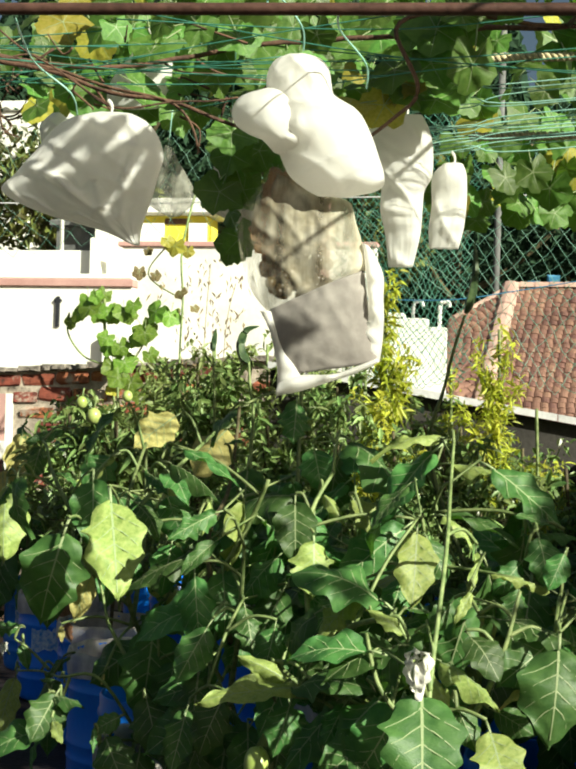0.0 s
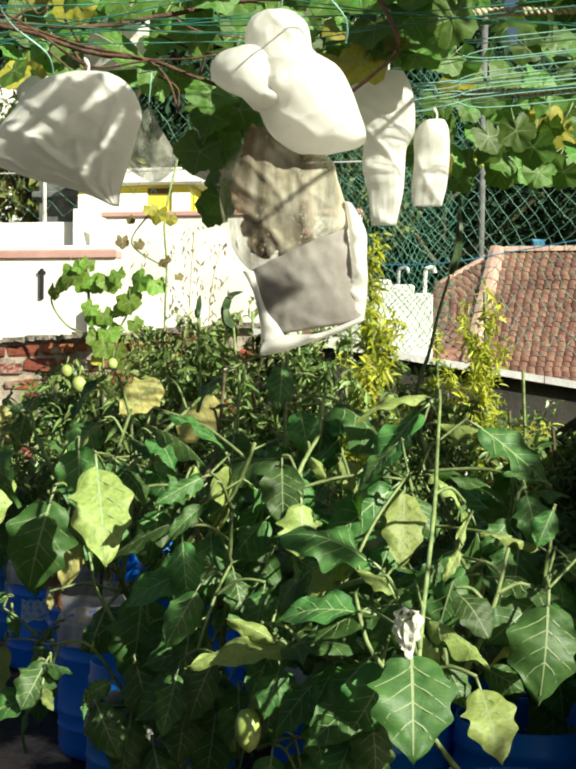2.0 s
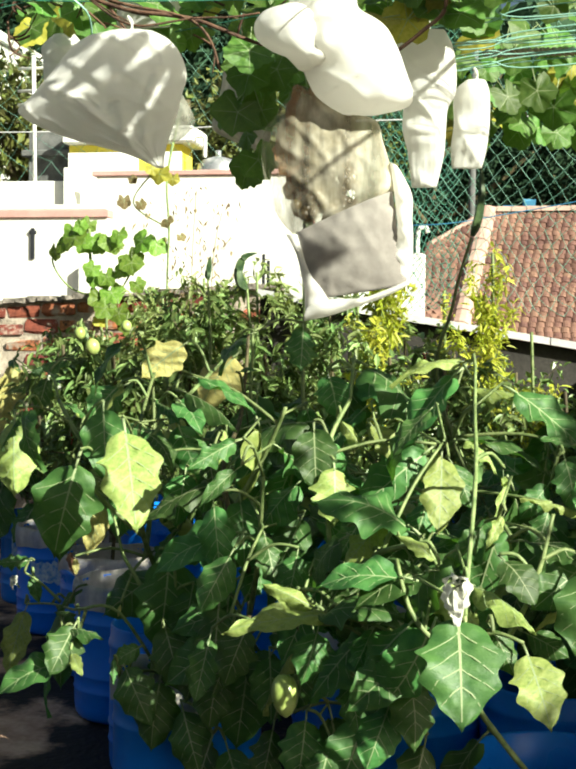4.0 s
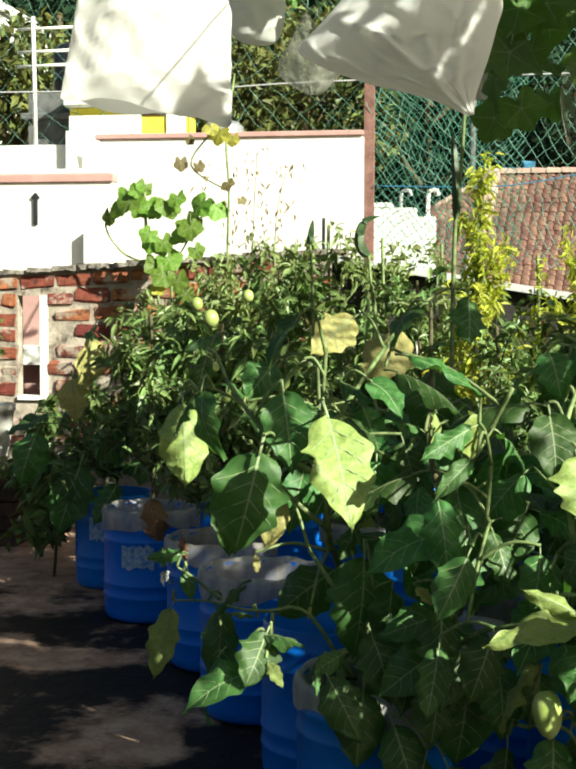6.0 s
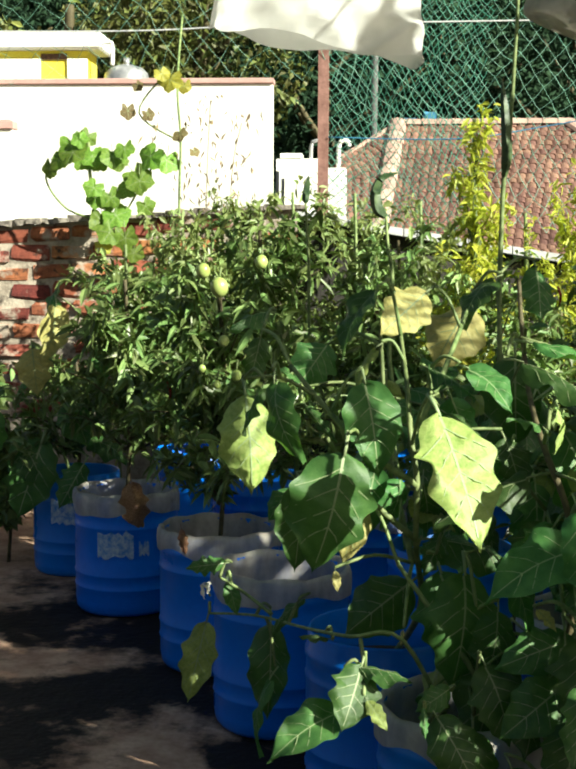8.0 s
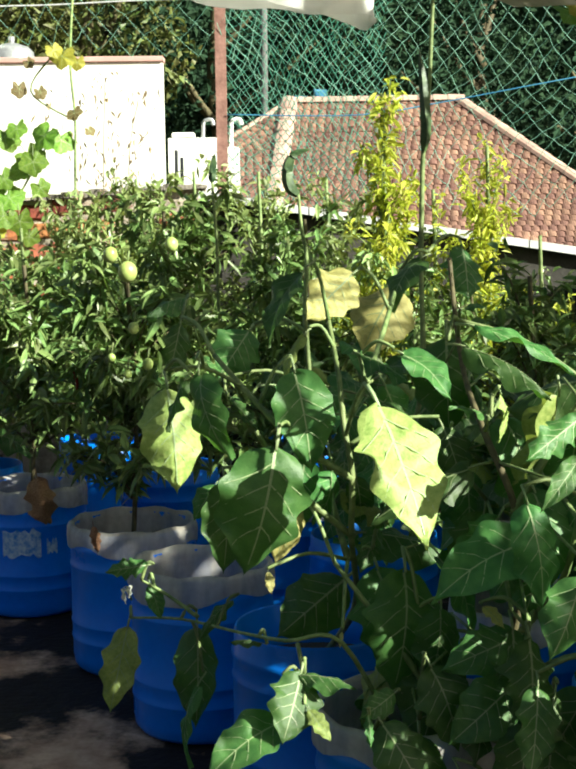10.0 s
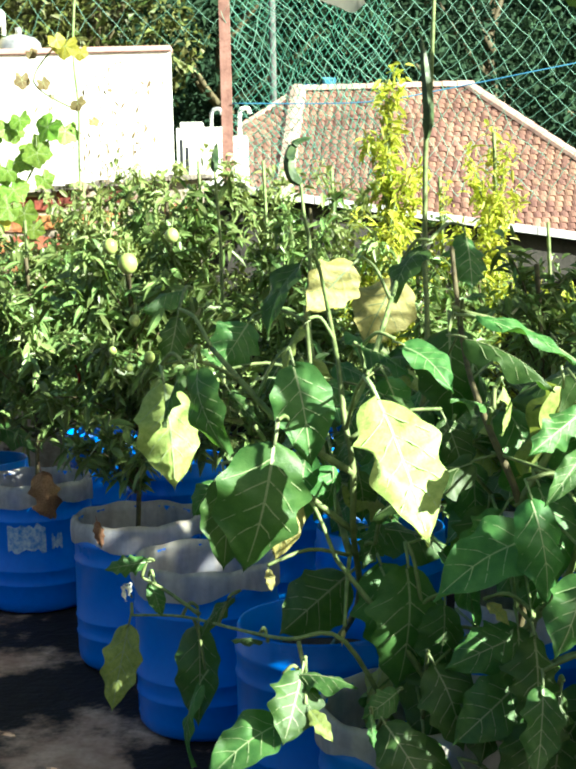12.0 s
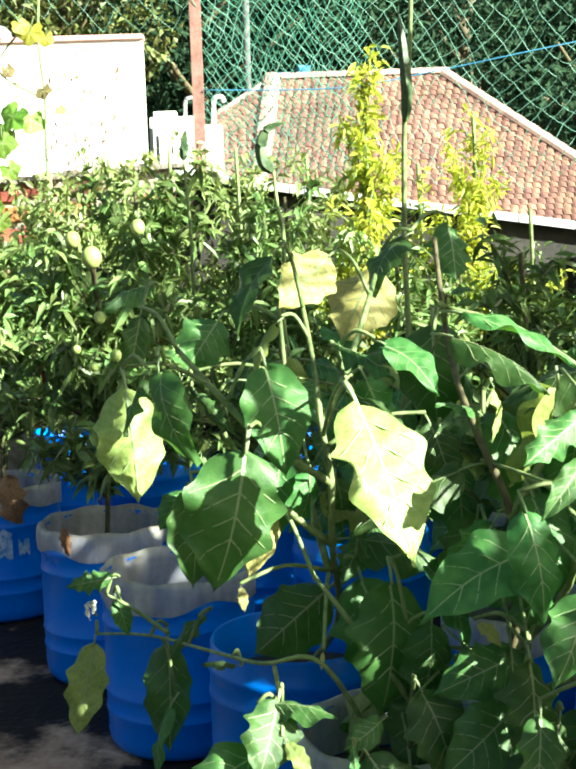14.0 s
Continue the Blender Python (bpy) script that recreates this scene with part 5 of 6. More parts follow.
# ---- fruit and flowers ----
for x, y, z, r in ((-0.384, 4.42, 1.220, 0.031), (-0.430, 4.42, 1.267, 0.024), (-0.263, 4.42, 1.293, 0.022), (-0.371, 4.42, 1.066, 0.018), (-0.335, 4.42, 0.966, 0.018), (-0.391, 4.42, 0.939, 0.014), (-0.434, 4.42, 0.985, 0.013)):
    f = thing("round_fruit", "small round pale green fruit on the bush", "fruit", (x, y, z), group="round fruit")
    s = Shape()
    r *= 0.85
    s.blob((x, y, z), (r, r, r * 1.12), 12, 8)
    part("flesh", s, (FRUIT,), f)
    s = Shape()
    s.tube([(x, y, z + r), (x + 0.004, y + 0.01, z + r + 0.03)], 0.003, 5)
    part("stalk", s, (STEM,), f)
for x, y, z in ((-0.60, 4.8, 0.86), (0.69, 5.3, 1.16)):
    s = Shape()
    s.tube(bend([(x, y, z + 0.05), (x + 0.012, y, z + 0.015), (x + 0.008, y, z - 0.015)], 4), [0.004, 0.005, 0.006, 0.006, 0.005, 0.005, 0.004, 0.003, 0.001], 7)
    part("chilli", s, (RED,), min((o for o in bpy.data.objects if o.name.startswith("chilli_plant")), key=lambda o: (o.matrix_basis.translation - Vector((x, y, 0.36))).length), "ripe red chilli")
s = Shape()
s.tube(bend([(0.62, 2.62, 0.58), (0.625, 2.61, 0.55), (0.63, 2.6, 0.50)], 5), [0.012, 0.016, 0.021, 0.024, 0.026, 0.027, 0.027, 0.025, 0.02, 0.013, 0.002], 10)
solo("aubergine_fruit", s, (FRUIT,), "pale green oblong aubergine hanging on its plant", "aubergine", smooth=True)

random.seed(31)
def flower(label, x, y, z, k0, n):
    fl = thing("wilted_flower", label, "flower", (x, y, z))
    SUNLIT.append(Vector((x, y, z)))
    for i in range(n):
        a = i * 6.283 / n + random.uniform(-0.3, 0.3)
        s = Shape()
        k = k0 * random.uniform(0.7, 1.25)
        b = Vector((x, y, z + 0.022 * k0 - 0.010 * k0 * (i % 3)))
        u = Vector((math.cos(a), math.sin(a), 0))
        pts = bend([b, b + u * 0.012 * k + Vector((0, 0, 0.014 * k)), b + u * 0.021 * k + Vector((0, 0, 0.002)), b + u * 0.019 * k + Vector((0, 0, -0.026 * k)), b + u * 0.010 * k + Vector((0, 0, -0.046 * k))], 4)
        sd = Vector((-math.sin(a), math.cos(a), random.uniform(-0.4, 0.4)))
        for j, p in enumerate(pts):
            w = k * (0.002 + 0.009 * math.sin(math.pi * (j + 1) / (len(pts) + 1)))
            cup = u * (0.005 * k * math.sin(j * 1.3 + i))
            s.v += [tuple(p - sd * w + cup), tuple(p - u * 0.004 * k), tuple(p + sd * w - cup)]
        for j in range(len(pts) - 1):
            s.face((3 * j, 3 * j + 1, 3 * j + 4, 3 * j + 3)), s.face((3 * j + 1, 3 * j + 2, 3 * j + 5, 3 * j + 4))
        part("petal", s, (PETAL,), fl)
    s = Shape()
    s.tube(bend([(x + 0.005, y + 0.06 * k0, z - 0.05 * k0), (x + 0.002, y + 0.02 * k0, z - 0.01 * k0), (x, y, z + 0.03 * k0)], 4), 0.005 * k0, 6)
    part("stalk", s, (STEM,), fl)
flower("wilting white aubergine flower on its stem", 0.985, 2.19, 0.835, 1.0, 7)
flower("tiny white flower on a sprawling branch", -0.300, 3.500, 0.573, 0.45, 5)

# dead leaf hanging over the labelled drum
s = lobed_leaf(5, -0.5, 0.8, 1.1, 0.12, 0.4)
ob = new("dead_leaf", s.mesh("dead_leaf", (LEAF_DEAD, LEAF_DEAD)))
ob.matrix_basis = toward((-0.80, 5.24, 0.50), (-0.76, 5.20, 0.33), (0.2, -0.9, 0.3))
tagged(ob, "shrivelled brown dead leaf hanging over a drum rim", "leaf")
ob = new("dead_leaf", lobed_leaf(9, -0.5, 0.5, 1.2, 0.12, 0.3).mesh("dead_leaf", (LEAF_DEAD, LEAF_DEAD)))
ob.matrix_basis = toward((-0.521, 4.585, 0.474), (-0.508, 4.570, 0.395), (0.1, -0.95, 0.2))
tagged(ob, "small curled dark brown leaf on a drum liner", "leaf")


# ---- white bucket by the brick wall ----
bk = thing("white_bucket", "worn white plastic bucket on a brick stand", "bucket", (-2.15, 6.9, 0.40))
s = Shape()
s.spin([(0.001, 0.0), (0.125, 0.0), (0.135, 0.02), (0.155, 0.20), (0.17, 0.30), (0.178, 0.30), (0.178, 0.335), (0.165, 0.335), (0.158, 0.30), (0.14, 0.1), (0.001, 0.09)], 28, 0, (-2.17, 6.9, 0.402))
part("body", s, (BUCKET,), bk)
s = Shape()
s.spin([(0.157, 0.0), (0.001, 0.02)], 20, 0, (-2.17, 6.9, 0.64), 0.03)
part("soil", s, (SOIL,), bk)
st = thing("brick_stand", "rough stack of dark bricks under the bucket", "brick stand", (-2.17, 6.9, 0))
for j in range(5):
    for i in range(2):
        q = Shape()
        q.box(-2.40 + 0.235 * i + 0.01 * (j % 2), -2.18 + 0.235 * i + 0.01 * (j % 2), 6.78 - 0.01 * j, 7.02, 0.001 + 0.08 * j, 0.078 + 0.08 * j, bev=0.006, jit=0.003)
        part("brick", q, (BRICK_DARK,), st, smooth=False)
small_plant("bucket_plant", "thin green plant growing in the white bucket", -2.2, 6.92, 0.6, 0.72, 0.22, 160, SMALL, 0.06, "bucket plant")


# ---- vine climbing over the brick wall ----
def vine_leaf(seed, wide=1.0):
    """A five-lobed grape or gourd leaf one across, foot at 0."""
    rnd = random.Random(seed)
    s = Shape()
    n = 30
    s.v.append((0, 0.34, 0.0))
    for i in range(n):
        a = -math.pi / 2 + 2 * math.pi * (i + 0.5) / n
        q = 0.5 + 0.055 * math.cos(5 * (a - math.pi / 2)) + (0.022 if i % 2 else -0.018) + rnd.uniform(-0.02, 0.02)
        notch = abs(((a + math.pi / 2 + math.pi) % (2 * math.pi)) - math.pi)
        q *= min(1.0, 0.35 + 1.3 * notch)
        x, y = wide * q * math.cos(a), 0.34 + q * math.sin(a) * 0.95
        s.v.append((x, y, -0.28 * (x * x + (y - 0.34) ** 2) + 0.05 * math.sin(3 * a + seed) + 0.10 * abs(x)))
    ring = []
    for i in range(n):
        a = Vector(s.v[1 + i])
        c = Vector(s.v[0]).lerp(a, 0.55)
        s.v.append((c.x, c.y, c.z * 0.5 + 0.025 * math.sin(5 * i)))
    for i in range(n):
        j = (i + 1) % n
        s.face((0, n + 1 + i, n + 1 + j))
        s.face((n + 1 + i, 1 + i, 1 + j, n + 1 + j))
    for k in range(5):
        i = (3 + 6 * k)
        a, c = Vector(s.v[1 + i]), Vector(s.v[n + 1 + i])
        z = Vector((0, 0, 0.007))
        d = Vector((-(a - Vector(s.v[0])).y, (a - Vector(s.v[0])).x, 0)).normalized() * 0.008
        b = len(s.v)
        o = Vector(s.v[0]) + z
        s.v += [tuple(o - d), tuple(o + d), tuple(c + z + d * 0.7), tuple(c + z - d * 0.7), tuple(a + z)]
        s.face((b, b + 3, b + 2, b + 1), 1)
        s.face((b + 3, b + 4, b + 2), 1)
    s.tube([(0, -0.3, -0.06), (0, 0.0, -0.02), (0, 0.3, -0.004)], 0.013, 4, 1)
    return s

VLEAF = {key: [vine_leaf(i, 0.9 + 0.1 * (i % 3)).mesh("vine_leaf", (mt, VEIN)) for i in range(5)] for key, mt in (("g", GRAPE), ("y", GRAPE_YEL), ("d", LEAF_DEAD), ("b", GOURD), ("w", WILTED))}

gv = thing("gourd_vine", "bright green vine climbing above the brick parapet", "vine", (-1.45, 7.6, 0.0))
for pts, r in (([(-1.3, 7.55, 0.0), (-1.35, 7.6, 1.0), (-1.45, 7.6, 1.61), (-1.47, 7.6, 1.9)], 0.010), ([(-1.45, 7.6, 1.5), (-1.6, 7.6, 1.56), (-1.70, 7.6, 1.72), (-1.6, 7.6, 1.88)], 0.006),
               ([(-1.0, 7.6, 0.0), (-0.99, 7.6, 1.5), (-0.98, 7.6, 1.9), (-1.0, 7.62, 2.2), (-1.03, 8.0, 2.62)], 0.007), ([(-0.98, 7.6, 1.9), (-1.2, 7.6, 2.05), (-1.06, 7.6, 2.25)], 0.005), ([(-1.35, 7.6, 1.4), (-1.2, 7.6, 1.66), (-1.1, 7.6, 1.82)], 0.006),
               ([(-0.86, 7.62, 0.0), (-0.85, 7.62, 1.5), (-0.83, 7.65, 2.12)], 0.0025), ([(-0.7, 7.6, 0.0), (-0.72, 7.6, 1.55), (-0.66, 7.6, 2.0)], 0.0025)):
    s = Shape()
    s.tube(bend(pts), r, 5)
    part("stem", s, (DRY if r < 0.005 else STEM,), gv)
random.seed(21)
GOURD_LEAVES = ((-1.56, 1.87, 0.19, "b"), (-1.46, 1.92, 0.12, "b"), (-1.39, 1.80, 0.16, "b"), (-1.27, 1.85, 0.14, "b"), (-1.10, 1.81, 0.18, "b"), (-1.19, 1.69, 0.17, "b"), (-1.41, 1.65, 0.13, "b"), (-1.35, 1.50, 0.18, "b"), (-1.51, 1.80, 0.14, "b"), (-1.61, 1.80, 0.13, "b"), (-1.32, 1.41, 0.17, "b"), (-1.37, 1.59, 0.14, "b"), (-1.02, 2.20, 0.19, "y"), (-1.08, 2.23, 0.13, "y"), (-0.96, 2.18, 0.13, "y"), (-1.26, 2.05, 0.14, "w"), (-1.16, 2.03, 0.11, "w"), (-0.98, 1.92, 0.12, "w"), (-1.22, 2.18, 0.09, "w"), (-0.92, 1.84, 0.09, "w"), (-1.18, 1.56, 0.12, "b"), (-1.25, 1.65, 0.13, "b"), (-1.40, 1.34, 0.16, "y"), (-1.23, 1.32, 0.13, "b"))
for x, z, w, key in GOURD_LEAVES + tuple((x + 0.05 * (-1) ** i, z - 0.045 + 0.03 * (i % 3), w, key) for i, (x, z, w, key) in enumerate(GOURD_LEAVES[:12])):
    b = Vector((x, 7.58 + random.uniform(-0.04, 0.04), z + 0.3 * w))
    part("leaf", VLEAF[key][random.randrange(5)], None, gv, m=toward(b, b + Vector((random.uniform(-0.8, 0.8), random.uniform(-0.6, 0.3), -1)), (random.uniform(-0.6, 0.6), -1, random.uniform(0.0, 0.7)), w * (0.86 if key == "b" else 0.66)))


q = Shape()
for x0, z0, z1, n in ((-0.98, 1.5, 2.2, 26), (-0.84, 1.5, 2.15, 34), (-0.69, 1.5, 2.1, 30), (-1.12, 1.8, 2.1, 14), (-0.78, 1.5, 2.0, 26), (-0.60, 1.6, 2.1, 10), (-0.9, 1.5, 1.8, 18)):
    for i in range(n):
        z = random.uniform(z0, z1)
        quad_leaf(q, (x0 + random.gauss(0, 0.03), 7.6 + random.gauss(0, 0.02), z), rand_dir(-1.4), rand_dir(), random.uniform(0.02, 0.07), random.uniform(0.004, 0.018))
f = part("dry_leaves", q, (DRY,), gv, "dry shrivelled vine leaves", smooth=False)
f["kind"] = "stuff"


# ---- pergola with grape vine ----
pg = thing("pergola_pipe", "brown steel pipe carrying the vine net", "pipe", (0.7, 1.6, 1.76))
s = Shape()
s.tube([(-1.523, 1.616, 1.824), (0.473, 1.6, 1.770), (1.205, 1.6, 1.746), (3.117, 1.584, 1.692)], 0.0079, 10)
part("rail", s, (PIPE,), pg)
for x in (-1.523, 3.117):
    s = Shape()
    s.tube([(x, 1.6, 0.0), (x, 1.6, 1.83 if x < 0 else 1.70)], 0.016, 10)
    part("post", s, (PIPE,), pg)

gr = thing("grape_vine", "grape vine with green and yellowing leaves over the pergola", "vine", (1.6, 2.6, 0.0))
for pts, r in (([(2.6, 3.0, 0.0), (2.5, 2.9, 1.2), (2.0, 2.8, 1.95), (1.2, 2.6, 2.02), (0.915, 2.35, 1.97), (0.944, 2.3, 1.837), (0.90, 2.33, 1.79), (0.80, 2.4, 1.73)], 0.009),
               ([(1.2, 2.6, 2.02), (0.7, 2.6, 2.0), (0.3, 2.45, 1.92), (0.1, 2.3, 1.92), (-0.3, 2.3, 1.95)], 0.009), ([(-0.2, 2.2, 1.96), (0.165, 2.3, 1.90), (0.359, 2.3, 1.84), (0.565, 2.32, 1.79), (0.66, 2.36, 1.76)], 0.008),
               ([(0.1, 2.32, 1.93), (0.3, 2.33, 1.87), (0.5, 2.3, 1.80), (0.55, 2.3, 1.72)], 0.006), ([(0.3, 2.3, 1.86), (0.42, 2.28, 1.80), (0.62, 2.3, 1.82)], 0.004), ([(0.2, 2.2, 1.93), (0.36, 2.2, 1.82), (0.42, 2.2, 1.79)], 0.003),
               ([(1.2, 2.6, 2.02), (1.6, 1.4, 2.1), (1.4, 0.4, 2.15)], 0.009), ([(2.0, 2.8, 1.95), (2.4, 1.6, 2.1), (2.2, 0.2, 2.2)], 0.009)):
    p = bend(pts, 8)
    s = Shape()
    s.tube([q + noise.noise_vector(q * 9) * 0.012 for q in p], [0.62 * r * (1 - 0.4 * i / len(p)) for i in range(len(p))], 6)
    part("cane", s, (BARK,), gr)
random.seed(6)
for i in range(34):
    a = Vector((random.uniform(0.05, 0.62), random.uniform(2.34, 2.6), random.uniform(1.83, 1.97)))
    b = a + Vector((random.uniform(-0.12, 0.14), random.uniform(-0.05, 0.05), random.uniform(-0.09, 0.06)))
    s = Shape()
    s.tube(bend([a, (a + b) / 2 + rand_dir() * 0.025, b], 4), [0.0028 - 0.0002 * k for k in range(9)], 5)
    part("twig", s, (BARK,), gr)
random.seed(5)
def shades(p):
    """Whether a leaf of the roof at p would stand between the sun and a sunlit leaf below."""
    return any(0.2 < (p - q).dot(SUN) and (p - q).cross(SUN).length < 0.11 for q in SUNLIT)

def hang_leaf(x, y, z, w, key):
    b = Vector((x, y, z))
    # the roof thins out on the side of the added wall
    if shades(b) or (x > 1.187 + -0.036 * y and z > 1.26 + 0.269 * y and random.random() < 0.85):
        return
    part("leaf", VLEAF[key][random.randrange(5)], None, gr, m=toward(b, b + Vector((random.uniform(-0.7, 0.7), random.uniform(-0.6, 0.3), random.uniform(-1.1, -0.1))), (random.uniform(-0.5, 0.6), -0.8, random.uniform(0.2, 1.2)), w))
for i in range(110):
    x, y = random.uniform(0.0, 1.35), random.uniform(2.4, 3.0)
    hang_leaf(x, y, 1.93 + 0.12 * (y - 2.3) + random.uniform(-0.06, 0.12), random.uniform(0.06, 0.115), "y" if random.random() < 0.05 else "g")
for i in range(150):
    y = random.uniform(3.6, 5.0)
    x = 1.19 + y * random.uniform(-0.42, 0.03)
    hang_leaf(x, y, 1.26 + y * random.uniform((0.20 if x > 0.95 else 0.225) if x > 0.5 else 0.235, 0.315), random.uniform(0.09, 0.15), "y" if random.random() < 0.06 else "g")
for i in range(140):
    y = random.uniform(4.0, 5.4)
    hang_leaf(1.19 + y * random.uniform(-0.42, 0.03), y, 1.26 + y * random.uniform(0.285, 0.345), random.uniform(0.10, 0.16), "y" if random.random() < 0.06 else "g")
for i in range(14):
    hang_leaf(random.uniform(0.80, 0.98), random.uniform(2.42, 2.6), random.uniform(1.83, 1.96), random.uniform(0.08, 0.11), "y" if i % 3 == 0 else "g")
for i in range(50):
    hang_leaf(random.uniform(0.80, 1.32), random.uniform(4.2, 4.9), random.uniform(1.98, 2.3), random.uniform(0.09, 0.14), "y" if i % 9 == 0 else "g")
for i in range(40):
    hang_leaf(random.uniform(0.53, 0.70), random.uniform(2.5, 2.75), random.uniform(1.60, 1.84), random.uniform(0.06, 0.10), "g")
# unseen roof leaves, added overhead to shade and dapple what stands below
s = Shape()
for i in range(2200):
    x, y = random.uniform(-1.2, 3.6), random.uniform(-2.2, 2.3)
    if noise.noise(Vector((x * 1.5, y * 1.5, 3.3))) < 0.08 or (x < 0.6 and random.random() < 0.6) or (y > 1.0 and 0.3 < x < 1.9) or x > 2.4:
        continue
    z = 2.12 + 0.1 * noise.noise(Vector((x, y, 0))) + random.uniform(-0.04, 0.22)
    if shades(Vector((x, y, z))):
        continue
    quad_leaf(s, (x, y, z), rand_dir(-0.3), rand_dir(1.2), random.uniform(0.09, 0.15), random.uniform(0.09, 0.14))
for i in range(15):
    quad_leaf(s, (random.uniform(1.18, 1.56), random.uniform(1.36, 1.70), random.uniform(2.22, 2.32)), rand_dir(-0.3), rand_dir(1.2), random.uniform(0.08, 0.13), random.uniform(0.08, 0.12))
for i in range(14):
    p = Vector((random.uniform(0.98, 1.30), random.uniform(1.40, 1.78), random.uniform(2.15, 2.26)))
    if not shades(p):
        quad_leaf(s, p, rand_dir(-0.3), rand_dir(1.2), random.uniform(0.09, 0.13), random.uniform(0.09, 0.12))
for i in range(800):
    p = Vector((random.uniform(-2.0, -0.7), random.uniform(3.8, 5.6), 0))
    p += SUN * (random.uniform(2.16, 2.3) / SUN.z)
    if not shades(p):
        quad_leaf(s, p, rand_dir(-0.3), rand_dir(1.2), random.uniform(0.10, 0.15), random.uniform(0.10, 0.14))
# unseen clumps added to the roof, which keep the sun off these places below
for q in ((0.377, 2.933, 0.832), (0.449, 2.751, 0.775), (-0.744, 6.361, 0.228), (-0.70, 6.36, 0.28), (0.031, 5.063, 0.21), (0.06, 5.06, 0.26), (-1.31, 4.845, 0.0), (-1.226, 4.803, 0.0), (-1.16, 4.80, 0.0)):
    for i in range(9):
        p = Vector(q) + SUN * ((random.uniform(2.16, 2.28) - q[2]) / SUN.z) + rand_dir() * random.uniform(0.0, 0.06)
        if not any((p - u).cross(SUN).length < 0.07 for u in SUNLIT):
            quad_leaf(s, p, rand_dir(-0.3), rand_dir(1.2), random.uniform(0.10, 0.14), random.uniform(0.10, 0.13))
# more unseen leaves, added beyond the side wall to shade the drums
SHADE_LINE = bend([(1.72, 3.8, 2.2), (1.95, 3.45, 2.2), (2.5, 2.5, 2.2), (2.84, 1.6, 2.2)], 12) + bend([(2.16, 4.07, 2.25), (2.62, 3.47, 2.25), (2.86, 2.84, 2.25), (3.18, 2.1, 2.25)], 8)
for i in range(800):
    c = random.choice(SHADE_LINE)
    p = Vector((c.x + random.uniform(-0.20, 0.32), c.y + random.uniform(-0.25, 0.2), c.z + random.uniform(-0.04, 0.12)))
    if not shades(p):
        quad_leaf(s, p, rand_dir(-0.3), rand_dir(1.2), random.uniform(0.10, 0.15), random.uniform(0.10, 0.14))
for i in range(2800):
    p = Vector((random.uniform(2.3, 4.3), random.uniform(0.2, 2.2), random.uniform(2.15, 2.35)))
    if not shades(p):
        quad_leaf(s, p, rand_dir(-0.3), rand_dir(1.2), random.uniform(0.10, 0.16), random.uniform(0.10, 0.15))
for i in range(50):
    quad_leaf(s, (random.uniform(3.2, 3.45), random.uniform(1.1, 1.45), random.uniform(2.15, 2.3)), rand_dir(-0.3), rand_dir(1.2), random.uniform(0.10, 0.15), random.uniform(0.10, 0.14))
f = part("roof_foliage", s, (GRAPE,), gr, "unseen vine leaves overhead, added to shade the terrace", smooth=False)
f["kind"] = "stuff"

tn = thing("trellis_net", "turquoise nylon strings and net under the grape vine", "net", (1.0, 2.8, 1.9))
s = Shape()
random.seed(9)
for i in range(16):
    z = 1.82 + 0.0078 * i + random.uniform(-0.012, 0.012)
    y = 2.82 + random.uniform(-0.05, 0.05)
    pts = [(0.89 + random.uniform(-0.05, 0.05), y, z - 0.014), (1.0, y, z + random.uniform(-0.014, 0.014)), (1.13, y, z + 0.012 + random.uniform(-0.014, 0.014)), (1.8, y, z + 0.06)]
    s = Shape()
    s.tube(bend(pts, 5), 0.0014, 4)
    part("string", s, (NET_CYAN,), tn)
for i in range(18):
    x0, z0 = random.uniform(-0.4, 1.3), 1.86 + random.uniform(0, 0.1)
    a = random.uniform(-1, 1)
    pts = [(x0 - 0.5, 2.25 + random.uniform(-0.05, 0.3), z0 + 0.10 * a), (x0, 2.35, z0), (x0 + 0.5, 2.3 + random.uniform(0, 0.2), z0 - 0.07 * a + 0.03)]
    s = Shape()
    s.tube(bend(pts, 5), 0.0013, 4)
    part("string", s, (NET,), tn)
for x, z0 in ((0.315, 1.79), (0.735, 1.90), (0.85, 1.83)):
    s = Shape()
    s.tube(bend([(1.187 + (x - 1.187) * 0.8, 1.61, 1.762), (x - 0.02, 2.15, z0 + 0.06), (x + 0.01, 2.25, z0 + 0.03), (x + 0.005, 2.3, z0)], 5), 0.0016, 5)
    part("tie", s, (NET_CYAN,), tn)
for z, y in ((2.066, 3.0), (1.93, 3.2)):
    s = Shape()
    for k in (0, 1):
        s.tube([(0.98 + 0.004 * i, y + 0.005 * math.cos(i * 0.9 + k * 3.14), z + 0.006 * math.sin(i * 0.9 + k * 3.14)) for i in range(160)], 0.006, 5)
    solo("straw_rope", s, (ROPE,), "twisted straw coloured rope under the vine", "rope", "straw ropes", smooth=True)


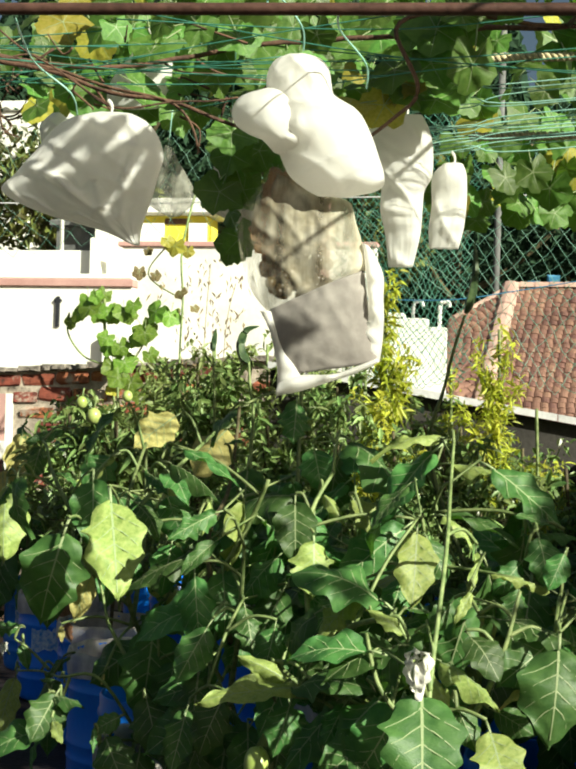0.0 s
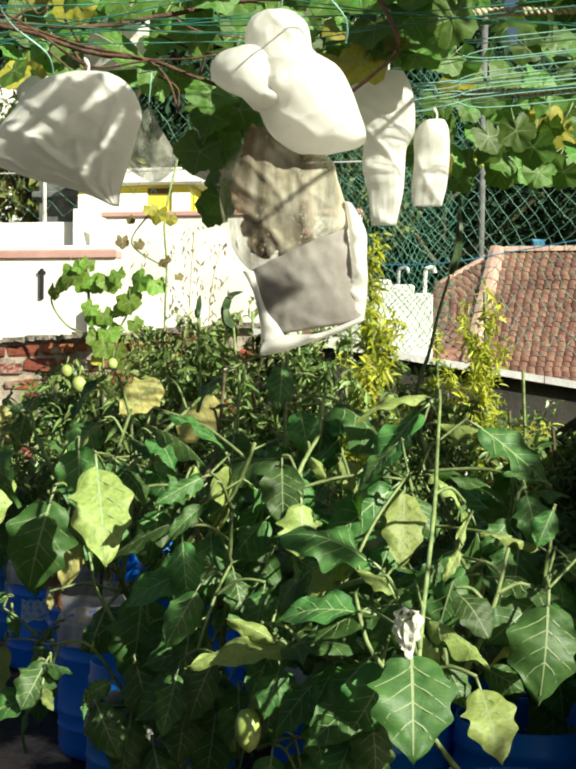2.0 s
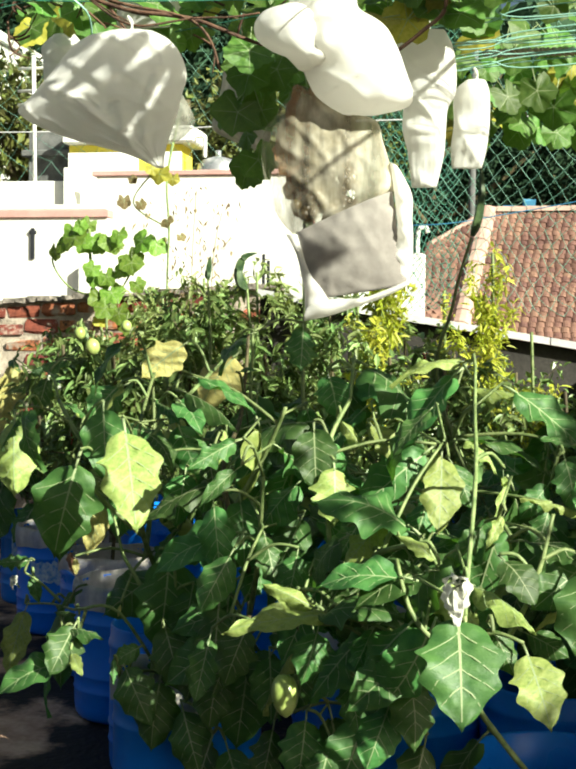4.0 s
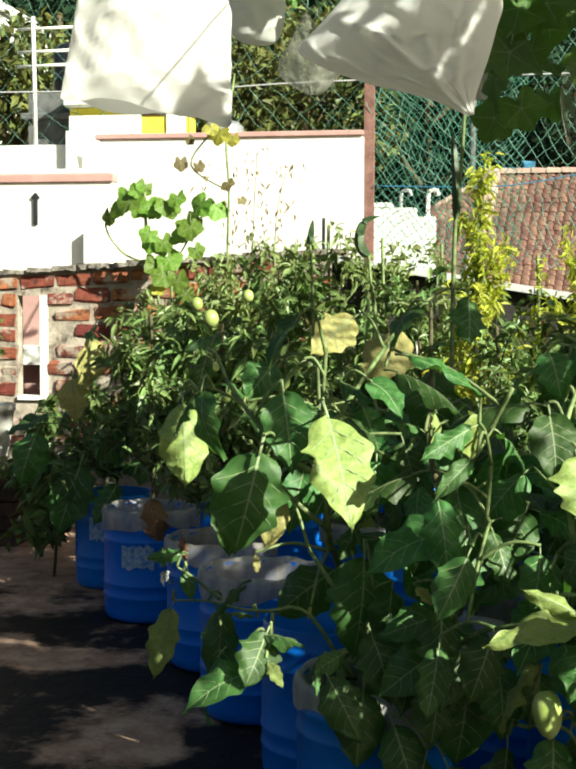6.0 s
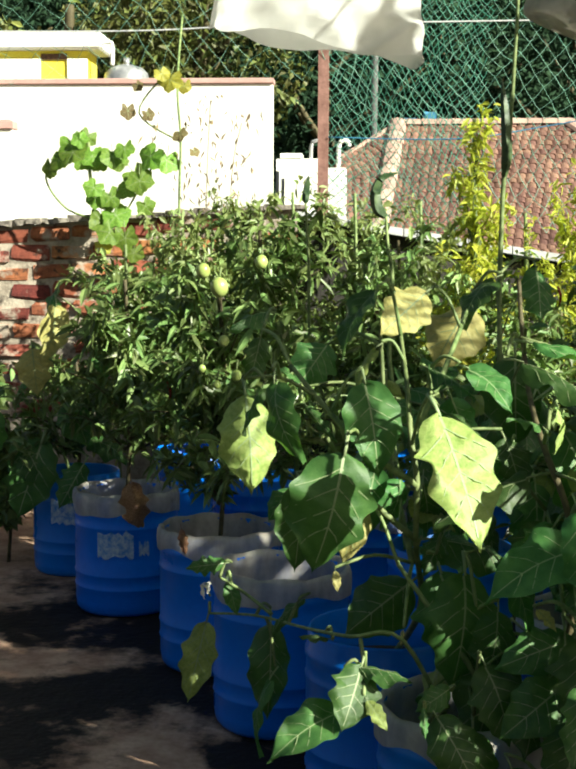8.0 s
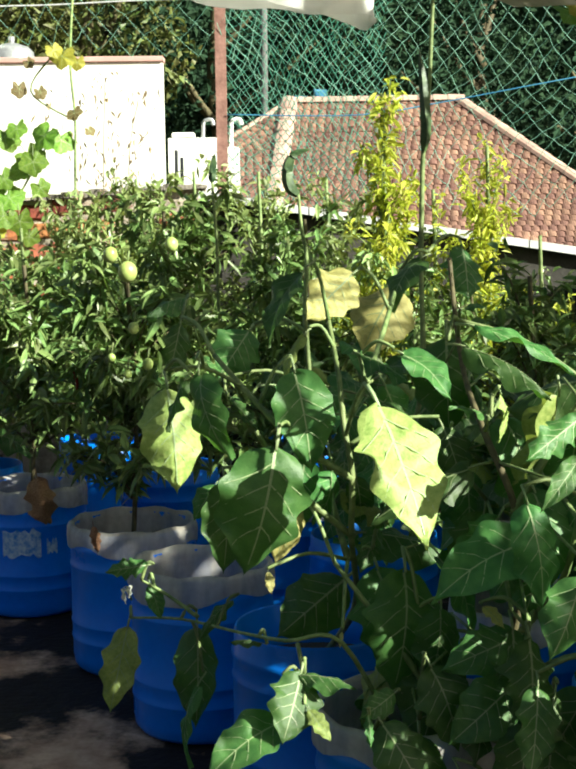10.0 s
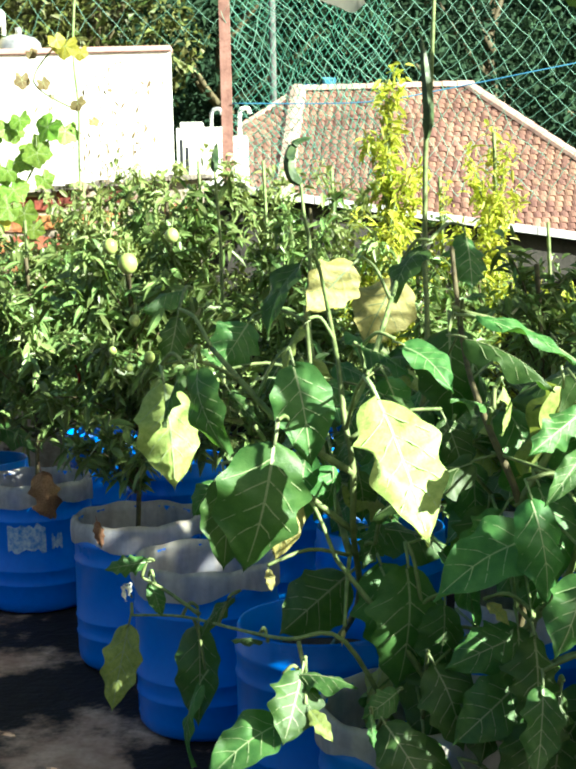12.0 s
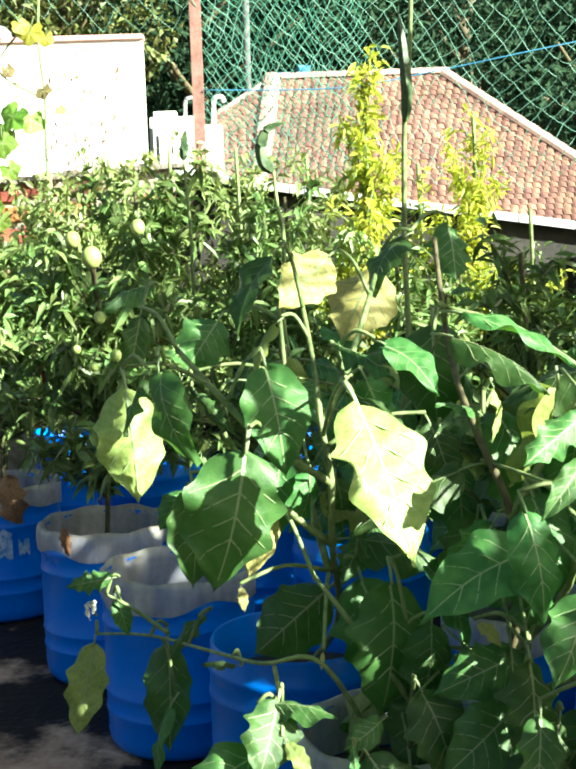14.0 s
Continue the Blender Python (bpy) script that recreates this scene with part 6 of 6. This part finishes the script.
# ---- bags tied round the grape bunches ----
def bag(label, neck, low_a, low_b, puff, mats, seed, top=None, name="fruit_bag", crease=0.012, pinch=0.3, nu=26, nv=22):
    """A cloth bag gathered at its neck and open flat at its lower edge, which runs from low_a to low_b."""
    neck, a, b = Vector(neck), Vector(low_a), Vector(low_b)
    bg = thing(name, label, "bag", tuple(neck), group="grape bags")
    ax = (b - a)
    nrm = ax.cross(neck - (a + b) / 2).normalized()
    if nrm.y > 0:
        nrm = -nrm
    s = Shape()
    for v in range(nv + 1):
        f = v / nv
        w = pinch + (1 - pinch) * min(1, (f * 2.6) ** 0.6)
        mid = neck.lerp((a + b) / 2, f)
        for u in range(nu):
            an = 2 * math.pi * u / nu
            c, q = math.cos(an), math.sin(an)
            th = puff * (0.25 + math.sin(math.pi * min(1, 0.12 + f * 0.8)) ** 0.8) * (1 - 0.45 * f)
            p = mid + ax * (0.5 * w * c * (0.66 + 0.34 * f if c < 0 else 1)) + nrm * (th * q * (0.5 + 0.5 * abs(q)))
            cr = noise.noise(Vector((p.x * 17 + seed, p.z * 17, p.y * 12))) * crease + noise.noise(Vector((p.x * 46 + seed, p.z * 28, seed))) * crease * 0.5
            for dx, dz, wt in ((13, 15, 0.9), (9, -21, 0.7), (24, 9, 0.5)):
                cr += (1 - min(1, 3.0 * abs(noise.noise(Vector((p.x * dx + p.z * dz, (p.z - p.x) * 6, seed + dx)))))) ** 2 * crease * wt
            fold = crease * 0.8 * math.sin(7 * an + 5 * f + seed) * (1 - f)
            s.v.append(tuple(p + nrm * (cr + fold) * (1 if q >= 0 else -1) + Vector((0, 0, -1)) * (0.006 * math.sin(4 * an + seed) * f)))
    for v in range(nv):
        for u in range(nu):
            t = (u + 1) % nu
            s.face((v * nu + u, v * nu + t, (v + 1) * nu + t, (v + 1) * nu + u))
    part("cloth", s, mats, bg)
    s = Shape()
    up = (neck - (a + b) / 2).normalized()
    for i in range(3):
        an = i * 2.1
        s.tube(bend([neck + up * -0.01, neck + up * 0.015 + Vector((0.012 * math.cos(an), 0.012 * math.sin(an), 0)), neck + up * 0.045 + Vector((0.02 * math.cos(an), 0.02 * math.sin(an), 0.0))], 4), 0.006, 5)
    part("neck_knot", s, mats, bg)
    return bg

# (neck, lower edge)
bag("large white cloth bag lit by the sun, open below", (0.000, 2.230, 1.820), (-0.114, 2.160, 1.570), (0.127, 2.245, 1.541), 0.05, (CLOTH,), 3.0, pinch=0.6, crease=0.010, nu=60, nv=40)
def cloth_sheet(rows, thick, seed, n=56, crease=0.012, streak=0.0, ridges=()):
    """Closed cloth from rows of (left, right) edges, bulging to both sides, with folds."""
    s = Shape()
    ls, rs, th = bend([q[0] for q in rows], 7), bend([q[1] for q in rows], 7), bend([(q, 0, 0) for q in thick], 7)
    top = ls[0].z
    for k, (l, r, t) in enumerate(zip(ls, rs, th)):
        for u in range(n):
            an = 2 * math.pi * u / n
            p = l.lerp(r, 0.5 - 0.5 * math.cos(an))
            q = math.sin(an)
            cr = noise.noise(Vector((p.x * 14 + seed, p.z * 14, seed))) * crease + (1 - min(1, 3.2 * abs(noise.noise(Vector((p.x * 13 + p.z * 15, (p.z - p.x) * 5, seed)))))) ** 2 * crease * 0.9 + (1 - min(1, 3.0 * abs(noise.noise(Vector((p.x * 9 - p.z * 22, (p.z + p.x) * 6, seed + 9)))))) ** 2 * crease * 0.7
            f, g = k / len(ls), 0.5 - 0.5 * math.cos(an)
            wander = 0.10 * noise.noise(Vector((g * 2, f * 2.5, seed + 3)))
            for fr, am in ((3.0, 1.0), (8.0, 0.5), (17.0, 0.35)):
                cr += streak * am * ((1 - min(1, 2.6 * abs(noise.noise(Vector(((g + wander) * fr + 0.9 * f, f * 0.8, seed + fr)))))) ** 1.5 - 0.4) * (0.4 + 1.2 * abs(noise.noise(Vector((g * 3, f * 0.9, seed + 7)))))
            for a, b, w, h in ridges:
                d = (b[0] - a[0], b[1] - a[1])
                e = max(0.0, min(1.0, ((p.x - a[0]) * d[0] + (p.z - a[1]) * d[1]) / (d[0] ** 2 + d[1] ** 2)))
                o = math.hypot(p.x - a[0] - d[0] * e, p.z - a[1] - d[1] * e - 0.006 * math.sin(5 * e))
                cr += h * math.exp(-(o / w) ** 2) * math.sin(math.pi * (0.1 + 0.8 * e))
            s.v.append((p.x, p.y - q * t.x - cr * q, p.z))
    for v in range(len(ls) - 1):
        for u in range(n):
            t = (u + 1) % n
            s.face((v * n + u, v * n + t, (v + 1) * n + t, (v + 1) * n + u))
    m = len(ls) - 1
    s.face([u for u in range(n)][::-1])
    s.face([m * n + u for u in range(n)])
    return s

def sheet_bag(label, rows, thick, mats, seed, streak=0.0, crease=0.006, ridges=()):
    bg = thing("fruit_bag", label, "bag", rows[0][0], group="grape bags")
    part("cloth", cloth_sheet(rows, thick, seed, 150 if ridges else 72, crease, streak, ridges), mats, bg)
    a, b = Vector(rows[0][0]), Vector(rows[0][1])
    c = (a + b) / 2
    s = Shape()
    s.tube(bend([c + Vector((0, 0, -0.01)), c + Vector((0.003, 0.003, 0.012)), c + Vector((-0.004, 0.0, 0.026))], 4), [0.010, 0.006, 0.003, 0.0022, 0.0022, 0.003, 0.0034, 0.0028, 0.002], 8)
    part("neck_knot", s, mats, bg)

sheet_bag("crumpled white cloth bag hanging aslant", [((0.395, 2.150, 1.758), (0.475, 2.150, 1.757)), ((0.353, 2.150, 1.745), (0.501, 2.150, 1.743)), ((0.325, 2.150, 1.722), (0.521, 2.150, 1.719)), ((0.298, 2.150, 1.688), (0.532, 2.150, 1.685)), ((0.266, 2.150, 1.654), (0.524, 2.150, 1.652)), ((0.242, 2.150, 1.630), (0.518, 2.150, 1.628)), ((0.274, 2.150, 1.606), (0.511, 2.150, 1.604)), ((0.340, 2.150, 1.581), (0.503, 2.150, 1.581)), ((0.429, 2.150, 1.557), (0.496, 2.150, 1.557)), ((0.481, 2.150, 1.534), (0.494, 2.150, 1.534))], [0.01, 0.03, 0.038, 0.04, 0.04, 0.036, 0.03, 0.025, 0.02, 0.008], (CLOTH,), 8.0, 0.004, 0.009, (((0.307, 1.662), (0.439, 1.587), 0.0048, 0.0176), ((0.288, 1.615), (0.359, 1.576), 0.0040, 0.0112), ((0.369, 1.578), (0.439, 1.570), 0.0032, 0.0096), ((0.404, 1.626), (0.429, 1.646), 0.0040, -0.0128), ((0.353, 1.644), (0.404, 1.626), 0.0048, -0.0112), ((0.420, 1.570), (0.451, 1.604), 0.0040, 0.0160), ((0.470, 1.577), (0.489, 1.694), 0.0048, 0.0160), ((0.455, 1.596), (0.477, 1.679), 0.0040, -0.0144)))
sheet_bag("thin beige cloth bag in the shade under the vine", [((0.392, 3.150, 1.972), (0.480, 2.850, 1.904)), ((0.373, 3.150, 1.947), (0.501, 2.850, 1.880)), ((0.366, 3.150, 1.909), (0.512, 2.850, 1.846)), ((0.360, 3.150, 1.858), (0.523, 2.850, 1.799)), ((0.346, 3.150, 1.800), (0.532, 2.850, 1.747)), ((0.338, 3.150, 1.757), (0.539, 2.850, 1.700)), ((0.380, 3.150, 1.731), (0.535, 2.850, 1.677)), ((0.443, 3.150, 1.706), (0.520, 2.850, 1.660))], [0.01, 0.022, 0.026, 0.03, 0.03, 0.026, 0.02, 0.006], (SHEER_BEIGE,), 12.0, 0.004)
sheet_bag("small pale bag tied under the vine", [((0.327, 2.600, 2.013), (0.393, 2.600, 2.011)), ((0.322, 2.600, 1.984), (0.406, 2.600, 1.981)), ((0.293, 2.600, 1.950), (0.408, 2.600, 1.947)), ((0.273, 2.600, 1.915), (0.402, 2.600, 1.912)), ((0.271, 2.600, 1.874), (0.380, 2.600, 1.872))], [0.01, 0.03, 0.03, 0.03, 0.01], (CLOTH,), 19.0)
sheet_bag("small white bag hanging in the shade", [((-0.008, 3.000, 1.958), (0.043, 3.000, 1.957)), ((-0.037, 3.000, 1.929), (0.070, 3.000, 1.926)), ((-0.034, 3.000, 1.899), (0.086, 3.000, 1.895)), ((-0.032, 3.000, 1.859), (0.085, 3.000, 1.857)), ((-0.027, 3.000, 1.830), (0.079, 3.000, 1.829)), ((-0.008, 3.000, 1.812), (0.067, 3.000, 1.810)), ((0.018, 3.000, 1.805), (0.052, 3.000, 1.804))], [0.01, 0.028, 0.03, 0.03, 0.026, 0.018, 0.008], (CLOTH,), 20.0)
sheet_bag("thin see-through bag round dried grapes under the vine", [((-0.029, 4.000, 2.081), (-0.002, 4.000, 2.080)), ((-0.047, 4.000, 2.040), (0.016, 4.000, 2.038)), ((-0.071, 4.000, 1.995), (0.043, 4.000, 1.995)), ((-0.095, 4.000, 1.949), (0.069, 4.000, 1.951)), ((-0.089, 4.000, 1.910), (0.079, 4.000, 1.913)), ((-0.056, 4.000, 1.883), (0.057, 4.000, 1.883)), ((-0.013, 4.000, 1.858), (0.027, 4.000, 1.859))], [0.01, 0.02, 0.03, 0.035, 0.03, 0.02, 0.006], (GAUZE,), 31.0, 0.005)
sheet_bag("folded white cloth bag lit by the sun", [((0.862, 2.580, 1.845), (0.926, 2.580, 1.844)), ((0.824, 2.580, 1.817), (0.941, 2.580, 1.815)), ((0.815, 2.580, 1.774), (0.949, 2.580, 1.772)), ((0.846, 2.580, 1.725), (0.948, 2.580, 1.724)), ((0.849, 2.580, 1.696), (0.934, 2.580, 1.695)), ((0.848, 2.580, 1.657), (0.931, 2.580, 1.657)), ((0.859, 2.580, 1.609), (0.928, 2.580, 1.609)), ((0.867, 2.580, 1.546), (0.915, 2.580, 1.547))], [0.012, 0.03, 0.032, 0.026, 0.018, 0.016, 0.012, 0.006], (CLOTH,), 23.0, 0.002, 0.010)
sheet_bag("small square white cloth bag", [((0.963, 2.660, 1.763), (1.002, 2.660, 1.762)), ((0.941, 2.660, 1.738), (1.010, 2.660, 1.738)), ((0.941, 2.660, 1.679), (1.011, 2.660, 1.679)), ((0.936, 2.660, 1.630), (1.006, 2.660, 1.630)), ((0.939, 2.660, 1.592), (0.997, 2.660, 1.592))], [0.01, 0.016, 0.016, 0.013, 0.006], (CLOTH,), 27.0, 0.002, 0.008)

for a, b in (((0.437, 3.0, 1.937), (0.447, 3.0, 2.20)), ((0.018, 3.0, 1.957), (0.028, 3.02, 2.20)), ((-0.015, 4.0, 2.081), (-0.005, 4.02, 2.28))):
    q = Shape()
    q.tube([a, b], 0.0016, 5)
    part("tie", q, (NET_CYAN,), tn)

# big double bag: a white hood over a thin long bag with a grey lower panel
big = thing("hooded_fruit_bag", "white cloth hood tied over a thin bag with dried grapes", "bag", (0.74, 2.3, 1.9), group="grape bags")
part("hood", cloth_sheet([((0.718, 2.300, 1.892), (0.752, 2.300, 1.891)), ((0.693, 2.300, 1.883), (0.775, 2.300, 1.881)), ((0.681, 2.300, 1.867), (0.787, 2.300, 1.865)), ((0.675, 2.300, 1.845), (0.791, 2.300, 1.843)), ((0.678, 2.300, 1.820), (0.799, 2.300, 1.818)), ((0.682, 2.300, 1.793), (0.841, 2.300, 1.790)), ((0.686, 2.300, 1.754), (0.864, 2.300, 1.751)), ((0.704, 2.300, 1.710), (0.880, 2.300, 1.708)), ((0.721, 2.300, 1.676), (0.890, 2.300, 1.675)), ((0.747, 2.300, 1.654), (0.883, 2.300, 1.653)), ((0.772, 2.300, 1.640), (0.833, 2.300, 1.640))], [0.012, 0.035, 0.05, 0.055, 0.055, 0.06, 0.07, 0.07, 0.06, 0.045, 0.015], 2.0, 72, 0.008, 0.003), (CLOTH,), big, "bright white cloth hood")
part("hood_flap", cloth_sheet([((0.664, 2.278, 1.823), (0.715, 2.278, 1.826)), ((0.634, 2.278, 1.812), (0.730, 2.278, 1.812)), ((0.619, 2.278, 1.790), (0.745, 2.278, 1.789)), ((0.624, 2.278, 1.766), (0.760, 2.278, 1.760)), ((0.646, 2.278, 1.749), (0.770, 2.278, 1.735)), ((0.672, 2.278, 1.738), (0.775, 2.278, 1.715)), ((0.695, 2.278, 1.715), (0.760, 2.278, 1.700))], [0.012, 0.034, 0.046, 0.05, 0.05, 0.045, 0.02], 5.0, 64, 0.005, 0.002), (CLOTH,), big)
part("thin_bag", cloth_sheet([((0.681, 2.340, 1.701), (0.739, 2.340, 1.678)), ((0.654, 2.340, 1.662), (0.773, 2.340, 1.650)), ((0.629, 2.340, 1.628), (0.823, 2.340, 1.636)), ((0.620, 2.340, 1.595), (0.836, 2.340, 1.600)), ((0.624, 2.340, 1.550), (0.849, 2.340, 1.561)), ((0.634, 2.340, 1.505), (0.858, 2.340, 1.528)), ((0.654, 2.340, 1.466), (0.855, 2.340, 1.512)), ((0.678, 2.340, 1.439), (0.825, 2.340, 1.494))], [0.02, 0.035, 0.05, 0.055, 0.055, 0.05, 0.045, 0.03], 9.0, 130, 0.005, 0.006), (SHEER,), big, "thin see-through beige bag")
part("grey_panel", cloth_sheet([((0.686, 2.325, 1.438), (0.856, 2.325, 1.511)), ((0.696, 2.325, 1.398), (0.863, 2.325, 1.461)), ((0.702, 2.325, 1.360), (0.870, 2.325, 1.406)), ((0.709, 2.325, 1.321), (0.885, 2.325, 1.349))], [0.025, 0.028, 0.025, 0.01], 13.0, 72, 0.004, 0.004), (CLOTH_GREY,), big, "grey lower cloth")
part("white_edge", cloth_sheet([((0.850, 2.335, 1.560), (0.863, 2.335, 1.555)), ((0.857, 2.335, 1.514), (0.888, 2.335, 1.508)), ((0.861, 2.335, 1.478), (0.890, 2.335, 1.462)), ((0.864, 2.335, 1.440), (0.892, 2.335, 1.424)), ((0.850, 2.335, 1.393), (0.890, 2.335, 1.380)), ((0.871, 2.335, 1.355), (0.886, 2.335, 1.350))], [0.01, 0.02, 0.022, 0.022, 0.02, 0.008], 17.0, 14), (CLOTH,), big, "white turned back edge")
part("hem", cloth_sheet([((0.706, 2.315, 1.285), (0.711, 2.315, 1.311)), ((0.748, 2.315, 1.294), (0.747, 2.315, 1.323)), ((0.798, 2.315, 1.311), (0.805, 2.315, 1.326)), ((0.847, 2.315, 1.328), (0.846, 2.315, 1.340)), ((0.888, 2.315, 1.349), (0.884, 2.315, 1.356))], [0.008, 0.012, 0.012, 0.010, 0.005], 21.0, 10), (CLOTH,), big, "white torn hem")
part("torn_edge", cloth_sheet([((0.671, 2.315, 1.436), (0.691, 2.315, 1.436)), ((0.689, 2.315, 1.403), (0.701, 2.315, 1.406)), ((0.698, 2.315, 1.370), (0.714, 2.315, 1.373)), ((0.705, 2.315, 1.332), (0.739, 2.315, 1.338)), ((0.706, 2.315, 1.288), (0.748, 2.315, 1.322))], [0.006, 0.010, 0.010, 0.012, 0.008], 22.0, 10), (CLOTH,), big, "white torn side")
s = Shape()
random.seed(4)
for i in range(150):
    f = random.random()
    s.blob((0.735 + 0.02 * f + max(-0.05, min(0.05, random.gauss(0, 0.030) * (1.25 - f))), 2.335 + max(-0.018, min(0.018, random.gauss(0, 0.010))), 1.465 + 0.20 * f), (0.0105, 0.0105, 0.011), 7, 5)
for x, z, w in ((0.685, 1.63, 0.10), (0.70, 1.56, 0.09), (0.685, 1.59, 0.07), (0.72, 1.66, 0.09), (0.76, 1.62, 0.07), (0.69, 1.67, 0.08), (0.69, 1.545, 0.07), (0.70, 1.51, 0.06), (0.70, 1.70, 0.07), (0.68, 1.61, 0.06)):
    part("dry_leaf", VLEAF["d"][random.randrange(5)], None, big, m=toward((x, 2.345, z), (x + 0.02, 2.335, z - 0.1), (0.1, -1, 0.1), w))
part("grape_bunch", s, (GRAPES,), big, "dry brown and green grapes")


# ---- bricks of the parapet, the pieces nearest the camera ----
random.seed(11)
BR = []
for i in range(5):
    q = Shape()
    q.box(0, 0.205, -0.006, 0.06, 0, 0.078, bev=0.010, jit=0.009)
    BR.append(q.mesh("brick", (BRICK,), False))
for row in range(10):
    x = -3.2 + (0.115 if row % 2 else 0)
    while x < -0.56:
        z = wall_top(x + 0.1) - 0.092 - 0.104 * row
        x0, x1 = x, x + 0.205
        if z + 0.08 > SZ0 and z < SZ1:
            if x0 < SX0 - 0.01 < x1:
                x1 = SX0 - 0.012
            elif x0 < SX1 < x1:
                x0 = SX1 + 0.008
            elif SX0 <= x0 and x1 <= SX1:
                x1 = x0
        if x1 - x0 > 0.05 and random.random() > 0.16:
            m = pose(x0, WALL_Y + random.uniform(-0.006, 0.010), z, random.uniform(-1, 1), random.uniform(-2, 2), random.uniform(-1, 1))
            part("brick", BR[random.randrange(5)], None, wall, m=m @ Matrix.Diagonal(((x1 - x0) / 0.205, 1, random.uniform(0.85, 1.05), 1)))
        x += 0.228
